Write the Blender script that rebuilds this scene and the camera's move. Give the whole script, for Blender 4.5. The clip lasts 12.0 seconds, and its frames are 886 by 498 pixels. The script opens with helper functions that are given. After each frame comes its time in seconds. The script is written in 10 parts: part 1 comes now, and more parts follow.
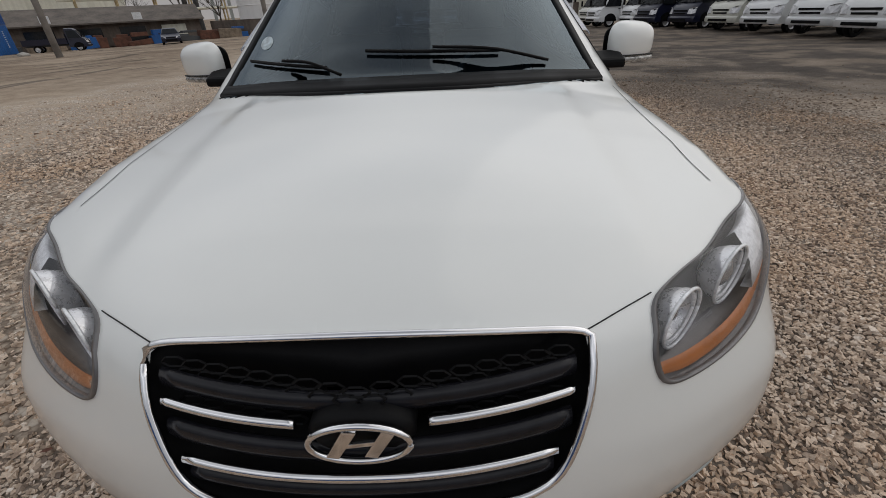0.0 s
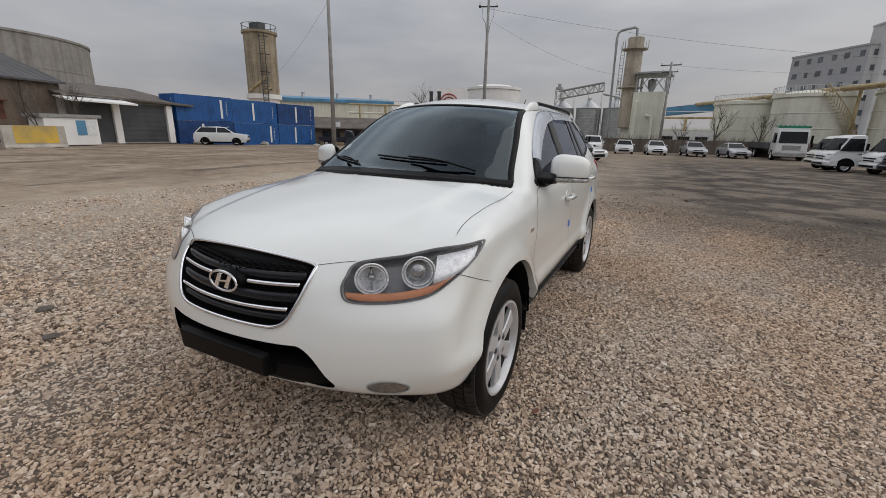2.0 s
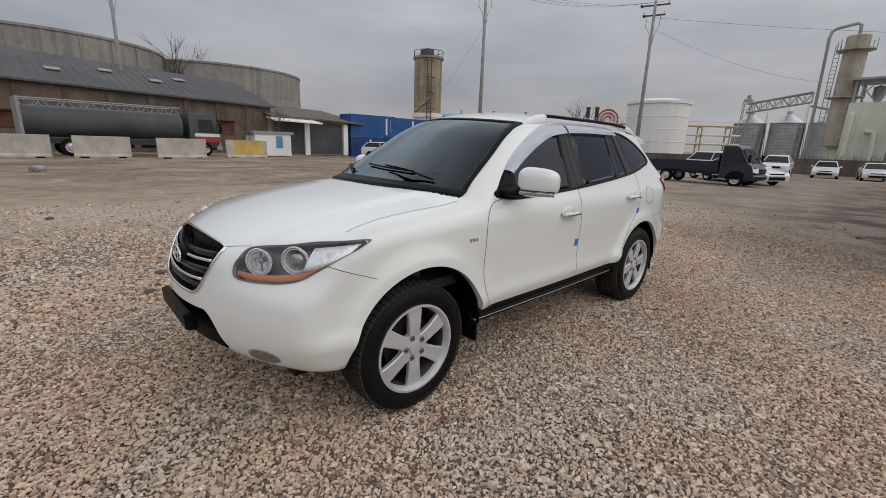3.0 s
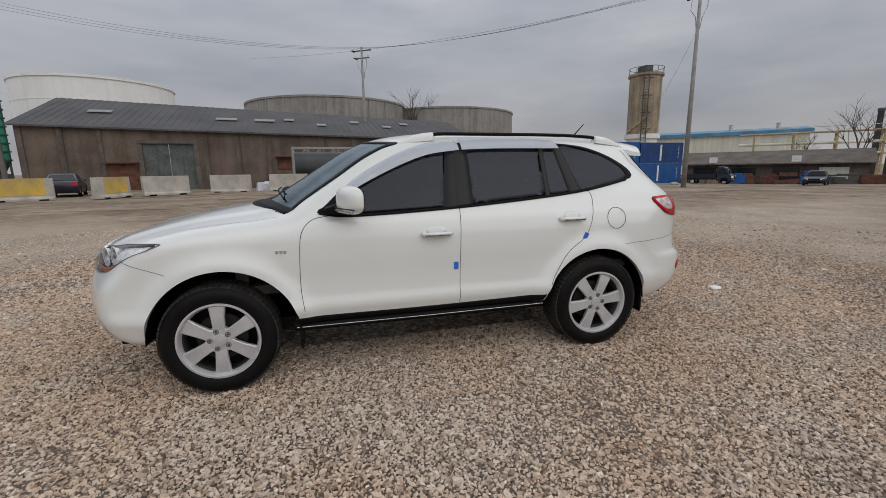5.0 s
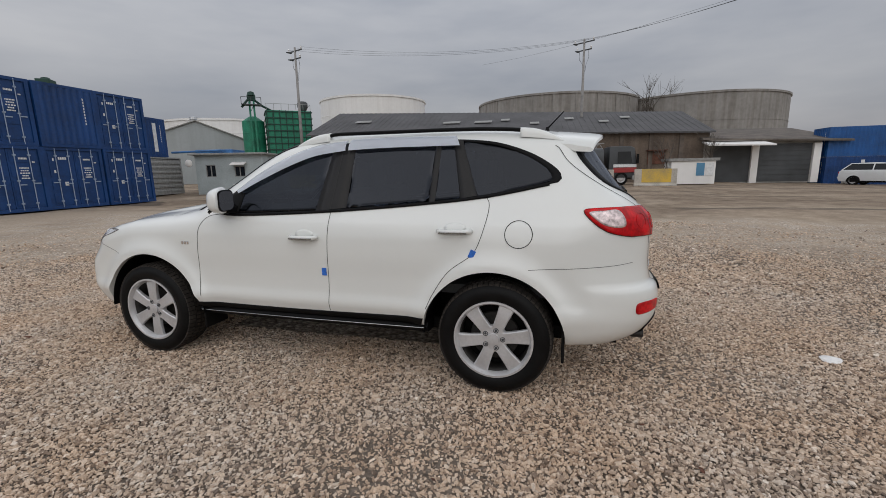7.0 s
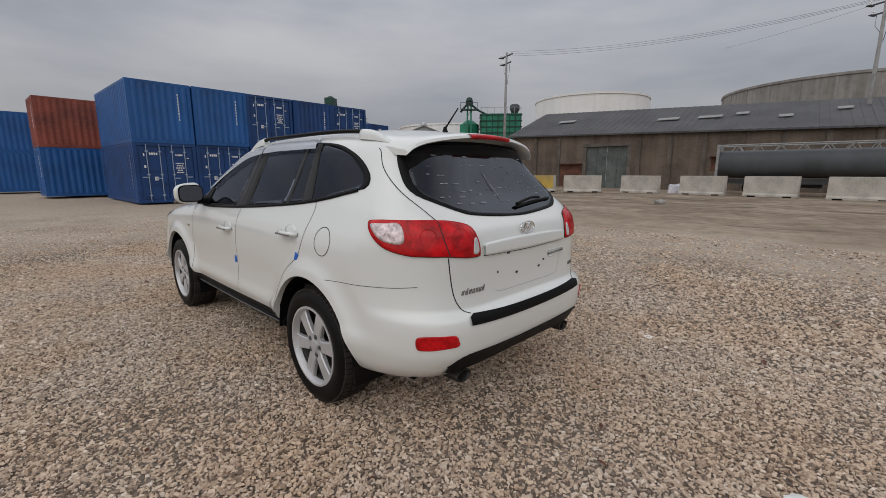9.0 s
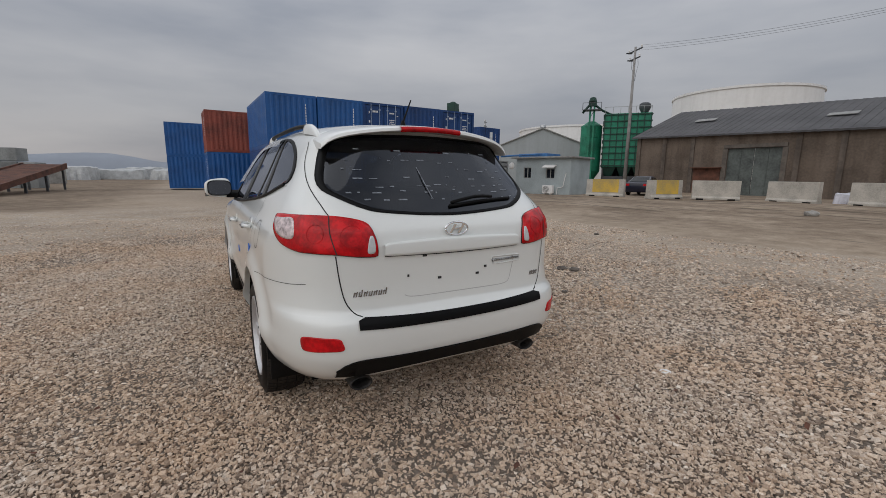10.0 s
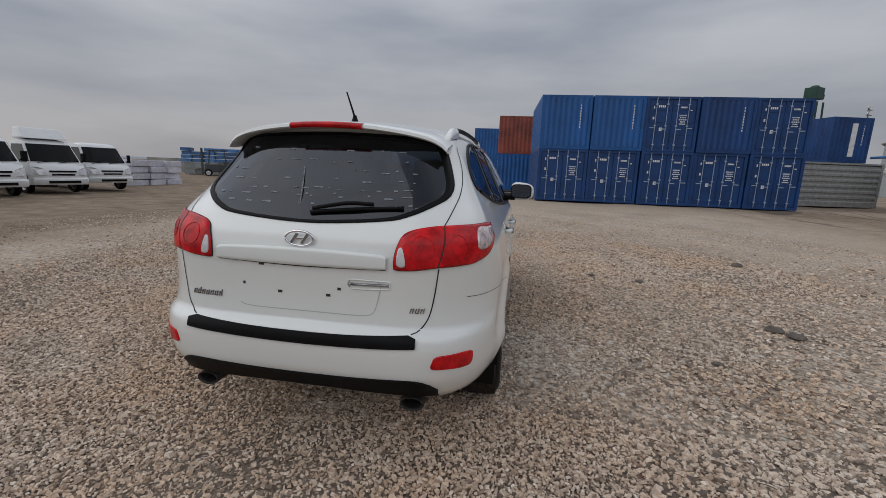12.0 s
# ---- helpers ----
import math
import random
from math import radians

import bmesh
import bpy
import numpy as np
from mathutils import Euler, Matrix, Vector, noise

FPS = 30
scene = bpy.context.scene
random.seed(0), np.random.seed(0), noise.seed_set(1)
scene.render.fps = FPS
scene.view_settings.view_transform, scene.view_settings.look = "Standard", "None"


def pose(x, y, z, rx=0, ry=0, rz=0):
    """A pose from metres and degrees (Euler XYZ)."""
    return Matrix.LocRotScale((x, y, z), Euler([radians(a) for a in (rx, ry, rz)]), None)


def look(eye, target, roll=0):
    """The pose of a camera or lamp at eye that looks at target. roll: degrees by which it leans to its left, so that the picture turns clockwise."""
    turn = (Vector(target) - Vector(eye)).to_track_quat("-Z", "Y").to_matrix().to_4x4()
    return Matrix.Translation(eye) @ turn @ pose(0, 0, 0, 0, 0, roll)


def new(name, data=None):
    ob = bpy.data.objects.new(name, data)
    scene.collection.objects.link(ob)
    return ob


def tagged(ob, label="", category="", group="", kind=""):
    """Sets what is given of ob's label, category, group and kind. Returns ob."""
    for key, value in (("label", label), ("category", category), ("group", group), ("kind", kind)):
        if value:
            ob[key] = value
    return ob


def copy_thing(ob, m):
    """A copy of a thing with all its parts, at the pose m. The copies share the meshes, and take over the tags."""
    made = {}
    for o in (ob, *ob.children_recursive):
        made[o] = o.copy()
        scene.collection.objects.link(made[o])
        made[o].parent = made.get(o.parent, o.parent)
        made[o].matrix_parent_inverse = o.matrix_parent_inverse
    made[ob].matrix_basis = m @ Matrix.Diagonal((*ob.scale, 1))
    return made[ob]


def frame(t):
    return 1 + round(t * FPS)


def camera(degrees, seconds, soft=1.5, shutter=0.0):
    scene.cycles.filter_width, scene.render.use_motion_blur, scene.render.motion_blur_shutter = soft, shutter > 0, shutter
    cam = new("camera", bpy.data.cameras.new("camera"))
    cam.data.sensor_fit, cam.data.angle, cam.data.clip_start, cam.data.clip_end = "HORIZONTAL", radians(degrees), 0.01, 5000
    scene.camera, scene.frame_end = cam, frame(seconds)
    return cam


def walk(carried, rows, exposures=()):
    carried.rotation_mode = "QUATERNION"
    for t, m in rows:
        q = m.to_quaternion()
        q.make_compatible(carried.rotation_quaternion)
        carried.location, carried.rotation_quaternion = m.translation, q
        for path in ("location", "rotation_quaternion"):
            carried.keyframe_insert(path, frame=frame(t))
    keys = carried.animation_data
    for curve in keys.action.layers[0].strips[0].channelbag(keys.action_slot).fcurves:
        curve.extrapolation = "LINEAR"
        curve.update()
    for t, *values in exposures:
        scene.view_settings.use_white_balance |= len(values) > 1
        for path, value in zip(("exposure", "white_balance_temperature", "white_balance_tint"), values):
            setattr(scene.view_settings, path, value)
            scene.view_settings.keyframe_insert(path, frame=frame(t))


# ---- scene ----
cam = camera(92.6, 12.0, 0.8)

PATH = [
    (0, (0.154, -2.645, 1.401), (0.099, -0.911, 0.407), -3.0),
    (0.2, (0.241, -2.805, 1.41), (0.075, -1.017, 0.531), -1.7),
    (0.5, (0.369, -3.042, 1.445), (0.014, -1.234, 0.668), -2.9),
    (0.8, (0.493, -3.246, 1.47), (0.089, -1.422, 0.756), -3.1),
    (1, (0.614, -3.362, 1.492), (0.137, -1.542, 0.812), -3.9),
    (1.5, (1.026, -3.479, 1.472), (0.399, -1.67, 0.895), -0.2),
    (1.8, (1.32, -3.407, 1.414), (0.588, -1.617, 0.906), -0.3),
    (2, (1.494, -3.267, 1.431), (0.629, -1.545, 0.895), 1.4),
    (2.5, (2.014, -3.029, 1.444), (0.825, -1.506, 0.929), 1.2),
    (3, (2.491, -2.68, 1.432), (1.075, -1.354, 0.948), 1.9),
    (3.2, (2.674, -2.53, 1.445), (1.193, -1.264, 0.993), 1.6),
    (4.8, (3.648, -0.841, 1.443), (1.764, -0.288, 1.061), -1.0),
    (5, (3.675, -0.605, 1.404), (1.771, -0.116, 1.032), -0.8),
    (5.5, (3.661, 0.009, 1.402), (1.7, 0.14, 1.031), -0.1),
    (6, (3.627, 0.603, 1.398), (1.67, 0.417, 1.031), 0.3),
    (6.5, (3.454, 1.203, 1.388), (1.513, 0.898, 1.013), -0.7),
    (7, (3.342, 1.742, 1.396), (1.451, 1.202, 1.029), -1.1),
    (7.5, (3.051, 2.212, 1.383), (1.199, 1.55, 1.016), -0.1),
    (7.7, (2.93, 2.409, 1.374), (1.105, 1.678, 1.006), -0.1),
    (9.3, (1.816, 3.809, 1.401), (0.516, 2.33, 1.053), 0.6),
    (9.5, (1.626, 3.908, 1.37), (0.39, 2.373, 1.028), 1.0),
    (10, (1.136, 4.124, 1.36), (0.16, 2.413, 1.017), 0.6),
    (10.2, (0.944, 4.228, 1.437), (0.104, 2.449, 1.075), 0.5),
    (10.5, (0.651, 4.258, 1.383), (-0.013, 2.403, 1.038), 0.1),
    (11, (0.131, 4.239, 1.405), (-0.185, 2.296, 1.054), 0.2),
    (11.5, (-0.408, 4.203, 1.433), (-0.365, 2.236, 1.074), -0.5),
    (12, (-0.929, 3.98, 1.412), (-0.605, 2.042, 1.043), 2.1),
]
EXPOSURES = [(0.0, -0.26, 6500, 10), (0.5, -0.06, 6500, 10), (1.0, 0.0, 6500, 10), (3.0, 0.03, 6400, 10), (5.5, -0.06, 6350, 10), (7.0, -0.07, 6350, 10), (9.5, -0.10, 6400, 10), (11.0, -0.14, 6200, 10), (12.0, -0.17, 6200, 10)]
walk(cam, [(row[0], look(*row[1:])) for row in PATH], EXPOSURES)

# ---- light: overcast sky, a weak veiled sun ----
SUN_AZ, SUN_EL = radians(70), radians(40)
world = bpy.data.worlds.new("overcast_sky")
scene.world = world
world.use_nodes = True
wn, wl = world.node_tree.nodes, world.node_tree.links
wn.clear()
w_out = wn.new("ShaderNodeOutputWorld")
w_bg = wn.new("ShaderNodeBackground")
w_sky = wn.new("ShaderNodeTexSky")
w_sky.sky_type, w_sky.sun_disc = "NISHITA", False
w_sky.sun_elevation, w_sky.sun_rotation = SUN_EL, SUN_AZ
w_sky.air_density, w_sky.dust_density = 1.2, 4.0
w_scale = wn.new("ShaderNodeMix")
w_scale.data_type, w_scale.blend_type = "RGBA", "MULTIPLY"
w_scale.inputs[0].default_value = 1.0
w_scale.inputs[7].default_value = (0.06, 0.06, 0.06, 1)
wl.new(w_sky.outputs[0], w_scale.inputs[6])
w_co = wn.new("ShaderNodeTexCoord")
w_map = wn.new("ShaderNodeMapping")
w_map.inputs["Scale"].default_value = (1.1, 1.1, 4.6)
w_map.inputs["Rotation"].default_value = (0.10, 0.07, 0.5)
wl.new(w_co.outputs["Generated"], w_map.inputs[0])
w_noise = wn.new("ShaderNodeTexNoise")
w_noise.inputs["Scale"].default_value = 1.5
w_noise.inputs["Detail"].default_value = 5
w_noise.inputs["Roughness"].default_value = 0.5
wl.new(w_map.outputs[0], w_noise.inputs["Vector"])
w_cloud = wn.new("ShaderNodeValToRGB")
w_cloud.color_ramp.elements[0].position, w_cloud.color_ramp.elements[0].color = 0.34, (0.300, 0.316, 0.352, 1)
w_cloud.color_ramp.elements[1].position, w_cloud.color_ramp.elements[1].color = 0.66, (0.49, 0.49, 0.50, 1)
wl.new(w_noise.outputs[0], w_cloud.inputs[0])
# an overcast sky is brighter overhead than at the horizon
w_sep = wn.new("ShaderNodeSeparateXYZ")
wl.new(w_co.outputs["Generated"], w_sep.inputs[0])
w_up = wn.new("ShaderNodeValToRGB")
for e, (p, c) in zip((w_up.color_ramp.elements[0], w_up.color_ramp.elements[1], w_up.color_ramp.elements.new(0.12), w_up.color_ramp.elements.new(0.40), w_up.color_ramp.elements.new(0.62)),
                     ((0.0, (1.10, 1.03, 0.97, 1)), (1.0, (3.3, 3.3, 3.27, 1)), (0.12, (1.0, 0.99, 0.99, 1)), (0.40, (1.4, 1.4, 1.4, 1)), (0.62, (2.8, 2.8, 2.78, 1)))):
    e.position, e.color = p, c
wl.new(w_sep.outputs[2], w_up.inputs[0])
w_mul = wn.new("ShaderNodeMix")
w_mul.data_type, w_mul.blend_type = "RGBA", "MULTIPLY"
w_mul.inputs[0].default_value = 1.0
wl.new(w_cloud.outputs[0], w_mul.inputs[6])
wl.new(w_up.outputs[0], w_mul.inputs[7])
w_mix = wn.new("ShaderNodeMix")
w_mix.data_type = "RGBA"
w_mix.inputs[0].default_value = 0.88
wl.new(w_scale.outputs[2], w_mix.inputs[6])
wl.new(w_mul.outputs[2], w_mix.inputs[7])
wl.new(w_mix.outputs[2], w_bg.inputs[0])
w_bg.inputs[1].default_value = 1.0
wl.new(w_bg.outputs[0], w_out.inputs[0])

sun = new("sun", bpy.data.lights.new("sun", "SUN"))
sun.data.energy, sun.data.angle, sun.data.color = 0.75, radians(90), (1.0, 0.95, 0.88)
sun.matrix_world = look((60 * math.sin(SUN_AZ) * 1.0, 60 * math.cos(SUN_AZ), 60 * math.tan(SUN_EL)), (0, 0, 0))


# ---- materials ----
def material(name, color, rough=0.6, metal=0.0, vary=0.12, scale=6.0, fine=60.0, bump=0.15, coat=0.0, island=0.0, dark=None, spec=0.5, depth=0.01, streak=0.0):
    """A surface with broad stains and fine grain in colour, roughness and relief, at real size."""
    m = bpy.data.materials.new(name)
    m.use_nodes = True
    n, l = m.node_tree.nodes, m.node_tree.links
    b = n["Principled BSDF"]
    b.inputs["Metallic"].default_value = metal
    b.inputs["Coat Weight"].default_value = coat
    b.inputs["Coat Roughness"].default_value = 0.04
    b.inputs["Specular IOR Level"].default_value = spec
    co = n.new("ShaderNodeTexCoord")
    big, small = n.new("ShaderNodeTexNoise"), n.new("ShaderNodeTexNoise")
    big.inputs["Scale"].default_value, small.inputs["Scale"].default_value = scale, fine
    big.inputs["Detail"].default_value, small.inputs["Detail"].default_value = 5, 3
    l.new(co.outputs["Object"], big.inputs["Vector"])
    l.new(co.outputs["Object"], small.inputs["Vector"])
    mix = n.new("ShaderNodeMath")
    mix.operation = "MULTIPLY_ADD"
    mix.inputs[1].default_value = 0.35
    l.new(small.outputs[0], mix.inputs[0])
    part_big = n.new("ShaderNodeMath")
    part_big.operation = "MULTIPLY"
    part_big.inputs[1].default_value = 0.65
    l.new(big.outputs[0], part_big.inputs[0])
    l.new(part_big.outputs[0], mix.inputs[2])
    ramp = n.new("ShaderNodeValToRGB")
    lo = dark or tuple(c * (1 - 2.2 * vary) for c in color)
    hi = tuple(min(1, c * (1 + vary)) for c in color)
    ramp.color_ramp.elements[0].position, ramp.color_ramp.elements[0].color = 0.33, (*lo, 1)
    ramp.color_ramp.elements[1].position, ramp.color_ramp.elements[1].color = 0.62, (*hi, 1)
    l.new(mix.outputs[0], ramp.inputs[0])
    last = ramp.outputs[0]
    if streak:
        # rain streaks running down the surface
        fall, runs, tone, over = n.new("ShaderNodeMapping"), n.new("ShaderNodeTexNoise"), n.new("ShaderNodeValToRGB"), n.new("ShaderNodeMix")
        fall.inputs["Scale"].default_value = (1.1, 1.1, 0.07)
        runs.inputs["Scale"].default_value, runs.inputs["Detail"].default_value = 1.4, 6
        l.new(co.outputs["Object"], fall.inputs[0])
        l.new(fall.outputs[0], runs.inputs["Vector"])
        tone.color_ramp.elements[0].position, tone.color_ramp.elements[0].color = 0.36, (0.46, 0.41, 0.36, 1)
        tone.color_ramp.elements[1].position, tone.color_ramp.elements[1].color = 0.56, (1, 1, 1, 1)
        l.new(runs.outputs[0], tone.inputs[0])
        over.data_type, over.blend_type = "RGBA", "MULTIPLY"
        over.inputs[0].default_value = streak
        l.new(last, over.inputs[6])
        l.new(tone.outputs[0], over.inputs[7])
        last = over.outputs[2]
    if island:
        geo, hue = n.new("ShaderNodeNewGeometry"), n.new("ShaderNodeHueSaturation")
        span = n.new("ShaderNodeMapRange")
        span.inputs["To Min"].default_value, span.inputs["To Max"].default_value = 1 - island, 1 + island
        info, add, wrap = n.new("ShaderNodeObjectInfo"), n.new("ShaderNodeMath"), n.new("ShaderNodeMath")
        add.operation, wrap.operation = "ADD", "FRACT"
        l.new(geo.outputs["Random Per Island"], add.inputs[0])
        l.new(info.outputs["Random"], add.inputs[1])
        l.new(add.outputs[0], wrap.inputs[0])
        l.new(wrap.outputs[0], span.inputs[0])
        l.new(span.outputs[0], hue.inputs["Value"])
        l.new(last, hue.inputs["Color"])
        last = hue.outputs[0]
    l.new(last, b.inputs["Base Color"])
    rr = n.new("ShaderNodeMapRange")
    rr.inputs["To Min"].default_value, rr.inputs["To Max"].default_value = max(0.02, rough * 0.8), min(1, rough * 1.2)
    l.new(mix.outputs[0], rr.inputs[0])
    l.new(rr.outputs[0], b.inputs["Roughness"])
    if bump:
        bm_ = n.new("ShaderNodeBump")
        bm_.inputs["Strength"].default_value, bm_.inputs["Distance"].default_value = bump, depth
        l.new(mix.outputs[0], bm_.inputs["Height"])
        l.new(bm_.outputs[0], b.inputs["Normal"])
    return m


def tinted_glass(name, through_color, gloss=1.0, least=0.09):
    """Tinted pane: straight view through it in its tint, with a mirror coat that grows towards grazing angles."""
    m = bpy.data.materials.new(name)
    m.use_nodes = True
    n, l = m.node_tree.nodes, m.node_tree.links
    n.clear()
    out, mix, clear, shine, fr = n.new("ShaderNodeOutputMaterial"), n.new("ShaderNodeMixShader"), n.new("ShaderNodeBsdfTransparent"), n.new("ShaderNodeBsdfGlossy"), n.new("ShaderNodeLayerWeight")
    clear.inputs[0].default_value = (*through_color, 1)
    shine.inputs["Roughness"].default_value = 0.03
    shine.inputs[0].default_value = (*gloss, 1) if isinstance(gloss, tuple) else (gloss, gloss, gloss, 1)
    fr.inputs[0].default_value = 0.5
    steep, more = n.new("ShaderNodeMath"), n.new("ShaderNodeMath")
    steep.operation, more.operation = "POWER", "MULTIPLY_ADD"
    steep.inputs[1].default_value, more.inputs[1].default_value, more.inputs[2].default_value = 5.0, 1.0 - least, least
    l.new(fr.outputs["Facing"], steep.inputs[0])
    l.new(steep.outputs[0], more.inputs[0])
    l.new(more.outputs[0], mix.inputs[0])
    l.new(clear.outputs[0], mix.inputs[1])
    l.new(shine.outputs[0], mix.inputs[2])
    l.new(mix.outputs[0], out.inputs[0])
    return m


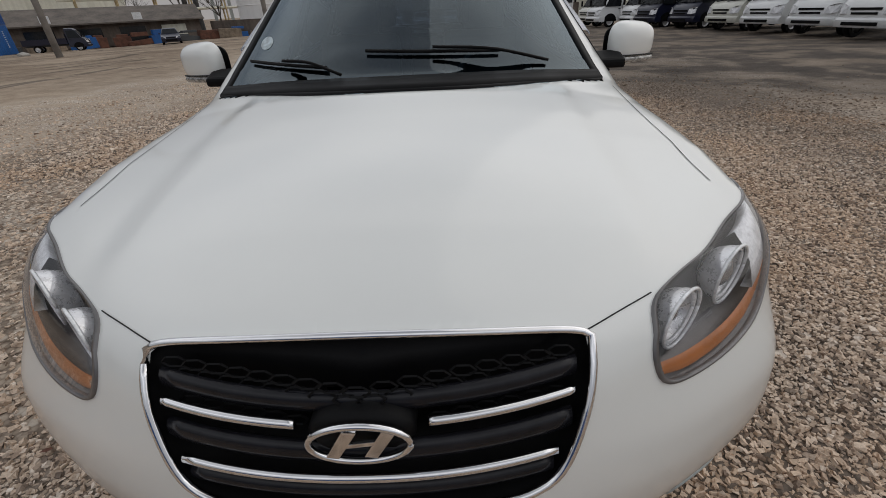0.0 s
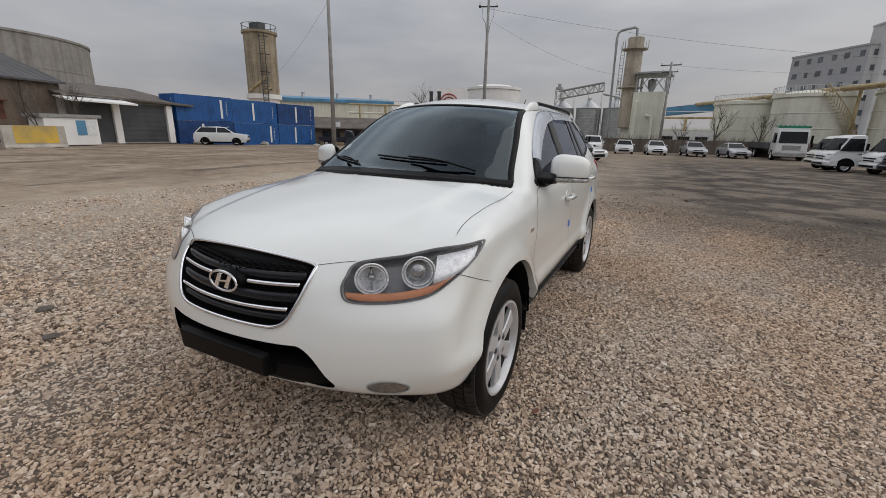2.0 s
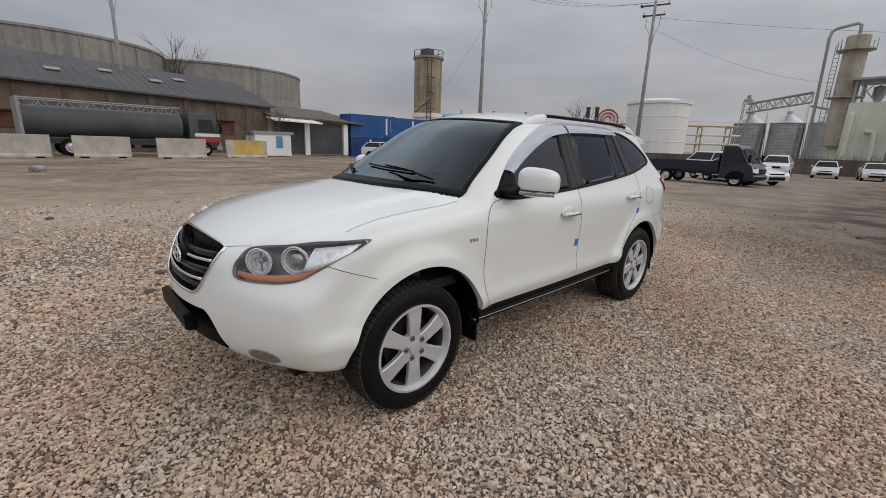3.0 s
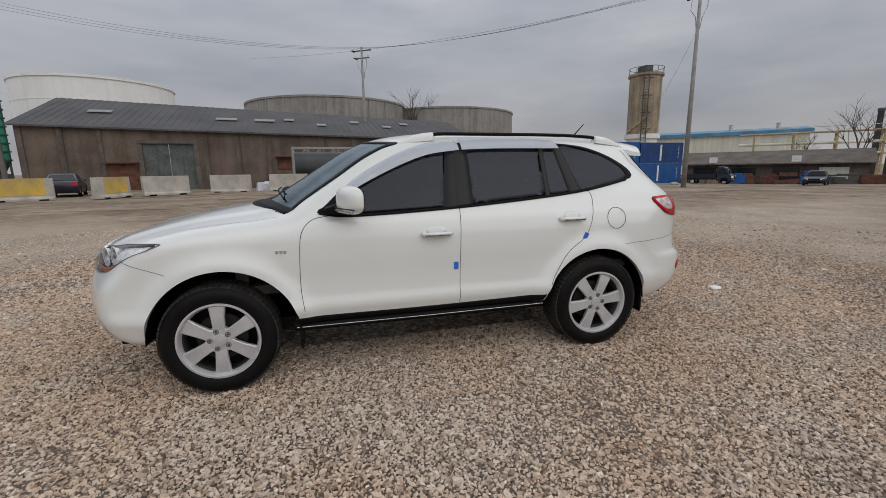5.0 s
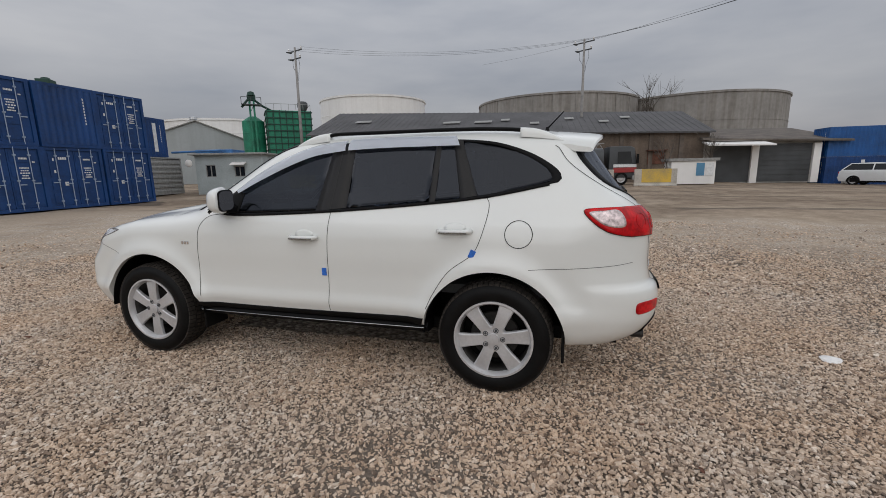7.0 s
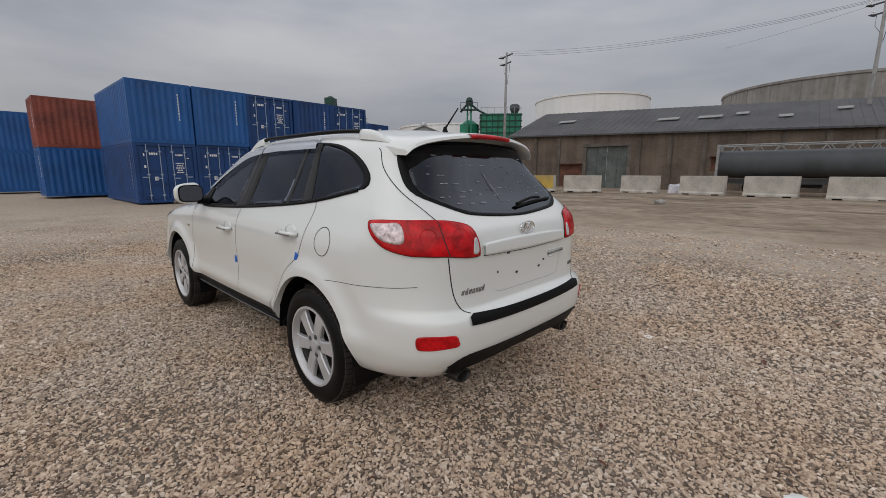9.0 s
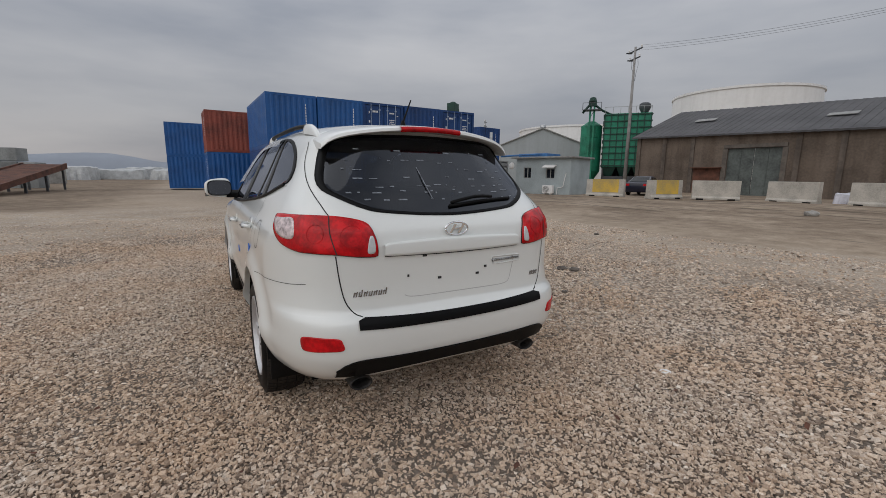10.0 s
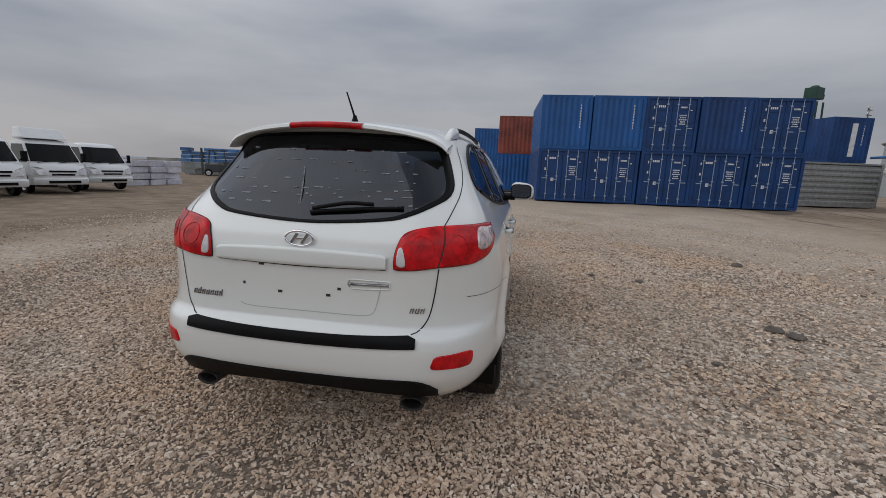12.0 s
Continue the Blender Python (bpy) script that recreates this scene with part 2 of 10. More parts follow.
M = dict(
    container_blue=material("container_blue", (0.011, 0.095, 0.315), 0.45, vary=0.13, streak=0.25, scale=0.9, fine=9, bump=0.2),
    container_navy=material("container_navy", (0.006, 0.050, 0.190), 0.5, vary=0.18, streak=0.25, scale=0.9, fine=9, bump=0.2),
    container_red=material("container_red", (0.24, 0.055, 0.035), 0.55, vary=0.25, scale=0.9, fine=9),
    container_grey=material("container_grey", (0.30, 0.30, 0.29), 0.6, vary=0.15),
    steel=material("galvanised_steel", (0.55, 0.56, 0.57), 0.4, 0.7, vary=0.1),
    white_mark=material("white_marking_paint", (0.75, 0.76, 0.76), 0.6, vary=0.1),
    concrete=material("old_concrete", (0.36, 0.345, 0.32), 0.9, vary=0.2, scale=0.8, fine=14, bump=0.4),
    tank_concrete=material("stained_tank_concrete", (0.32, 0.305, 0.285), 0.9, vary=0.12, scale=0.16, fine=1.5, bump=0.2, streak=0.4),
    barrier_concrete=material("weathered_barrier_concrete", (0.47, 0.44, 0.39), 0.9, vary=0.16, scale=1.6, fine=18, bump=0.4),
    yellow=material("faded_yellow_paint", (0.60, 0.40, 0.06), 0.75, vary=0.2, scale=1.3, fine=26, dark=(0.34, 0.27, 0.15)),
    brick=material("brown_rendered_wall", (0.145, 0.118, 0.098), 0.9, vary=0.18, scale=0.5, fine=4, bump=0.4, streak=0.6),
    brick_lines=material("brown_wall_blocks", (0.155, 0.120, 0.094), 0.9, vary=0.2, scale=0.6, fine=7, bump=0.4, streak=0.4),
    roof_dark=material("dark_corrugated_roof", (0.088, 0.086, 0.090), 0.75, vary=0.18, scale=0.4, fine=3),
    roof_old=material("grey_weathered_roof", (0.135, 0.115, 0.098), 0.85, vary=0.22, scale=0.9, fine=5),
    white_wall=material("white_tank_paint", (0.85, 0.84, 0.82), 0.7, vary=0.03, scale=0.2, fine=2, streak=0.10),
    beige=material("beige_tank_paint", (0.72, 0.71, 0.61), 0.75, vary=0.06, scale=0.3, fine=3, streak=0.25),
    tan=material("tan_stained_silo", (0.36, 0.30, 0.215), 0.85, vary=0.2, scale=0.35, fine=3, streak=0.6),
    house=material("pale_blue_grey_render", (0.40, 0.45, 0.46), 0.9, vary=0.1, scale=0.9, fine=12),
    vehicle_glass=material("vehicle_glass", (0.012, 0.014, 0.016), 0.12, vary=0.2, scale=1, bump=0, spec=0.28),
    store_brown=material("dark_brown_cladding", (0.085, 0.052, 0.038), 0.8, vary=0.2, scale=1.2, fine=10),
    ochre=material("ochre_pipe_paint", (0.46, 0.36, 0.20), 0.7, vary=0.2, scale=1.5),
    pale_green=material("pale_green_plant_wall", (0.72, 0.72, 0.62), 0.8, vary=0.06, scale=0.4, fine=4, streak=0.25),
    column=material("weathered_column_concrete", (0.48, 0.43, 0.35), 0.9, vary=0.14, scale=0.5, fine=4, streak=0.4),
    # panes of the far flats, greyed by haze put into the colour
    hazy_window=material("hazy_window_glass", (0.12, 0.135, 0.15), 0.25, vary=0.3, scale=0.3, bump=0),
    rod=material("pale_zinc_rod", (0.34, 0.42, 0.55), 0.5, 0.2, vary=0.1),
    blue_goods=material("blue_and_white_wrapped_goods", (0.08, 0.20, 0.42), 0.5, vary=0.3, scale=0.9, fine=6, island=0.4),
    green=material("green_painted_steel", (0.02, 0.22, 0.13), 0.6, vary=0.2, scale=0.8, fine=8),
    old_door=material("dark_grey_green_door", (0.105, 0.12, 0.113), 0.7, vary=0.25, scale=0.8, fine=6),
    green_dark=material("dark_green_painted_steel", (0.010, 0.050, 0.036), 0.6, vary=0.2, scale=0.8, fine=8),
    grey_metal=material("grey_sheet_metal", (0.33, 0.35, 0.34), 0.6, vary=0.12, scale=0.5),
    barn_sheet=material("pale_grey_barn_sheet", (0.37, 0.40, 0.41), 0.7, vary=0.04, scale=0.3, fine=3, streak=0.12),
    dark_metal=material("dark_sheet_metal", (0.06, 0.065, 0.07), 0.55, vary=0.2, scale=0.6),
    blue_roof=material("blue_roof_sheet", (0.10, 0.27, 0.44), 0.55, vary=0.15, scale=0.5),
    dark_window=material("dark_window_glass", (0.02, 0.023, 0.026), 0.12, vary=0.2, bump=0),
    apartment=material("grey_apartment_wall", (0.40, 0.41, 0.43), 0.85, vary=0.06, scale=0.1, fine=1),
    apartment_light=material("pale_apartment_wall", (0.58, 0.58, 0.58), 0.85, vary=0.06, scale=0.1, fine=1),
    pole=material("concrete_pole", (0.30, 0.29, 0.28), 0.85, vary=0.15, scale=2),
    cable=material("black_cable", (0.03, 0.03, 0.032), 0.6, vary=0.1, bump=0),
    wood=material("dry_wood", (0.24, 0.19, 0.14), 0.9, vary=0.25, scale=2, fine=25),
    rust=material("rusty_steel", (0.13, 0.055, 0.035), 0.85, vary=0.3, scale=2, fine=20),
    plastic_wrap=material("pale_plastic_sheet", (0.46, 0.47, 0.47), 0.35, vary=0.14, scale=1.5, fine=8, bump=0.8, depth=0.05),
    blue_tarp=material("blue_tarpaulin", (0.05, 0.17, 0.40), 0.5, vary=0.2, scale=1.5, fine=8, bump=0.6),
    pallet_white=material("wrapped_white_goods", (0.62, 0.62, 0.68), 0.45, vary=0.15, scale=1.2, fine=8),
    stone_block=material("grey_stone_blocks", (0.27, 0.28, 0.275), 0.85, vary=0.15, scale=1, fine=10, island=0.25),
    car_white=material("white_vehicle_paint", (0.72, 0.73, 0.73), 0.3, vary=0.04, scale=1, coat=0.6, bump=0),
    car_cream=material("cream_vehicle_paint", (0.62, 0.62, 0.55), 0.35, vary=0.04, coat=0.5, bump=0),
    car_silver=material("silver_vehicle_paint", (0.40, 0.41, 0.43), 0.3, 0.4, vary=0.04, coat=0.5, bump=0),
    car_navy=material("navy_vehicle_paint", (0.008, 0.010, 0.028), 0.3, vary=0.1, coat=0.3, bump=0),
    car_red=material("red_vehicle_paint", (0.35, 0.03, 0.03), 0.35, vary=0.1, coat=0.5, bump=0),
    rubber=material("black_rubber", (0.0065, 0.0064, 0.0066), 0.5, vary=0.2, scale=8, fine=90, spec=0.15),
    black_plastic=material("black_plastic", (0.005, 0.005, 0.0055), 0.5, vary=0.15, scale=10, fine=200, bump=0.1, depth=0.002, spec=0.13),
    alloy=material("silver_alloy", (0.62, 0.62, 0.63), 0.42, 0.45, vary=0.06, scale=8, bump=0.03, depth=0.002),
    chrome=material("chrome", (0.80, 0.80, 0.81), 0.10, 1.0, vary=0.03, scale=10, bump=0),
    lamp_clear=material("clear_lamp_glass", (0.68, 0.68, 0.69), 0.12, 0.15, vary=0.1, scale=12, bump=0),
    lamp_red=material("red_lamp_plastic", (0.56, 0.004, 0.008), 0.25, vary=0.25, scale=14, coat=0.08, bump=0, spec=0.3),
    lamp_amber=material("amber_lamp_plastic", (0.52, 0.17, 0.04), 0.3, vary=0.1, scale=14, coat=0.4, bump=0),
    bark=material("grey_bark", (0.11, 0.095, 0.08), 0.95, vary=0.25, scale=4, fine=40),
    dry_scrub=material("dry_scrub", (0.15, 0.125, 0.085), 0.95, vary=0.3, scale=3, island=0.3),
    # far hills: the haze is put into their pale blue-grey colour
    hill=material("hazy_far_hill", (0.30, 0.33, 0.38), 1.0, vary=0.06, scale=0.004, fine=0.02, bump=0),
)


# ---- mesh helpers ----
def smooth_step(a, b, v):
    s = min(1.0, max(0.0, (v - a) / (b - a)))
    return s * s * (3 - 2 * s)


def gz(x, y):
    """Height of the yard: level round the car, falling gently towards the north."""
    fall = max(0.0, y - 8.0)
    return -0.011 * min(fall, 90) - 0.013 * min(fall, 40) * smooth_step(-8, -45, x)


def box(bm, x0, x1, y0, y1, z0, z1, m=None):
    vs = [bm.verts.new((x, y, z)) for x in (x0, x1) for y in (y0, y1) for z in (z0, z1)]
    if m is not None:
        for v in vs:
            v.co = m @ v.co
    for f in ((0, 1, 3, 2), (4, 6, 7, 5), (0, 4, 5, 1), (2, 3, 7, 6), (0, 2, 6, 4), (1, 5, 7, 3)):
        bm.faces.new([vs[i] for i in f])
    return vs


def tube(bm, a, b, r0, r1=None, n=12, caps=True):
    a, b = Vector(a), Vector(b)
    r1 = r0 if r1 is None else r1
    q = (b - a).to_track_quat("Z", "Y")
    rings = []
    for p, r in ((a, r0), (b, r1)):
        rings.append([bm.verts.new(p + q @ Vector((r * math.cos(k * math.tau / n), r * math.sin(k * math.tau / n), 0))) for k in range(n)])
    for k in range(n):
        bm.faces.new((rings[0][k], rings[0][(k + 1) % n], rings[1][(k + 1) % n], rings[1][k]))
    if caps:
        bm.faces.new(rings[0][::-1])
        bm.faces.new(rings[1])
    return rings


def chain(bm, points, r, n=8):
    """A round bar along a line of points."""
    pts = [Vector(p) for p in points]
    prev = None
    for i, p in enumerate(pts):
        d = (pts[min(i + 1, len(pts) - 1)] - pts[max(i - 1, 0)]).normalized()
        q = d.to_track_quat("Z", "Y")
        ring = [bm.verts.new(p + q @ Vector((r * math.cos(k * math.tau / n), r * math.sin(k * math.tau / n), 0))) for k in range(n)]
        if prev:
            best = min(range(n), key=lambda s: (ring[s].co - prev[0].co).length)
            ring = ring[best:] + ring[:best]
            for k in range(n):
                bm.faces.new((prev[k], prev[(k + 1) % n], ring[(k + 1) % n], ring[k]))
        else:
            bm.faces.new(ring[::-1])
        prev = ring
    bm.faces.new(prev)


def prism(bm, outline, axis, lo, hi):
    """Extrudes an outline of (a, b) pairs: axis x takes (y, z), axis y (x, z), axis z (x, y)."""
    def at(a, b, c):
        return {"x": (c, a, b), "y": (a, c, b), "z": (a, b, c)}[axis]
    r0 = [bm.verts.new(at(a, b, lo)) for a, b in outline]
    r1 = [bm.verts.new(at(a, b, hi)) for a, b in outline]
    n = len(outline)
    for k in range(n):
        bm.faces.new((r0[k], r0[(k + 1) % n], r1[(k + 1) % n], r1[k]))
    bm.faces.new(r0[::-1])
    bm.faces.new(r1)
    return r0, r1


def lathe(bm, profile, centre=(0, 0, 0), axis="z", n=24):
    """Turns a profile of (radius, height) pairs round an axis through centre."""
    rings = []
    for r, h in profile:
        ring = []
        for k in range(n):
            c, s = r * math.cos(k * math.tau / n), r * math.sin(k * math.tau / n)
            p = {"z": (c, s, h), "x": (h, c, s), "y": (s, h, c)}[axis]
            ring.append(bm.verts.new(Vector(centre) + Vector(p)))
        rings.append(ring)
    for a, b in zip(rings, rings[1:]):
        for k in range(n):
            bm.faces.new((a[k], a[(k + 1) % n], b[(k + 1) % n], b[k]))
    return rings


def part(name, bm, mat, parent=None, label="", smooth=False, bevel=0.0, tidy=True):
    if bevel:
        bmesh.ops.remove_doubles(bm, verts=bm.verts, dist=1e-5)
        edges = [e for e in bm.edges if len(e.link_faces) == 2 and e.calc_face_angle(0) > 0.6]
        bmesh.ops.bevel(bm, geom=edges, offset=bevel, segments=2, profile=0.6, affect="EDGES", clamp_overlap=True)
    if tidy:
        bmesh.ops.recalc_face_normals(bm, faces=bm.faces)
    me = bpy.data.meshes.new(name)
    bm.to_mesh(me)
    bm.free()
    me.materials.append(mat)
    if smooth:
        me.shade_smooth()
    ob = new(name, me)
    ob.parent = parent
    if label:
        ob["label"] = label
    return ob


def sharp(ob, angle=35):
    """Smooth shading with creases kept."""
    ob.data.shade_smooth()
    ob.data.set_sharp_from_angle(angle=radians(angle))
    return ob


def thing(name, label, category, group="", kind="", m=None):
    ob = tagged(new(name), label, category, group, kind)
    ob.empty_display_size = 0.2
    if m is not None:
        ob.matrix_world = m
    return ob


def at(x, y, rz=0.0, z=None):
    return pose(x, y, gz(x, y) if z is None else z, 0, 0, rz)


# ---- the yard ----
def ground_material():
    m = bpy.data.materials.new("yard_ground")
    m.use_nodes = True
    n, l = m.node_tree.nodes, m.node_tree.links
    b = n["Principled BSDF"]
    b.inputs["Specular IOR Level"].default_value = 0.25
    co = n.new("ShaderNodeTexCoord")

    def noise_at(scale, detail=5, rough=0.55):
        t = n.new("ShaderNodeTexNoise")
        t.inputs["Scale"].default_value, t.inputs["Detail"].default_value, t.inputs["Roughness"].default_value = scale, detail, rough
        l.new(co.outputs["Object"], t.inputs["Vector"])
        return t.outputs[0]

    def maths(op, a, c=None, clamp=False):
        t = n.new("ShaderNodeMath")
        t.operation, t.use_clamp = op, clamp
        for k, v in enumerate((a, c)):
            if v is None:
                continue
            if isinstance(v, (int, float)):
                t.inputs[k].default_value = v
            else:
                l.new(v, t.inputs[k])
        return t.outputs[0]

    def ramp(v, *stops):
        t = n.new("ShaderNodeValToRGB")
        e = t.color_ramp.elements
        while len(e) < len(stops):
            e.new(0.5)
        for q, (p, c) in zip(e, stops):
            q.position, q.color = p, (*c, 1)
        l.new(v, t.inputs[0])
        return t.outputs[0]

    def mixed(f, a, c, mode="MIX"):
        t = n.new("ShaderNodeMix")
        t.data_type, t.blend_type = "RGBA", mode
        if isinstance(f, (int, float)):
            t.inputs[0].default_value = f
        else:
            l.new(f, t.inputs[0])
        l.new(a, t.inputs[6])
        l.new(c, t.inputs[7])
        return t.outputs[2]

    def soft(v, lo, hi):
        t = n.new("ShaderNodeMapRange")
        t.interpolation_type = "SMOOTHSTEP"
        t.inputs["From Min"].default_value, t.inputs["From Max"].default_value = lo, hi
        l.new(v, t.inputs[0])
        return t.outputs[0]

    sep = n.new("ShaderNodeSeparateXYZ")
    l.new(co.outputs["Object"], sep.inputs[0])
    x, y = sep.outputs[0], sep.outputs[1]
    broad, mid = noise_at(0.12), noise_at(0.7)
    # loose stones: cells of a few centimetres, each with its own tone
    vor = n.new("ShaderNodeTexVoronoi")
    vor.inputs["Scale"].default_value = 27
    l.new(co.outputs["Object"], vor.inputs["Vector"])
    tone = n.new("ShaderNodeSeparateColor")
    l.new(vor.outputs["Color"], tone.inputs[0])
    stones = ramp(tone.outputs[0], (0.0, (0.30, 0.25, 0.205)), (0.45, (0.50, 0.43, 0.355)), (0.8, (0.62, 0.55, 0.47)), (1.0, (0.72, 0.67, 0.60)))
    # cell edges darkened: shade between the stones put into the colour
    gap_shade = ramp(vor.outputs["Distance"], (0.0, (1, 1, 1)), (0.45, (0.9, 0.9, 0.9)), (0.8, (0.45, 0.43, 0.42)))
    gravel = mixed(1.0, stones, gap_shade, "MULTIPLY")
    patch = ramp(mid, (0.35, (0.86, 0.80, 0.74)), (0.65, (1.05, 1.04, 1.03)))
    gravel = mixed(1.0, gravel, patch, "MULTIPLY")
    # grit under the crushed stone round the car; gap shade put into its colour
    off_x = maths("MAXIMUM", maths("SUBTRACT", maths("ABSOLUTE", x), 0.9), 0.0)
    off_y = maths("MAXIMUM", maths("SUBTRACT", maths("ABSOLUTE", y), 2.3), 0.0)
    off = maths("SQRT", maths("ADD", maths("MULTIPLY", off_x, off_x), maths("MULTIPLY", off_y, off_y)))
    shaded_grit = ramp(noise_at(40, 4), (0.3, (0.085, 0.068, 0.055)), (0.7, (0.22, 0.18, 0.148)))
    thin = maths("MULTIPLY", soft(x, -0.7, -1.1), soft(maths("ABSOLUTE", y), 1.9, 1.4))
    # ground colour kept paler under the car, lifting the shade there
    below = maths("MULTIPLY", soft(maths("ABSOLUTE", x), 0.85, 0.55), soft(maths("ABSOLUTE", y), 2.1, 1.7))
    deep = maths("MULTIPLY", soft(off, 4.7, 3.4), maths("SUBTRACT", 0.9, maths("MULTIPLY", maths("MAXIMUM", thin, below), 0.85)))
    gravel = mixed(deep, gravel, shaded_grit)
    # beyond the thick layer: sandy fines with small stones trodden in, patchy
    fine = n.new("ShaderNodeTexVoronoi")
    fine.inputs["Scale"].default_value = 46
    l.new(co.outputs["Object"], fine.inputs["Vector"])
    fine_tone = n.new("ShaderNodeSeparateColor")
    l.new(fine.outputs["Color"], fine_tone.inputs[0])
    chips = ramp(fine_tone.outputs[0], (0.0, (0.25, 0.205, 0.165)), (0.5, (0.45, 0.38, 0.31)), (0.85, (0.57, 0.50, 0.42)), (1.0, (0.72, 0.66, 0.58)))
    sand = ramp(noise_at(9, 8, 0.65), (0.3, (0.34, 0.272, 0.205)), (0.55, (0.47, 0.385, 0.30)), (0.75, (0.55, 0.465, 0.375)))
    strewn = mixed(soft(noise_at(2.6, 6, 0.6), 0.40, 0.60), sand, chips)
    outer = soft(maths("ADD", off, maths("MULTIPLY", maths("SUBTRACT", mid, 0.5), 3.4)), 3.6, 6.2)
    gravel = mixed(outer, gravel, strewn)
    gravel = mixed(1.0, gravel, ramp(noise_at(0.5, 7, 0.6), (0.34, (0.80, 0.775, 0.75)), (0.55, (1.0, 0.99, 0.98)), (0.7, (1.06, 1.05, 1.04))), "MULTIPLY")
    # packed dirt with faint wheel tracks
    dirt = ramp(noise_at(2.2, 8), (0.3, (0.285, 0.225, 0.165)), (0.7, (0.45, 0.37, 0.285)))
    track = n.new("ShaderNodeMapping")
    track.inputs["Rotation"].default_value = (0, 0, 0.25)
    track.inputs["Scale"].default_value = (0.55, 0.09, 1)
    l.new(co.outputs["Object"], track.inputs[0])
    lines = n.new("ShaderNodeTexNoise")
    lines.inputs["Scale"].default_value, lines.inputs["Detail"].default_value = 1.0, 4
    l.new(track.outputs[0], lines.inputs["Vector"])
    dirt = mixed(0.2, dirt, ramp(lines.outputs[0], (0.36, (0.40, 0.37, 0.35)), (0.45, (0.86, 0.85, 0.84)), (0.6, (1, 1, 1))), "MULTIPLY")
    dirt = mixed(0.65, dirt, ramp(noise_at(0.22, 8, 0.62), (0.36, (0.66, 0.62, 0.59)), (0.52, (1.0, 0.99, 0.98)), (0.7, (1.14, 1.12, 1.10))), "MULTIPLY")
    dirt = mixed(0.7, dirt, ramp(noise_at(16, 6, 0.7), (0.3, (0.72, 0.70, 0.68)), (0.6, (1.06, 1.05, 1.04))), "MULTIPLY")
    # thin dark ruts left by tyres, in broken curves
    rut_map = n.new("ShaderNodeMapping")
    rut_map.inputs["Rotation"].default_value = (0, 0, 0.12)
    rut_map.inputs["Scale"].default_value = (0.30, 0.035, 1)
    l.new(co.outputs["Object"], rut_map.inputs[0])
    ruts = n.new("ShaderNodeTexNoise")
    ruts.inputs["Scale"].default_value, ruts.inputs["Detail"].default_value = 1.0, 1.5
    l.new(rut_map.outputs[0], ruts.inputs["Vector"])
    phase = maths("FRACT", maths("MULTIPLY", ruts.outputs[0], 6.0), 0.0)
    rut = maths("MULTIPLY", soft(maths("ABSOLUTE", maths("SUBTRACT", phase, 0.5)), 0.10, 0.05), soft(noise_at(0.35, 4), 0.45, 0.52))
    rut = maths("MULTIPLY", rut, soft(x, -8.0, -11.0))
    dirt = mixed(maths("MULTIPLY", rut, 0.75), dirt, ramp(noise_at(5.0), (0.3, (0.075, 0.060, 0.048)), (0.7, (0.15, 0.122, 0.098))))
    # damp stains on the packed dirt to the west
    damp = maths("MULTIPLY", soft(x, -9.0, -14.0), soft(noise_at(0.33, 7, 0.6), 0.62, 0.42))
    dirt = mixed(damp, dirt, mixed(1.0, dirt, ramp(noise_at(3.0), (0.3, (0.62, 0.59, 0.565)), (0.7, (0.78, 0.755, 0.73))), "MULTIPLY"))
    # paler dry dirt before the containers, darker damp dirt towards the trucks in the east
    pale = maths("MULTIPLY", soft(y, -4.5, -8.0), maths("MULTIPLY", soft(maths("ADD", x, maths("MULTIPLY", maths("SUBTRACT", broad, 0.5), 8.0)), 5.0, 2.0), soft(x, -12.0, -8.0)))
    dirt = mixed(maths("MULTIPLY", pale, 0.75), dirt, sand)
    wet = maths("MULTIPLY", soft(x, 3.5, 7.5), soft(maths("ADD", y, maths("MULTIPLY", maths("SUBTRACT", broad, 0.5), 8.0)), 3.0, -1.0))
    dirt = mixed(wet, dirt, mixed(1.0, dirt, ramp(noise_at(1.2, 7, 0.6), (0.3, (0.50, 0.48, 0.46)), (0.7, (0.80, 0.77, 0.74))), "MULTIPLY"))
    # dark, damp, oily asphalt and grit
    oily = ramp(noise_at(0.9, 9, 0.62), (0.32, (0.028, 0.023, 0.020)), (0.5, (0.058, 0.047, 0.039)), (0.66, (0.115, 0.094, 0.076)), (0.82, (0.27, 0.225, 0.18)))
    wob = maths("MULTIPLY", maths("SUBTRACT", mid, 0.5), 2.6)
    wob2 = maths("MULTIPLY", maths("SUBTRACT", broad, 0.5), 9.0)
    edge = maths("ADD", x, maths("ADD", wob, maths("MULTIPLY", wob2, 0.35)))
    is_dirt = soft(edge, -7.9, -9.5)
    far_south = soft(maths("ADD", y, wob2), -13, -17)
    is_dirt = maths("MAXIMUM", maths("MAXIMUM", is_dirt, far_south), soft(maths("ADD", x, wob), 6.0, 8.5))
    is_dirt = maths("MAXIMUM", is_dirt, soft(maths("ADD", y, wob2), 26, 32))
    dark_side = maths("ADD", maths("ADD", maths("MULTIPLY", x, 0.72), maths("MULTIPLY", y, 0.69)), maths("ADD", wob, wob2))
    is_dark = maths("MULTIPLY", soft(dark_side, 4.0, 7.6), maths("ADD", maths("MULTIPLY", soft(maths("ADD", x, wob2), -9, -4), 0.5), maths("MULTIPLY", soft(maths("ADD", x, maths("MULTIPLY", wob2, 0.4)), -0.5, 2.6), 0.5)))
    is_dark = maths("MULTIPLY", is_dark, soft(maths("ADD", y, wob2), 1.0, 3.5))
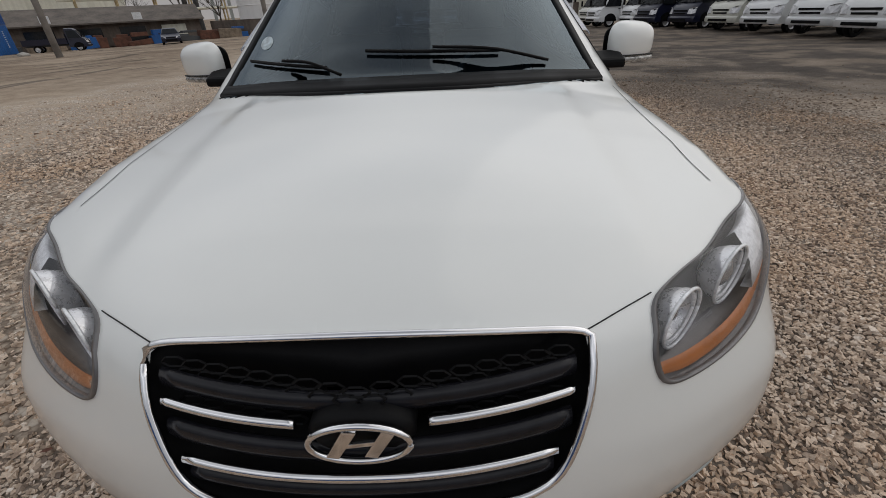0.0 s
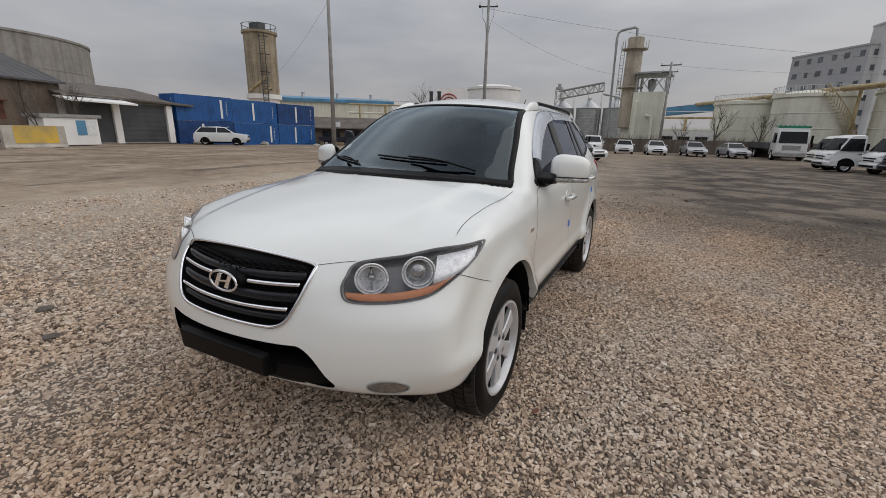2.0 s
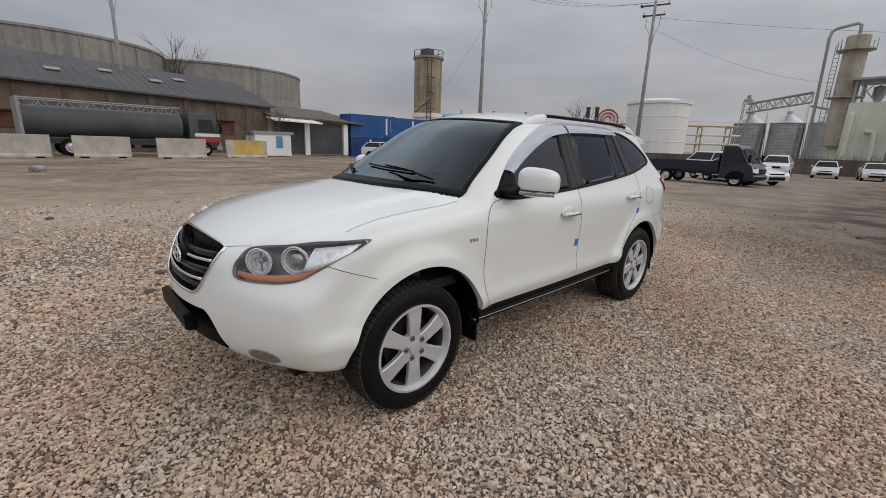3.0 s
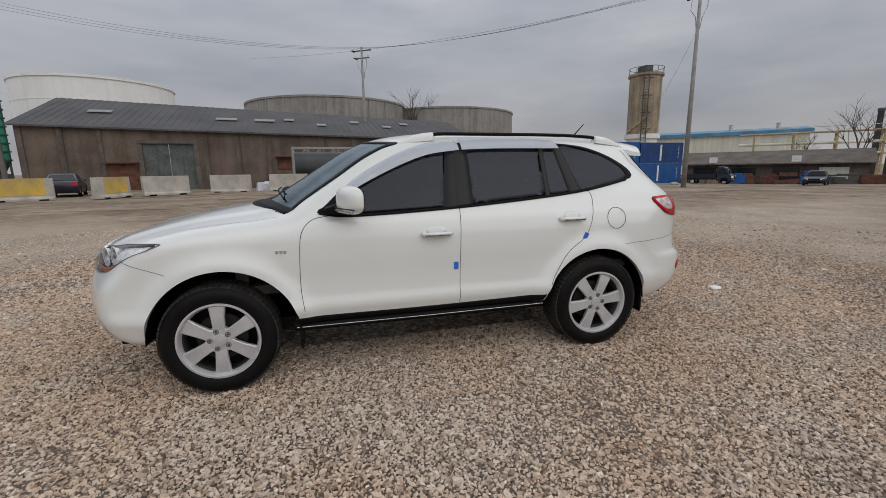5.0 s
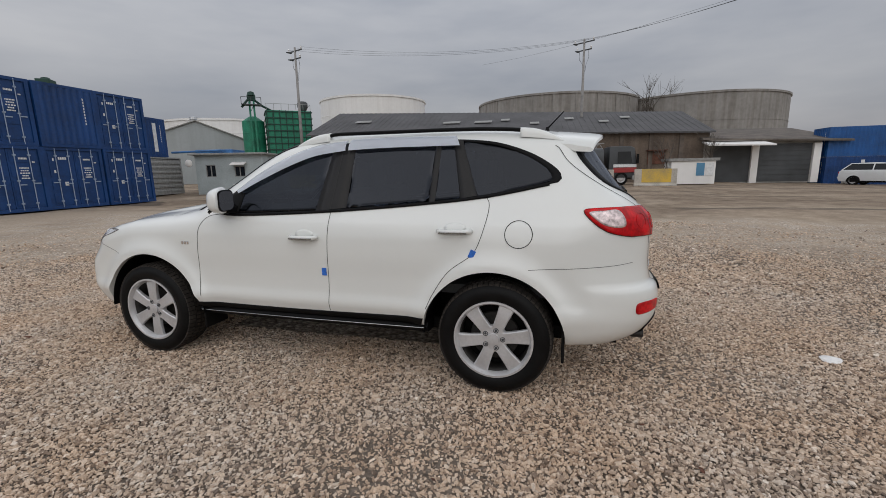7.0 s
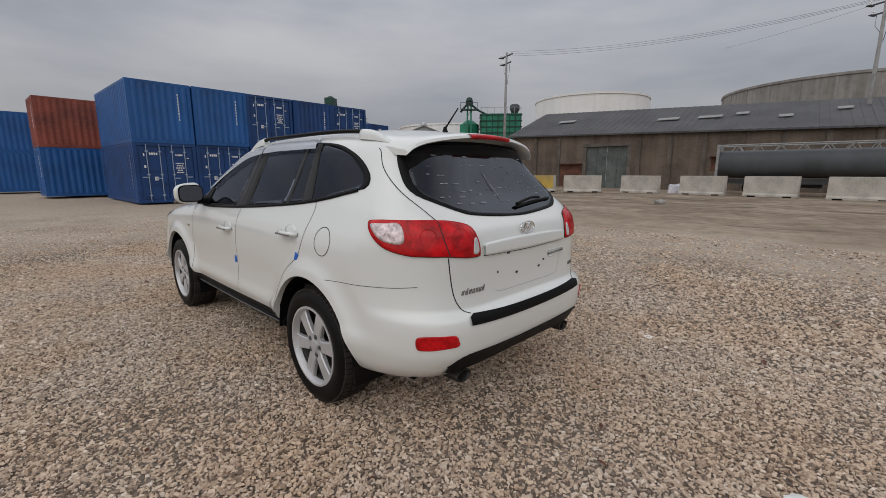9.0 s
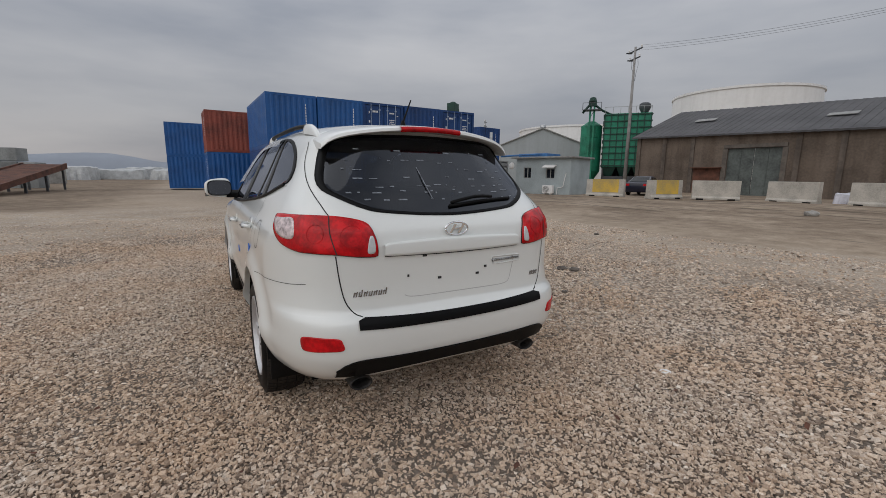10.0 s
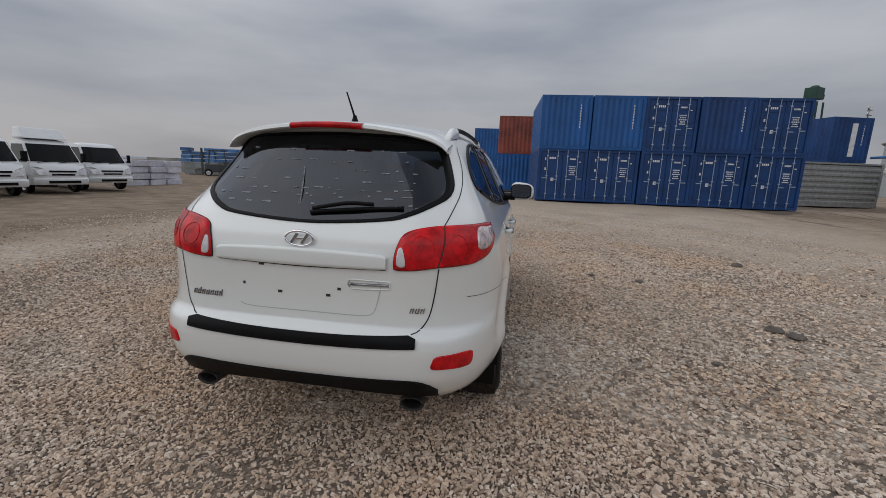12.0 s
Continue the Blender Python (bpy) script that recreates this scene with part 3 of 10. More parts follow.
    fade = maths("MULTIPLY", is_dark, maths("SUBTRACT", 1.0, maths("MULTIPLY", soft(y, 22, 44), 0.35)))
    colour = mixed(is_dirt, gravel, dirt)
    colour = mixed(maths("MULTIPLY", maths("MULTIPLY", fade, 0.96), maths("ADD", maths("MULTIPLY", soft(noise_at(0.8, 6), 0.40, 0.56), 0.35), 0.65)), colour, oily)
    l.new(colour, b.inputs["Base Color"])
    b.inputs["Roughness"].default_value = 0.92
    height = maths("MULTIPLY", maths("SUBTRACT", 1.0, maths("MULTIPLY", vor.outputs["Distance"], 1.1)), maths("SUBTRACT", 1.0, is_dirt))
    height = maths("ADD", height, maths("MULTIPLY", noise_at(14, 6), 0.8))
    bump = n.new("ShaderNodeBump")
    bump.inputs["Strength"].default_value, bump.inputs["Distance"].default_value = 0.8, 0.02
    l.new(height, bump.inputs["Height"])
    l.new(bump.outputs[0], b.inputs["Normal"])
    return m


def build_ground():
    near = np.arange(-60, 60.01, 0.75)
    far = np.array([75, 100, 140, 200, 300, 500, 900, 1600])
    line = np.concatenate([-far[::-1], near, far])
    n = len(line)
    verts, faces = [], []
    for yv in line:
        for xv in line:
            d = math.hypot(xv, yv)
            lump = 0.10 * noise.noise(Vector((xv * 0.12, yv * 0.12, 3.1))) + 0.03 * noise.noise(Vector((xv * 0.6, yv * 0.6, 7.7)))
            verts.append((xv, yv, gz(xv, yv) + lump * smooth_step(5.5, 16, d) * (1 - smooth_step(60, 200, d))))
    for j in range(n - 1):
        for i in range(n - 1):
            a = j * n + i
            faces.append((a, a + 1, a + n + 1, a + n))
    me = bpy.data.meshes.new("ground")
    me.from_pydata(verts, [], faces)
    me.materials.append(ground_material())
    me.shade_smooth()
    return tagged(new("ground", me), "gravel and packed dirt yard with dark oily patches", "ground", kind="structure")


build_ground()


# ---- loose gravel ----
def gravel_material():
    m = bpy.data.materials.new("crushed_stone")
    m.use_nodes = True
    n, l = m.node_tree.nodes, m.node_tree.links
    b = n["Principled BSDF"]
    b.inputs["Roughness"].default_value = 0.9
    b.inputs["Specular IOR Level"].default_value = 0.25
    geo, co = n.new("ShaderNodeNewGeometry"), n.new("ShaderNodeTexCoord")
    tone = n.new("ShaderNodeValToRGB")
    e = tone.color_ramp.elements
    for _ in range(4):
        e.new(0.5)
    for q, (p, c) in zip(e, ((0.0, (0.17, 0.14, 0.12)), (0.14, (0.43, 0.35, 0.285)), (0.40, (0.63, 0.525, 0.425)), (0.68, (0.73, 0.625, 0.52)), (0.92, (0.66, 0.585, 0.51)), (1.0, (0.88, 0.82, 0.74)))):
        q.position, q.color = p, (*c, 1)
    l.new(geo.outputs["Random Per Island"], tone.inputs[0])
    patchy, grain = n.new("ShaderNodeTexNoise"), n.new("ShaderNodeTexNoise")
    patchy.inputs["Scale"].default_value, patchy.inputs["Detail"].default_value = 0.9, 4
    grain.inputs["Scale"].default_value, grain.inputs["Detail"].default_value = 120, 3
    tint, speck = n.new("ShaderNodeValToRGB"), n.new("ShaderNodeValToRGB")
    tint.color_ramp.elements[0].position, tint.color_ramp.elements[0].color = 0.36, (1.0, 0.89, 0.79, 1)
    tint.color_ramp.elements[1].position, tint.color_ramp.elements[1].color = 0.62, (1.0, 0.97, 0.945, 1)
    speck.color_ramp.elements[0].position, speck.color_ramp.elements[0].color = 0.3, (0.78, 0.77, 0.76, 1)
    speck.color_ramp.elements[1].position, speck.color_ramp.elements[1].color = 0.7, (1.1, 1.1, 1.1, 1)
    last = tone.outputs[0]
    # stones trodden into the damp ground are muddy
    where, mud = n.new("ShaderNodeVectorMath"), n.new("ShaderNodeMapRange")
    where.operation = "DOT_PRODUCT"
    where.inputs[1].default_value = (0.72, 0.69, 0.0)
    l.new(co.outputs["Object"], where.inputs[0])
    wave = n.new("ShaderNodeMath")
    wave.operation = "MULTIPLY_ADD"
    wave.inputs[1].default_value = 4.0
    l.new(patchy.outputs[0], wave.inputs[0])
    l.new(where.outputs["Value"], wave.inputs[2])
    l.new(wave.outputs[0], mud.inputs["Value"])
    mud.inputs["From Min"].default_value, mud.inputs["From Max"].default_value = 5.0, 9.0
    mud.inputs["To Max"].default_value = 0.75
    muddy = n.new("ShaderNodeMix")
    muddy.data_type = "RGBA"
    l.new(mud.outputs[0], muddy.inputs[0])
    l.new(last, muddy.inputs[6])
    muddy.inputs[7].default_value = (0.115, 0.093, 0.074, 1)
    last = muddy.outputs[2]
    for tex, ramp in ((patchy, tint), (grain, speck)):
        l.new(co.outputs["Object"], tex.inputs["Vector"])
        l.new(tex.outputs[0], ramp.inputs[0])
        mul = n.new("ShaderNodeMix")
        mul.data_type, mul.blend_type = "RGBA", "MULTIPLY"
        mul.inputs[0].default_value = 1.0
        l.new(last, mul.inputs[6])
        l.new(ramp.outputs[0], mul.inputs[7])
        last = mul.outputs[2]
    l.new(last, b.inputs["Base Color"])
    return m


def build_gravel():
    """Crushed stone lying loose round the car: thick nearby, thinning outwards."""
    rs = np.random.RandomState(5)
    spots, sizes, hipped = [], [], []
    for near, far, pitch, lo, hi in ((-0.5, 2.1, 0.0158, 0.0070, 0.0158), (2.1, 4.3, 0.0215, 0.0082, 0.0185), (4.3, 8.6, 0.052, 0.0088, 0.021)):
        xs = np.arange(-8.6, 9.7, pitch)
        ys = np.arange(-10.7, 10.7, pitch)
        gx, gy = np.meshgrid(xs, ys)
        p = np.stack([gx.ravel(), gy.ravel()], 1)
        p += rs.uniform(-0.48, 0.48, p.shape) * pitch
        d = np.hypot(np.maximum(np.abs(p[:, 0]) - 0.9, 0), np.maximum(np.abs(p[:, 1]) - 2.3, 0))
        inside = (np.abs(p[:, 0]) < 0.25) & (np.abs(p[:, 1]) < 1.2)
        soft = d + rs.uniform(-0.35, 0.35, len(d))
        keep = (soft > near) & (soft <= far) & ~inside
        # thinning in broad patches, where sand and packed dirt show between the stones
        bare = np.sin(p[:, 0] * 0.9 + 1.3 * np.sin(p[:, 1] * 0.55)) * np.sin(p[:, 1] * 0.8 + 0.9 * np.sin(p[:, 0] * 0.6 + 2.0))
        chance = 0.95 - np.clip((d - 2.6) / 6.0, 0, 0.55) - 0.4 * np.clip(bare - 0.3, 0, 1) * np.clip((d - 1.6) / 2.0, 0, 1)
        over = 0.72 * p[:, 0] + 0.69 * p[:, 1] - 5.0 - 0.9 * bare
        chance *= np.where((p[:, 1] > 1.0) & (p[:, 0] > -3.5), np.clip(1.0 - over / 3.2, 0.03, 1.0), 1.0)
        chance *= np.where((p[:, 0] < -0.9) & (np.abs(p[:, 1]) < 1.6) & (d < 4.6), 0.45, 1.0)
        # sparser and coarser behind the car, on the side away from the walk
        away = (p[:, 0] < -1.6) & (np.abs(p[:, 1]) < 4.5)
        chance *= np.where(away & (near < 3), 0.6, 1.0)
        keep &= rs.uniform(0, 1, len(d)) < chance
        p = p[keep]
        spots.append(p)
        q = rs.uniform(0, 1, len(p)) ** 1.8 * (hi - lo) + lo
        q *= np.where(rs.uniform(0, 1, len(p)) < 0.03, 1.5, 1.0)
        sizes.append(q * np.where(away[keep], 1.3, 1.0))
        hipped.append((rs.uniform(0, 1, len(p)) < 0.55) | (near > 0))
    p, s, hip = np.concatenate(spots), np.concatenate(sizes), np.concatenate(hipped)
    n = len(p)
    corners = np.array([(x, y, z) for z in (-1, 1) for y in (-1, 1) for x in (-1, 1)], float)
    shapes = corners[None] * rs.uniform(0.35, 1.0, (60, 8, 3))
    shapes[:, 4:, :2] *= 0.85
    # the farther stones have a ridge for a top: their upper corners meet in pairs
    ridged = shapes.copy()
    ridged[:, 6] = ridged[:, 4] = (ridged[:, 4] + ridged[:, 6]) / 2
    ridged[:, 7] = ridged[:, 5] = (ridged[:, 5] + ridged[:, 7]) / 2
    pick = rs.randint(0, 60, n)
    v = np.where(hip[:, None, None], ridged[pick], shapes[pick]) * s[:, None, None] * np.stack([rs.uniform(0.95, 1.6, n), rs.uniform(0.70, 1.05, n), rs.uniform(0.5, 0.95, n)], 1)[:, None]
    a, b = rs.uniform(0, math.tau, n), rs.normal(0, 0.5, n)
    ca, sa, cb, sb = np.cos(a)[:, None], np.sin(a)[:, None], np.cos(b)[:, None], np.sin(b)[:, None]
    y, z = v[:, :, 1] * cb - v[:, :, 2] * sb, v[:, :, 1] * sb + v[:, :, 2] * cb
    x, y = v[:, :, 0] * ca - y * sa, v[:, :, 0] * sa + y * ca
    base = np.zeros(n)
    far_off = np.hypot(p[:, 0], p[:, 1]) > 5.3
    for k in np.nonzero(far_off)[0]:
        xv, yv = p[k]
        lump = 0.10 * noise.noise(Vector((xv * 0.12, yv * 0.12, 3.1))) + 0.03 * noise.noise(Vector((xv * 0.6, yv * 0.6, 7.7)))
        base[k] = gz(xv, yv) + lump * smooth_step(5.5, 16, math.hypot(xv, yv))
    base += 0.006 * np.sin(p[:, 0] * 2.3 + 1.0) * np.sin(p[:, 1] * 1.9) + rs.uniform(-0.001, 0.010, n)
    co = np.stack([x + p[:, 0, None], y + p[:, 1, None], z + base[:, None]], 2).reshape(-1, 3)
    # blocks without their hidden undersides, and ridges of two slopes and two ends
    top_quads = np.array(((4, 5, 7, 6), (0, 1, 5, 4), (2, 6, 7, 3), (0, 4, 6, 2), (1, 3, 7, 5)))
    slopes, ends = np.array(((0, 1, 5, 4), (3, 2, 4, 5))), np.array(((2, 0, 4), (1, 3, 5)))
    at_block, at_ridge = np.nonzero(~hip)[0] * 8, np.nonzero(hip)[0] * 8
    fours = np.concatenate([(top_quads[None] + at_block[:, None, None]).reshape(-1), (slopes[None] + at_ridge[:, None, None]).reshape(-1)])
    threes = (ends[None] + at_ridge[:, None, None]).reshape(-1)
    loops = np.concatenate([fours, threes])
    starts = np.concatenate([np.arange(0, len(fours), 4), len(fours) + np.arange(0, len(threes), 3)])
    me = bpy.data.meshes.new("gravel")
    me.vertices.add(len(co))
    me.vertices.foreach_set("co", co.ravel())
    me.loops.add(len(loops))
    me.loops.foreach_set("vertex_index", loops.astype(np.int32))
    me.polygons.add(len(starts))
    me.polygons.foreach_set("loop_start", starts.astype(np.int32))
    me.update(calc_edges=True)
    me.shade_flat()
    me.materials.append(gravel_material())
    return tagged(new("gravel", me), "loose crushed grey and tan stones", "gravel", kind="stuff")


build_gravel()


def build_litter():
    """Dry twigs and leaf scraps lying among the stones."""
    rng = random.Random(77)
    bm = bmesh.new()
    for _ in range(130):
        a, d = rng.uniform(0, math.tau), rng.uniform(0.5, 3.4)
        x, y = math.copysign(0.9, math.cos(a)) + d * math.cos(a), math.copysign(2.2, math.sin(a)) * rng.random() + d * math.sin(a)
        if abs(x) < 1.0 and abs(y) < 2.4:
            continue
        p, h = Vector((x, y, 0.024)), rng.uniform(0, math.tau)
        n = rng.randint(2, 4)
        pts = [p]
        for _ in range(n):
            h += rng.uniform(-0.5, 0.5)
            p = p + Vector((math.cos(h), math.sin(h), 0)) * rng.uniform(0.02, 0.05)
            pts.append(p + Vector((0, 0, rng.uniform(-0.006, 0.008))))
        chain(bm, pts, rng.uniform(0.0012, 0.0026), 4)
    tagged(part("twig_litter", bm, M["bark"]), "thin dry twigs strewn on the gravel", "twigs", kind="stuff")
    bm = bmesh.new()
    for _ in range(260):
        x, y = rng.uniform(-6, 5), rng.uniform(-6, 7.5)
        if abs(x) < 1.0 and abs(y) < 2.4:
            continue
        s, m = rng.uniform(0.012, 0.032), pose(x, y, 0.026, rng.uniform(-25, 25), rng.uniform(-25, 25), rng.uniform(0, 360))
        vs = [bm.verts.new(m @ Vector(q)) for q in ((-s, 0, 0), (-0.3 * s, 0.5 * s, 0.1 * s), (0.7 * s, 0.3 * s, 0.25 * s), (s, 0, 0.1 * s), (0.3 * s, -0.45 * s, 0.2 * s))]
        bm.faces.new(vs)
    tagged(part("leaf_litter", bm, M["rust"], tidy=False), "small brown leaf scraps on the gravel", "leaf scraps", kind="stuff")


build_litter()


# ---- shipping containers ----
def corrugated(bm, length, height, depth=0.036, pitch=0.28, m=None, top=None):
    """A ribbed steel sheet in the xz plane from x=0, its ribs standing up."""
    xs, n = [], max(1, round(length / pitch))
    p = length / n
    for k in range(n):
        xs += [(k * p, 0), (k * p + 0.26 * p, 0), (k * p + 0.5 * p, -depth), (k * p + 0.76 * p, -depth)]
    xs.append((length, 0))
    lo = [bm.verts.new((x, y, 0)) for x, y in xs]
    hi = [bm.verts.new((x, y, height)) for x, y in xs]
    for k in range(len(xs) - 1):
        bm.faces.new((lo[k], lo[k + 1], hi[k + 1], hi[k]))
    if m is not None:
        for v in lo + hi:
            v.co = m @ v.co


def build_container(label, mat, doors=True, flat_ribs=False):
    """A 20 foot box on its base centre, its door end at +y."""
    w, h, ln = 2.44, 2.59, 6.06
    ob = thing("shipping_container", label, "container")
    bm = bmesh.new()
    for sx in (-1, 1):
        for sy in (-1, 1):
            box(bm, sx * w / 2 - (0.14 if sx > 0 else 0), sx * w / 2 + (0.14 if sx < 0 else 0), sy * ln / 2 - (0.16 if sy > 0 else 0), sy * ln / 2 + (0.16 if sy < 0 else 0), 0.0, h)
        box(bm, sx * w / 2 - (0.08 if sx > 0 else 0), sx * w / 2 + (0.08 if sx < 0 else 0), -ln / 2 + 0.16, ln / 2 - 0.16, 0.0, 0.16)
        box(bm, sx * w / 2 - (0.08 if sx > 0 else 0), sx * w / 2 + (0.08 if sx < 0 else 0), -ln / 2 + 0.16, ln / 2 - 0.16, h - 0.10, h)
    for sy in (-1, 1):
        for z0, z1 in ((0, 0.14), (h - 0.12, h)):
            y0 = sy * ln / 2 - (0.1 if sy > 0 else 0)
            box(bm, -w / 2 + 0.14, w / 2 - 0.14, y0, y0 + 0.1, z0, z1)
    part("frame", bm, mat, ob)
    for sx, nm in ((-1, "side_panel"), (1, "side_panel")):
        bm = bmesh.new()
        m = pose(sx * (w / 2 - 0.02), -ln / 2 + 0.16, 0.16, 0, 0, 90) if sx > 0 else pose(sx * (w / 2 - 0.02), ln / 2 - 0.16, 0.16, 0, 0, -90)
        if flat_ribs:
            prism(bm, [(sx * w / 2 - sx * 0.08, 0.16)] + [p for k in range(14) for p in ((sx * w / 2 - sx * 0.05 * (k % 2), 0.17 + k * 0.165), (sx * w / 2 - sx * 0.05 * (k % 2), 0.29 + k * 0.165))] + [(sx * w / 2 - sx * 0.08, 2.46)], "y", -ln / 2 + 0.16, ln / 2 - 0.16)
        else:
            corrugated(bm, ln - 0.32, h - 0.26, m=m)
        part(nm, bm, mat, ob)
    bm = bmesh.new()
    corrugated(bm, w - 0.28, h - 0.26, m=pose(-w / 2 + 0.14, -ln / 2 + 0.02, 0.14, 0, 0, 0))
    part("end_panel", bm, mat, ob)
    bm = bmesh.new()
    for k in range(12):
        y0 = -ln / 2 + 0.2 + k * 0.475
        box(bm, -w / 2 + 0.05, w / 2 - 0.05, y0, y0 + 0.32, h - 0.05, h - 0.02 + 0.015)
    box(bm, -w / 2 + 0.03, w / 2 - 0.03, -ln / 2 + 0.03, ln / 2 - 0.03, h - 0.07, h - 0.03)
    part("roof_panel", bm, mat, ob)
    rng = random.Random(7)
    for sx in (-1, 1):
        bm = bmesh.new()
        x0, x1 = sorted((sx * 0.01, sx * (w / 2 - 0.15)))
        box(bm, x0, x1, ln / 2 - 0.09, ln / 2 - 0.045, 0.15, h - 0.13)
        for k in range(4):
            z0 = 0.24 + k * 0.57
            box(bm, x0 + 0.06, x1 - 0.06, ln / 2 - 0.05, ln / 2 - 0.028, z0, z0 + 0.42)
        door = part("door", bm, mat, ob)
        for k in range(2):
            bm = bmesh.new()
            xr = sx * (0.24 + 0.5 * k)
            tube(bm, (xr, ln / 2 - 0.01, 0.06), (xr, ln / 2 - 0.01, h - 0.05), 0.017, n=8)
            for z in (0.3, 1.2, 2.2):
                box(bm, xr - 0.05, xr + 0.05, ln / 2 - 0.03, ln / 2 + 0.012, z, z + 0.06)
            box(bm, xr - 0.02, xr + 0.24 * sx, ln / 2, ln / 2 + 0.02, 1.05 + 0.05 * k, 1.09 + 0.05 * k)
            part("locking_rod", bm, M["rod"], door, "galvanised locking rod")
        bm = bmesh.new()
        rows = ((2.06, 0.30, 0.075), (1.94, 0.10, 0.05), (1.70, 0.34, 0.05), (1.60, 0.28, 0.05), (1.50, 0.36, 0.05), (1.40, 0.22, 0.05), (1.30, 0.30, 0.05)) if sx < 0 else ((2.08, 0.34, 0.10), (2.02, 0.08, 0.12), (1.52, 0.12, 0.12), (0.98, 0.24, 0.16))
        for z, ww, hh in rows:
            c = sx * (0.50 if ww > 0.15 else 0.86)
            nn = 1 if hh > 0.11 else rng.randint(4, 7)
            for q in range(nn):
                xa = c - ww / 2 + ww * q / nn
                box(bm, xa, xa + ww / nn * (0.72 if nn > 1 else 0.6), ln / 2 - 0.03, ln / 2 - 0.022, z, z + hh)
        tagged(part("marking", bm, M["white_mark"], door, "plain white marking bars"), kind="stuff")
    bm = bmesh.new()
    for k in range(9):
        box(bm, w / 2 - 0.02, w / 2 + 0.004, ln / 2 - 0.62 - 0.05, ln / 2 - 0.62 + 0.05, 0.62 + k * 0.17, 0.72 + k * 0.17)
        box(bm, 0.66, 0.70, -ln / 2 - 0.028, -ln / 2 - 0.012, 1.02 + k * 0.13, 1.11 + k * 0.13)
    tagged(part("side_marking", bm, M["white_mark"], ob, "plain white upright marking"), kind="stuff")
    return ob


BLUE = "blue corrugated steel shipping container with locking rods"
blue_box = build_container(BLUE, M["container_blue"])
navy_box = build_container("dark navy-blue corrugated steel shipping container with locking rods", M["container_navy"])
row_group = "stacked blue containers by the gravel"
ROW_A, ROW_B = Vector((-1.88, -18.62)), Vector((-14.32, -19.12))
step = (ROW_B - ROW_A) / 5
turn_row = math.degrees(math.atan2(-step.y, -step.x))
back = Vector((step.y, -step.x)).normalized() * (6.06 / 2)
if back.y > 0:
    back = -back
placed = set()
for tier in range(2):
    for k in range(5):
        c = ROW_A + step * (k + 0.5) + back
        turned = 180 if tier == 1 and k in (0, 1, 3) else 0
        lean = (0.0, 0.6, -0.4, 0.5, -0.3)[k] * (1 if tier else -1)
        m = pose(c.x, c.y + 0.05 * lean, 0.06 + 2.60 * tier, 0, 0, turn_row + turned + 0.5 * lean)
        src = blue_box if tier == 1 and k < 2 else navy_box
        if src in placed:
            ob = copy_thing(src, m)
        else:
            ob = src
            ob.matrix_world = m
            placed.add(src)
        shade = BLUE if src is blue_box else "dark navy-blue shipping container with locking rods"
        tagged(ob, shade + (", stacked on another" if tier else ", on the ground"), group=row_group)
# a blue box below a red one, and a pair of blue ones farther off, long sides to the yard
tagged(copy_thing(blue_box, pose(-2.4, -28.8, 0.1, 0, 0, 93)), "blue shipping container under a rust-red one", group=row_group)
red_box = build_container("rust-red corrugated shipping container stacked on a blue one", M["container_red"])
red_box.matrix_world = pose(-2.4, -28.8, 2.71, 0, 0, 93)
for tier in range(2):
    tagged(copy_thing(blue_box, pose(0.25, -37.9, 0.1 + 2.6 * tier, 0, 0, 92)), "blue shipping container in a pair standing apart", group="far pair of blue containers")
grey_box = build_container("grey container with level ribs and a closed front", M["container_grey"], flat_ribs=True)
grey_box.matrix_world = pose(-19.2, -26.3, 0.05, 0, 0, -76)
tagged(copy_thing(navy_box, pose(-19.4, -28.3, 2.66, 0, 0, 192)), "blue shipping container on top of the grey one", group=row_group)
bm = bmesh.new()
box(bm, -0.05, 0.27, -3.062, -3.046, 0.35, 2.25)
top_strip = part("banner", bm, M["white_mark"])
top_strip.matrix_world = pose(-19.4, -28.3, 2.66, 0, 0, 192)
tagged(top_strip, "white upright banner strip on a blue container", "banner", "white banners")
# wall of blue containers on the far side, three long and two high
WALL_A, wall_dir, wall_back = Vector((-40.5, 22.9)), Vector((0.0, 1.0)), Vector((-1.0, 0.0))
low_box = Matrix.Diagonal((1, 1, 0.93, 1))
for tier in range(2):
    for k in range(3):
        c = WALL_A + wall_dir * (3.07 + 6.14 * k) + wall_back * (1.22 + (0.0, 0.07, -0.05)[k] * tier)
        m = pose(c.x, c.y, -0.55 - 0.07 * k + 2.44 * tier) @ low_box
        tagged(copy_thing(blue_box if (k + tier) % 3 else navy_box, m), "blue shipping container in a long wall of boxes", group="wall of blue containers")
        for dy in ((-0.6, 1.65), (1.75, -0.45), (-0.5, -0.3))[k][tier:tier + 1]:
            bm = bmesh.new()
            box(bm, 1.215, 1.24, dy, dy + 0.24, 0.3, 2.3)
            strip = part("banner", bm, M["white_mark"])
            strip.matrix_world = m
            tagged(strip, "white upright banner strip on a blue container", "banner", "white banners")

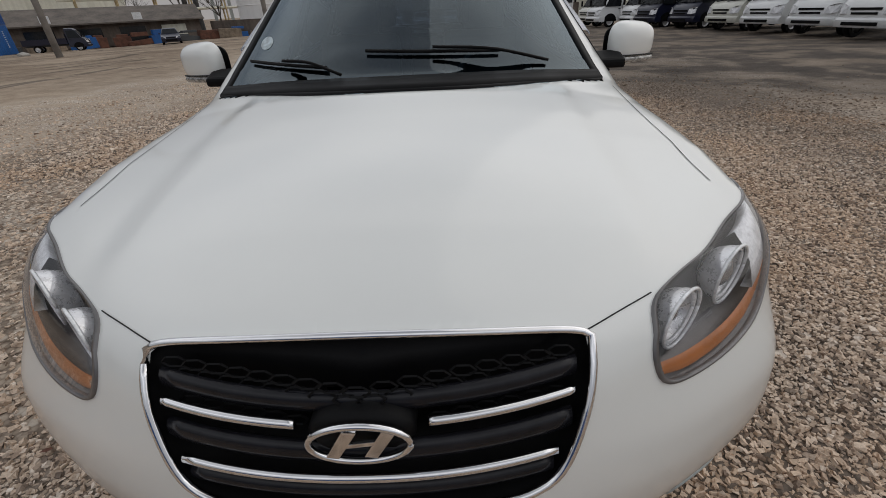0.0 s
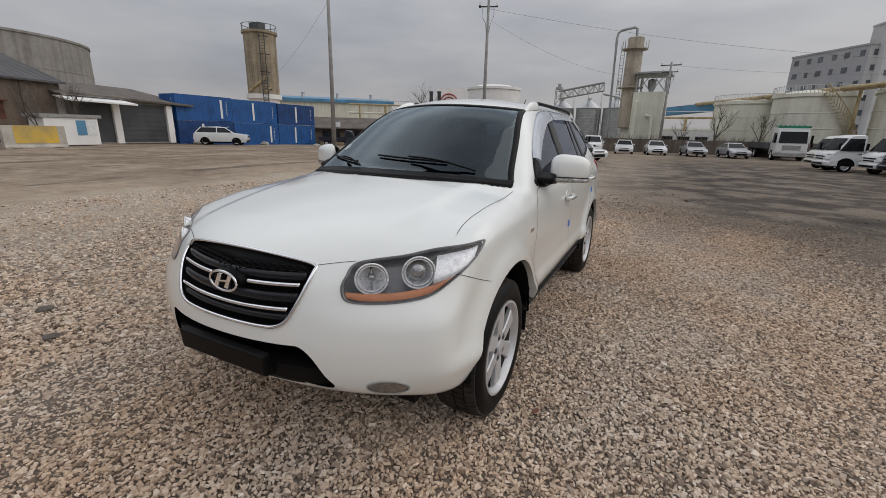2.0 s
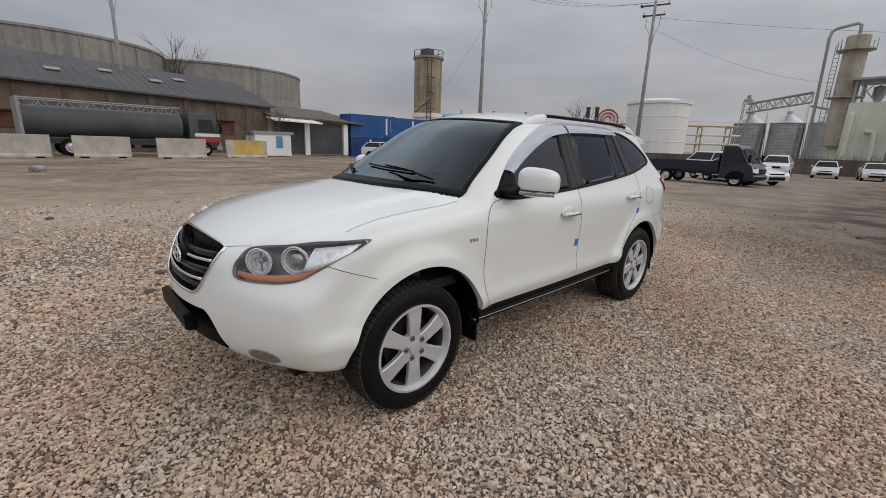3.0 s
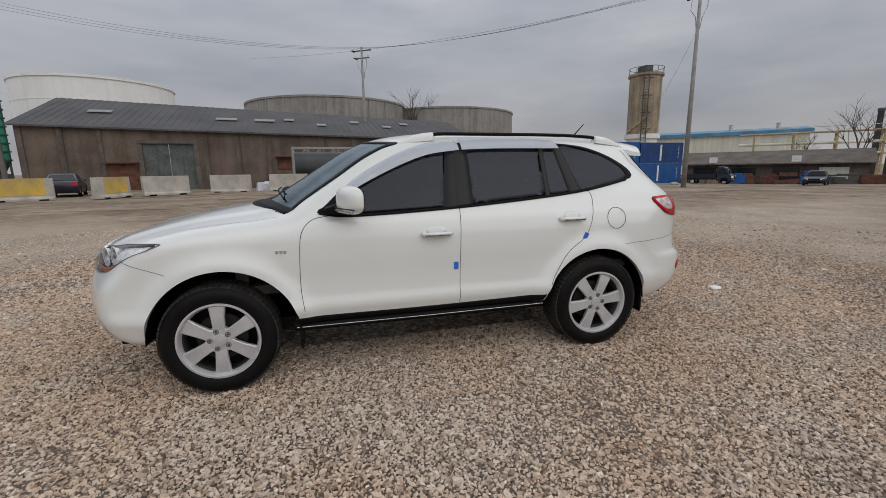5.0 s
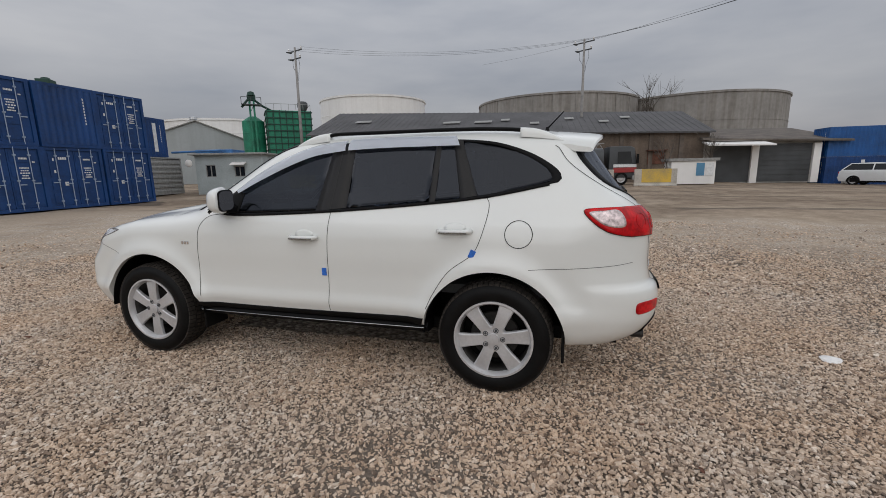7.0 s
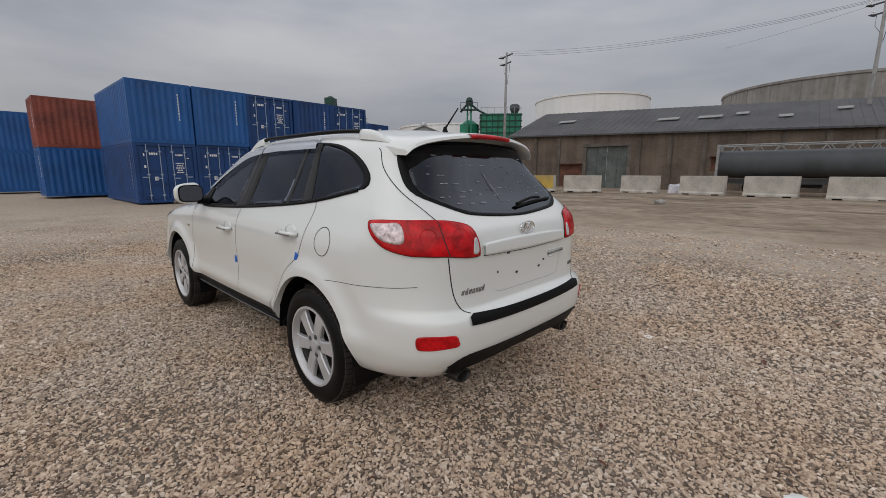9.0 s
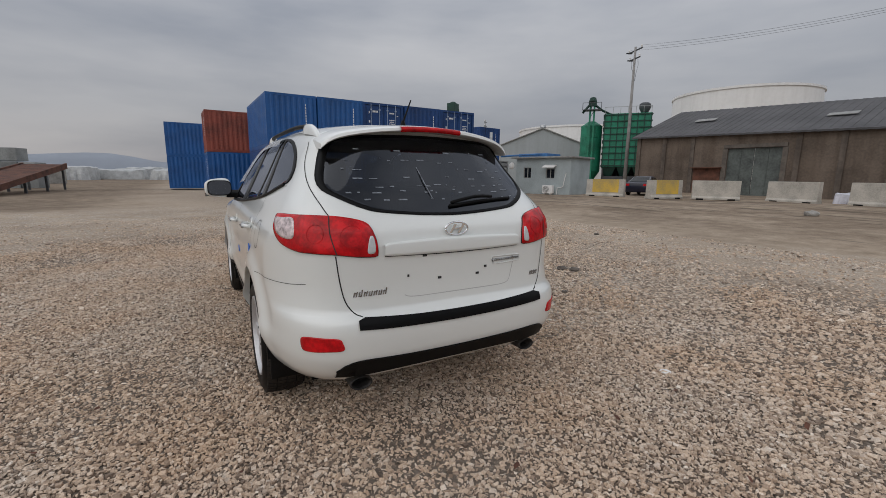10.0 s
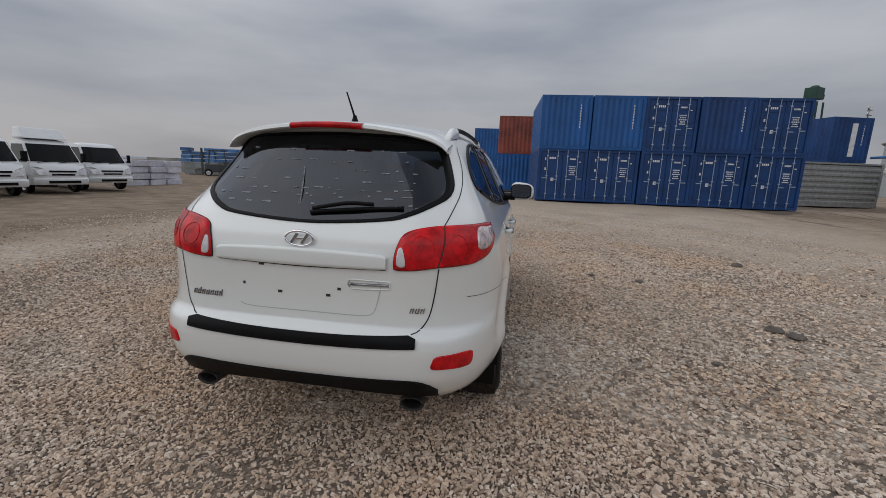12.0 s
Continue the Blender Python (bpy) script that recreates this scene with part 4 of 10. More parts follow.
# ---- west side: barriers, warehouse, tanks, house, silos ----
def build_barrier(label, painted):
    ob = thing("concrete_barrier", label, "barrier", "row of concrete barriers")
    ln, h = 2.6, 1.2
    bm = bmesh.new()
    r0, r1 = prism(bm, [(-0.30, 0), (0.30, 0), (0.30, 0.12), (0.22, 0.22), (0.19, h), (-0.19, h), (-0.22, 0.22), (-0.30, 0.12)], "y", -ln / 2, ln / 2)
    part("block", bm, M["barrier_concrete"], ob, bevel=0.02)
    for y in (-0.85, 0.85):
        bm = bmesh.new()
        box(bm, -0.31, 0.31, y - 0.2, y + 0.2, -0.02, 0.075)
        part("lifting_slot", bm, M["black_plastic"], ob)
    if painted:
        bm = bmesh.new()
        prism(bm, [(0.222, 0.30), (0.232, 0.30), (0.204, h + 0.006), (-0.12, h + 0.006), (-0.12, h + 0.002), (0.196, h + 0.002)], "y", -0.85, 0.95)
        part("painted_panel", bm, M["yellow"], ob, "flaking yellow paint panel")
    return ob


plain_barrier = build_barrier("weathered concrete barrier block on the dirt", False)
yellow_barrier = build_barrier("concrete barrier block with a flaking yellow panel", True)
spots = [(-24.0, -16.65, 23, 1), (-25.3, -13.05, 78, 1), (-27.3, -10.9, 35, 0), (-28.9, -7.4, -6, 0), (-29.0, -3.6, -6, 0),
         (-29.0, -0.1, -5, 0), (-28.2, 3.7, -5, 0), (-28.7, 7.7, -4, 1)]
used = set()
for x, y, a, kind in spots:
    src = yellow_barrier if kind else plain_barrier
    if kind in used:
        copy_thing(src, at(x, y, a))
    else:
        src.matrix_world = at(x, y, a)
        used.add(kind)


def build_warehouse():
    """A long old warehouse; its wall runs from A to B and its pitched roof rises behind."""
    A, B = Vector((-36.9, -23.9)), Vector((-40.2, 14.0))
    d = (B - A).normalized()
    nrm = Vector((-d.y, d.x))
    if nrm.x > 0:
        nrm = -nrm
    ln = (B - A).length
    ob = thing("warehouse", "long old brown brick warehouse with a dark pitched roof", "building")
    m = Matrix.Translation((A.x, A.y, -0.35)) @ Matrix(((d.x, nrm.x, 0, 0), (d.y, nrm.y, 0, 0), (0, 0, 1, 0), (0, 0, 0, 1)))
    ob.matrix_world = m
    deep, h0, h1, r0, r1 = 17.0, 5.65, 4.75, 8.75, 7.4

    def eave(s):
        return h0 + (h1 - h0) * s / ln

    def ridge(s):
        return r0 + (r1 - r0) * s / ln
    door = (8.2, 12.0, 4.15)
    bm = bmesh.new()
    for s0, s1, z0 in ((0, door[0], 0), (door[0], door[1], door[2]), (door[1], ln, 0)):
        vs = [bm.verts.new((s, t, z)) for t in (0, 0.35) for s, z in ((s0, z0), (s1, z0), (s1, eave(s1) - 0.08), (s0, eave(s0) - 0.08))]
        for f in ((0, 1, 2, 3), (7, 6, 5, 4), (0, 4, 5, 1), (1, 5, 6, 2), (2, 6, 7, 3), (3, 7, 4, 0)):
            bm.faces.new([vs[i] for i in f])
    part("front_wall", bm, M["brick_lines"], ob)
    for s in (0.0, ln - 0.3):
        bm = bmesh.new()
        vs = [bm.verts.new((s + q, t, z)) for q in (0, 0.3) for t, z in ((0.35, 0), (deep, 0), (deep, eave(s) - 0.1), (deep / 2, ridge(s) - 0.12), (0.35, eave(s) + 0.03))]
        bm.faces.new(vs[:5])
        bm.faces.new(vs[5:][::-1])
        for k in range(5):
            bm.faces.new((vs[k], vs[(k + 1) % 5], vs[5 + (k + 1) % 5], vs[5 + k]))
        part("gable_wall", bm, M["brick"], ob)
    for side in (0, 1):
        bm = bmesh.new()
        nrib = 130
        t0, t1 = (-0.45, deep / 2) if side == 0 else (deep + 0.4, deep / 2)
        low, high = [], []
        for k in range(nrib + 1):
            s = -0.3 + (ln + 0.6) * k / nrib
            for lift in ((0.0, 0.022) if k % 2 else (0.022, 0.0)):
                low.append((s, t0, eave(s) - 0.1 + lift))
                high.append((s, t1, ridge(s) + lift))
        rows = [[bm.verts.new(p) for p in r] for r in (low, high, [(a, b, c - 0.14) for a, b, c in high], [(a, b, c - 0.14) for a, b, c in low])]
        for a, b in ((0, 1), (1, 2), (2, 3), (3, 0)):
            for k in range(len(low) - 1):
                bm.faces.new((rows[a][k], rows[a][k + 1], rows[b][k + 1], rows[b][k]))
        bmesh.ops.remove_doubles(bm, verts=bm.verts, dist=1e-4)
        part("roof_slope", bm, M["roof_dark"] if side == 0 else M["roof_old"], ob, "dark ribbed roof slope")
    for k, (s, t) in enumerate(((3.5, 3.6), (13.5, 3.0), (16.8, 3.2), (19.5, 4.0), (22.5, 2.6), (26.0, 4.4), (29.2, 3.1), (31.5, 4.8))):
        bm = bmesh.new()
        f = (t + 0.4) / (deep / 2)
        f2 = (t + 1.1) / (deep / 2)
        z0, z1 = eave(s) - 0.1 + (ridge(s) - eave(s)) * f + 0.1, eave(s) - 0.1 + (ridge(s) - eave(s)) * f2 + 0.1
        ww = 0.9 if k < 3 else 0.45
        vs = [bm.verts.new(p) for p in ((s, t, z0), (s + 2 * ww, t, z0), (s + 2 * ww, t + 0.7, z1), (s, t + 0.7, z1))]
        g = bmesh.ops.extrude_face_region(bm, geom=[bm.faces.new(vs)])
        bmesh.ops.translate(bm, verts=[v for v in g["geom"] if isinstance(v, bmesh.types.BMVert)], vec=(0, 0, 0.04))
        part("skylight", bm, M["container_grey"], ob, "pale roof light sheet")
    bm = bmesh.new()
    box(bm, door[0], (door[0] + door[1]) / 2 - 0.02, 0.14, 0.22, 0.05, door[2])
    box(bm, (door[0] + door[1]) / 2 + 0.02, door[1], 0.14, 0.22, 0.05, door[2])
    for s in (door[0] + 0.9, door[1] - 1.0):
        box(bm, s, s + 0.08, 0.1, 0.15, 0.1, door[2] - 0.1)
    part("sliding_door", bm, M["old_door"], ob, "dark grey-green sheet metal sliding door")
    bm = bmesh.new()
    box(bm, door[0] - 0.3, door[1] + 0.3, -0.12, -0.002, door[2] + 0.02, door[2] + 0.3)
    box(bm, door[0] - 0.35, door[0], -0.06, -0.002, 0, door[2])
    box(bm, door[1], door[1] + 0.35, -0.06, -0.002, 0, door[2])
    part("door_frame", bm, M["roof_old"], ob)
    for s, w, z, h in ((5.6, 2.2, 0.15, 2.4), (18.6, 1.6, 1.9, 1.1), (33.0, 1.5, 1.9, 1.2)):
        bm = bmesh.new()
        box(bm, s, s + w, -0.05, -0.004, z, z + h)
        box(bm, s - 0.1, s + w + 0.1, -0.5, -0.004, z + h, z + h + 0.08)
        part("shuttered_opening", bm, M["rust"], ob, "rusty shuttered opening")
    for k in range(15):
        s = 0.1 + k * ln / 15.0
        if door[0] - 0.5 < s < door[1] + 0.5:
            continue
        bm = bmesh.new()
        box(bm, s, s + 0.35, -0.10, -0.003, 0, eave(s) - 0.2)
        part("pilaster", bm, M["brick"], ob)
    return ob


build_warehouse()


def build_tank(name, label, x, y, r, h, mat, rings, ribs, rail=True, z0=0.0):
    ob = thing(name, label, "tank", m=pose(x, y, z0))
    bm = bmesh.new()
    prof = [(r, -0.5)]
    for k in range(rings):
        z = h * (k + 1) / rings
        prof += [(r, z - 0.08), (r + 0.05, z - 0.06), (r + 0.05, z - 0.02), (r, z)]
    prof += [(r + 0.18, h), (r + 0.18, h + 0.35), (r - 0.2, h + 0.35)]
    lathe(bm, prof, n=72)
    sharp(part("shell", bm, mat, ob), 30)
    bm = bmesh.new()
    lathe(bm, [(r - 0.2, h + 0.30), (r * 0.6, h + 0.75), (0.01, h + 1.0)], n=72)
    sharp(part("roof", bm, mat, ob), 30)
    if ribs:
        for k in range(ribs):
            bm = bmesh.new()
            box(bm, r - 0.02, r + 0.12, -0.16, 0.16, 0, h - 0.1, Matrix.Rotation(k * math.tau / ribs, 4, "Z"))
            part("buttress", bm, mat, ob)
    if rail:
        bm = bmesh.new()
        pts = [((r + 0.1) * math.cos(a), (r + 0.1) * math.sin(a), h + 1.15) for a in np.linspace(0, math.tau, 73)]
        chain(bm, pts, 0.035, 5)
        for k in range(72):
            tube(bm, (*pts[k][:2], h + 0.3), pts[k], 0.03, n=4)
        part("top_rail", bm, M["steel"], ob)
    return ob


build_tank("storage_tank", "large white round storage tank behind the warehouse", -83.2, -37.7, 10.9, 15.3, M["white_wall"], 5, 0, False)
build_tank("storage_tank", "wide stained concrete tank with a flat top", -96.5, -0.5, 16.6, 14.6, M["tank_concrete"], 4, 26, False)
build_tank("storage_tank", "wide brown concrete tank behind the sheds", -102.8, 27.7, 16.6, 14.1, M["tank_concrete"], 3, 0, False)


def build_sheds():
    ob = thing("storage_shed", "low shed with two dark roll doors and old roof", "building", m=pose(-40.3, 17.0, gz(-38, 18), 0, 0, 4))
    bm = bmesh.new()
    box(bm, -6, 0, -3.4, 5.6, 0, 3.6)
    part("wall", bm, M["concrete"], ob)
    bm = bmesh.new()
    vs = [bm.verts.new(p) for p in ((0.7, -3.8, 3.75), (0.7, 7.5, 3.35), (-8.5, 7.5, 5.0), (-8.5, -3.8, 5.3))]
    g = bmesh.ops.extrude_face_region(bm, geom=[bm.faces.new(vs)])
    bmesh.ops.translate(bm, verts=[v for v in g["geom"] if isinstance(v, bmesh.types.BMVert)], vec=(0, 0, 0.15))
    part("roof", bm, M["roof_old"], ob)
    for y0, y1 in ((-2.9, 0.3), (0.9, 4.9)):
        bm = bmesh.new()
        prism(bm, [(0.004, 0.1)] + [p for k in range(16) for p in ((0.03 + 0.025 * (k % 2), 0.1 + k * 0.2), (0.03 + 0.025 * (k % 2), 0.3 + k * 0.2))] + [(0.004, 3.3)], "y", y0, y1)
        part("roll_door", bm, M["dark_metal"], ob, "dark grey ribbed roll door")
    bm = bmesh.new()
    vs = [bm.verts.new(p) for p in ((0.04, -3.6, 3.55), (2.2, -3.8, 3.2), (2.2, 1.2, 3.1), (0.04, 1.0, 3.5))]
    g = bmesh.ops.extrude_face_region(bm, geom=[bm.faces.new(vs)])
    bmesh.ops.translate(bm, verts=[v for v in g["geom"] if isinstance(v, bmesh.types.BMVert)], vec=(0, 0, 0.12))
    part("awning", bm, M["white_wall"], ob, "pale sheet awning")
    for y0, y1 in ((0.32, 0.86), (4.95, 5.5)):
        bm = bmesh.new()
        box(bm, -0.02, 0.25, y0, y1, 0, 3.3)
        part("pillar", bm, M["white_wall"], ob)
    # small white cabinet standing in front
    cab = thing("site_cabinet", "white weathered site cabinet beside the barriers", "cabinet", m=at(-32.2, 10.6, 8))
    bm = bmesh.new()
    box(bm, -0.7, 0.7, -1.5, 1.5, 0.1, 1.75)
    part("body", bm, M["white_wall"], cab, bevel=0.04)
    bm = bmesh.new()
    box(bm, -0.8, 0.8, -1.7, 1.7, 1.75, 1.95)
    part("lid", bm, M["container_grey"], cab)
    for k in range(2):
        bm = bmesh.new()
        box(bm, 0.702, 0.72, 0.2 + k * 0.62, 0.75 + k * 0.62, 0.7, 1.6)
        part("blue_panel", bm, M["blue_roof"] if k == 0 else M["white_mark"], cab)


build_sheds()


def build_house():
    ob = thing("site_house", "low pale blue-grey rendered house with flat roof", "house")
    A, B = Vector((-21.6, -23.7)), Vector((-23.1, -19.2))
    d = (B - A).normalized()
    nrm = Vector((-abs(d.y), d.x * math.copysign(1, d.y)))
    ob.matrix_world = Matrix(((d.x, nrm.x, 0, A.x), (d.y, nrm.y, 0, A.y), (0, 0, 1, -0.1), (0, 0, 0, 1)))
    ln, h = (B - A).length, 2.85
    windows = ((0.70, 1.3, 0.70, 0.85), (2.70, 1.3, 0.75, 0.75))
    # one front wall with two window holes
    cols = [0.0] + [v for s, z, w, hh in windows for v in (s, s + w)] + [ln]
    rows = sorted({0.0, h} | {v for s, z, w, hh in windows for v in (z, z + hh)})
    bm = bmesh.new()
    for c0, c1 in zip(cols, cols[1:]):
        for r0, r1 in zip(rows, rows[1:]):
            if any(s - 1e-6 <= c0 and c1 <= s + w + 1e-6 and z - 1e-6 <= r0 and r1 <= z + hh + 1e-6 for s, z, w, hh in windows):
                continue
            bm.faces.new([bm.verts.new(p) for p in ((c0, 0, r0), (c1, 0, r0), (c1, 0, r1), (c0, 0, r1))])
    bmesh.ops.remove_doubles(bm, verts=bm.verts, dist=1e-5)
    g = bmesh.ops.extrude_face_region(bm, geom=bm.faces[:])
    bmesh.ops.translate(bm, verts=[v for v in g["geom"] if isinstance(v, bmesh.types.BMVert)], vec=(0, 0.25, 0))
    part("front_wall", bm, M["house"], ob)
    for x0, x1, y0, y1, name in ((0, 0.25, 0.25, 3.2, "end_wall"), (ln - 0.25, ln, 0.25, 3.2, "end_wall"), (0, ln, 3.2, 3.45, "back_wall")):
        bm = bmesh.new()
        box(bm, x0, x1, y0, y1, 0, h)
        part(name, bm, M["house"], ob)
    bm = bmesh.new()
    box(bm, -0.3, ln + 0.25, -0.35, 3.7, h, h + 0.13)
    part("roof", bm, M["container_grey"], ob, bevel=0.03)
    for s, z, w, hh in windows:
        bm = bmesh.new()
        box(bm, s, s + w, 0.10, 0.13, z, z + hh)
        win = part("window", bm, M["dark_window"], ob)
        bm = bmesh.new()
        for a, b, c, e in ((s, s + w, z, z + 0.05), (s, s + w, z + hh - 0.05, z + hh), (s, s + 0.05, z + 0.05, z + hh - 0.05), (s + w - 0.05, s + w, z + 0.05, z + hh - 0.05), (s + w / 2 - 0.03, s + w / 2 + 0.03, z + 0.05, z + hh - 0.05)):
            box(bm, a, b, 0.05, 0.095, c, e)
        part("window_frame", bm, M["container_grey"], win)
    bm = bmesh.new()
    vs = [bm.verts.new(p) for p in ((2.6, -0.004, 2.30), (3.6, -0.004, 2.30), (3.6, -0.5, 2.12), (2.6, -0.5, 2.12))]
    g = bmesh.ops.extrude_face_region(bm, geom=[bm.faces.new(vs)])
    bmesh.ops.translate(bm, verts=[v for v in g["geom"] if isinstance(v, bmesh.types.BMVert)], vec=(0, 0, 0.05))
    part("awning", bm, M["white_wall"], ob)
    bm = bmesh.new()
    box(bm, -0.2, 2.4, 0.6, 2.9, h + 0.14, h + 0.42)
    tube(bm, (-1.6, 0.1, h + 0.22), (1.8, 0.3, h + 0.34), 0.08, n=8)
    part("tarpaulin", bm, M["blue_tarp"], ob, "rolled blue tarpaulin on the roof", bevel=0.08)
    ac = thing("air_conditioner", "small white outdoor air conditioner unit by the wall", "air conditioner")
    ac.matrix_world = ob.matrix_world @ pose(3.2, -0.45, 0.1)
    bm = bmesh.new()
    box(bm, -0.42, 0.42, -0.16, 0.16, 0.08, 0.68)
    box(bm, -0.3, -0.2, -0.14, 0.14, 0, 0.08)
    box(bm, 0.2, 0.3, -0.14, 0.14, 0, 0.08)
    part("casing", bm, M["white_wall"], ac, bevel=0.02)
    bm = bmesh.new()
    for r in (0.06, 0.12, 0.18, 0.24):
        chain(bm, [(-0.1 + r * math.cos(a), -0.18, 0.38 + r * math.sin(a)) for a in np.linspace(0, math.tau, 21)], 0.008, 4)
    part("fan_grille", bm, M["dark_metal"], ac)
    bm = bmesh.new()
    chain(bm, [(3.75, -0.1, 0.1), (3.78, -0.1, 0.65), (4.0, -0.1, 0.6), (4.25, -0.1, 0.7), (4.35, -0.1, 1.3), (4.45, -0.1, 1.7)], 0.03, 6)
    part("flue_pipe", bm, M["white_wall"], ob, "bent pale pipe on the wall")
    dish = thing("satellite_dish", "round white satellite dish on the house corner", "satellite dish")
    dish.matrix_world = ob.matrix_world @ pose(-0.40, -0.2, 2.30) @ Matrix.Scale(0.62, 4)
    bm = bmesh.new()
    lathe(bm, [(0.01, 0.0), (0.25, 0.04), (0.42, 0.13), (0.43, 0.15), (0.25, 0.06), (0.01, 0.02)], axis="y", n=20)
    part("bowl", bm, M["white_wall"], dish, smooth=True)
    bm = bmesh.new()
    tube(bm, (0, 0.02, 0), (0, 0.34, -0.2), 0.03)
    part("bracket", bm, M["steel"], dish)
    # grey gabled barn and a pale hall behind
    barn = thing("barn", "grey sheet metal barn with a low gable", "building", m=pose(-49.5, -51.3, 0, 0, 0, 138))
    bm = bmesh.new()
    prism(bm, [(-7.5, 0), (7.5, 0), (7.5, 6.3), (0, 9.2), (-7.5, 6.3)], "y", 0, 20)
    part("wall", bm, M["barn_sheet"], barn)
    bm = bmesh.new()
    for s in (-1, 1):
        prism(bm, [(s * 7.8, 6.2), (s * 7.8, 6.34), (0, 9.36), (0, 9.22)], "y", -0.3, 20.3)
    part("roof", bm, M["container_grey"], barn)
    for k in range(2):
        bm = bmesh.new()
        lathe(bm, [(0.01, 0), (0.4, 0), (0.4, 0.5), (0.55, 0.55), (0.5, 0.9), (0.01, 1.05)], (0.0, 3 + 7 * k, 9.2), n=14)
        part("roof_vent", bm, M["steel"], barn)
    build_tank("storage_tank", "white round storage tank behind the barn", -76.0, -69.0, 13.0, 11.5, M["white_wall"], 5, 0, False)


build_house()


def build_green_silos():
    """A square green bin on hoppers beside a round one, with elevator legs and a head above; its front looks at the yard along -y."""
    ob = thing("green_silo", "green painted steel silo group with an elevator head", "silo", m=pose(-51.6, -39.4, -0.2, 0, 0, 130))
    bm = bmesh.new()
    lathe(bm, [(0.01, 0.6), (0.4, 0.6), (1.5, 2.4), (1.5, 4.9), (1.54, 4.95), (1.5, 5.0), (1.5, 7.2), (1.54, 7.25), (1.5, 7.3), (1.5, 8.9), (0.5, 9.6), (0.01, 9.6)], (-2.6, 0.2, 0), n=28)
    sharp(part("round_bin", bm, M["green"], ob), 30)
    bm = bmesh.new()
    box(bm, -0.9, 5.2, -2.4, 2.6, 3.0, 10.3)
    part("square_bin", bm, M["green"], ob)
    # hoppers in darker green, shade below the bin put into the colour
    for x in (0.1, 2.15, 4.2):
        for y in (-1.3, 1.5):
            bm = bmesh.new()
            vs = [bm.verts.new(p) for p in ((x - 1.0, y - 1.1, 3.0), (x + 1.0, y - 1.1, 3.0), (x + 1.0, y + 1.1, 3.0), (x - 1.0, y + 1.1, 3.0))]
            tip = [bm.verts.new(p) for p in ((x - 0.25, y - 0.25, 1.2), (x + 0.25, y - 0.25, 1.2), (x + 0.25, y + 0.25, 1.2), (x - 0.25, y + 0.25, 1.2))]
            for k in range(4):
                bm.faces.new((vs[k], vs[(k + 1) % 4], tip[(k + 1) % 4], tip[k]))
            bm.faces.new(tip)
            part("hopper", bm, M["green_dark"], ob)
    for k in range(9):
        bm = bmesh.new()
        z = 3.1 + k * 0.87
        box(bm, -1.02, 5.32, -2.52, -2.40, z, z + 0.13)
        box(bm, -1.02, -0.90, -2.40, 2.6, z, z + 0.13)
        box(bm, 5.2, 5.32, -2.40, 2.6, z, z + 0.13)
        part("stiffening_hoop", bm, M["green_dark"], ob)
    for k in range(8):
        bm = bmesh.new()
        x = -0.88 + k * 0.85
        box(bm, x, x + 0.12, -2.58, -2.52, 3.0, 10.3)
        part("stiffening_rib", bm, M["green_dark"], ob)
    for x in (-0.8, 2.1, 5.0):
        for y in (-2.3, 2.4):
            bm = bmesh.new()
            box(bm, x, x + 0.18, y, y + 0.18, 0, 3.0)
            part("leg", bm, M["dark_metal"], ob)
    # dark sheets added to stand for the shade under the bin
    for y in (-2.3, 2.5):
        bm = bmesh.new()
        box(bm, -0.8, 5.1, y, y + 0.05, 0, 1.7 if y < 0 else 2.95)
        part("skirt_panel", bm, M["dark_metal"], ob)
    for x in (-3.0, -2.45):
        bm = bmesh.new()
        box(bm, x, x + 0.24, -1.9, -1.6, 0, 12.0)
        part("elevator_leg", bm, M["green"], ob)
    for k in range(5):
        bm = bmesh.new()
        tube(bm, (-2.9, -1.75, 1.5 + 2.1 * k), (-2.3, -1.75, 2.6 + 2.1 * k), 0.04, n=5)
        part("leg_brace", bm, M["green"], ob)
    bm = bmesh.new()
    box(bm, -3.15, -2.05, -2.05, -1.45, 11.5, 12.2)
    lathe(bm, [(0.01, 12.8), (0.4, 12.65), (0.55, 12.2), (0.01, 12.2)], (-2.6, -1.75, 0), n=14)
    chain(bm, [(-2.2, -1.7, 11.6), (-1.2, -1.3, 10.9), (0.2, -0.6, 10.3)], 0.16, 8)
    chain(bm, [(-3.1, -1.7, 11.6), (-3.9, -1.9, 10.6)], 0.16, 8)
    part("elevator_head", bm, M["green_dark"], ob)
    bm = bmesh.new()
    box(bm, -3.9, -1.4, -2.5, -0.9, 10.9, 11.0)
    for x in (-3.9, -2.7, -1.4):
        tube(bm, (x, -2.5, 10.9), (x, -2.5, 11.9), 0.04, n=5)
    chain(bm, [(-3.9, -2.5, 11.9), (-1.4, -2.5, 11.9)], 0.035, 5)
    part("platform", bm, M["dark_metal"], ob)
    bm = bmesh.new()
    for x in np.linspace(-0.8, 5.1, 7):
        tube(bm, (x, -2.35, 10.3), (x, -2.35, 11.2), 0.03, n=5)
    chain(bm, [(-0.9, -2.35, 11.2), (5.1, -2.35, 11.2), (5.1, 2.5, 11.2)], 0.03, 5)
    part("top_rail", bm, M["grey_metal"], ob)
    bm = bmesh.new()
    lathe(bm, [(0.01, 10.3), (0.35, 10.4), (0.75, 11.2), (0.75, 11.8), (0.5, 12.0), (0.01, 12.0)], (4.4, 0.4, 0), n=14)
    part("cyclone", bm, M["dark_metal"], ob, smooth=True)


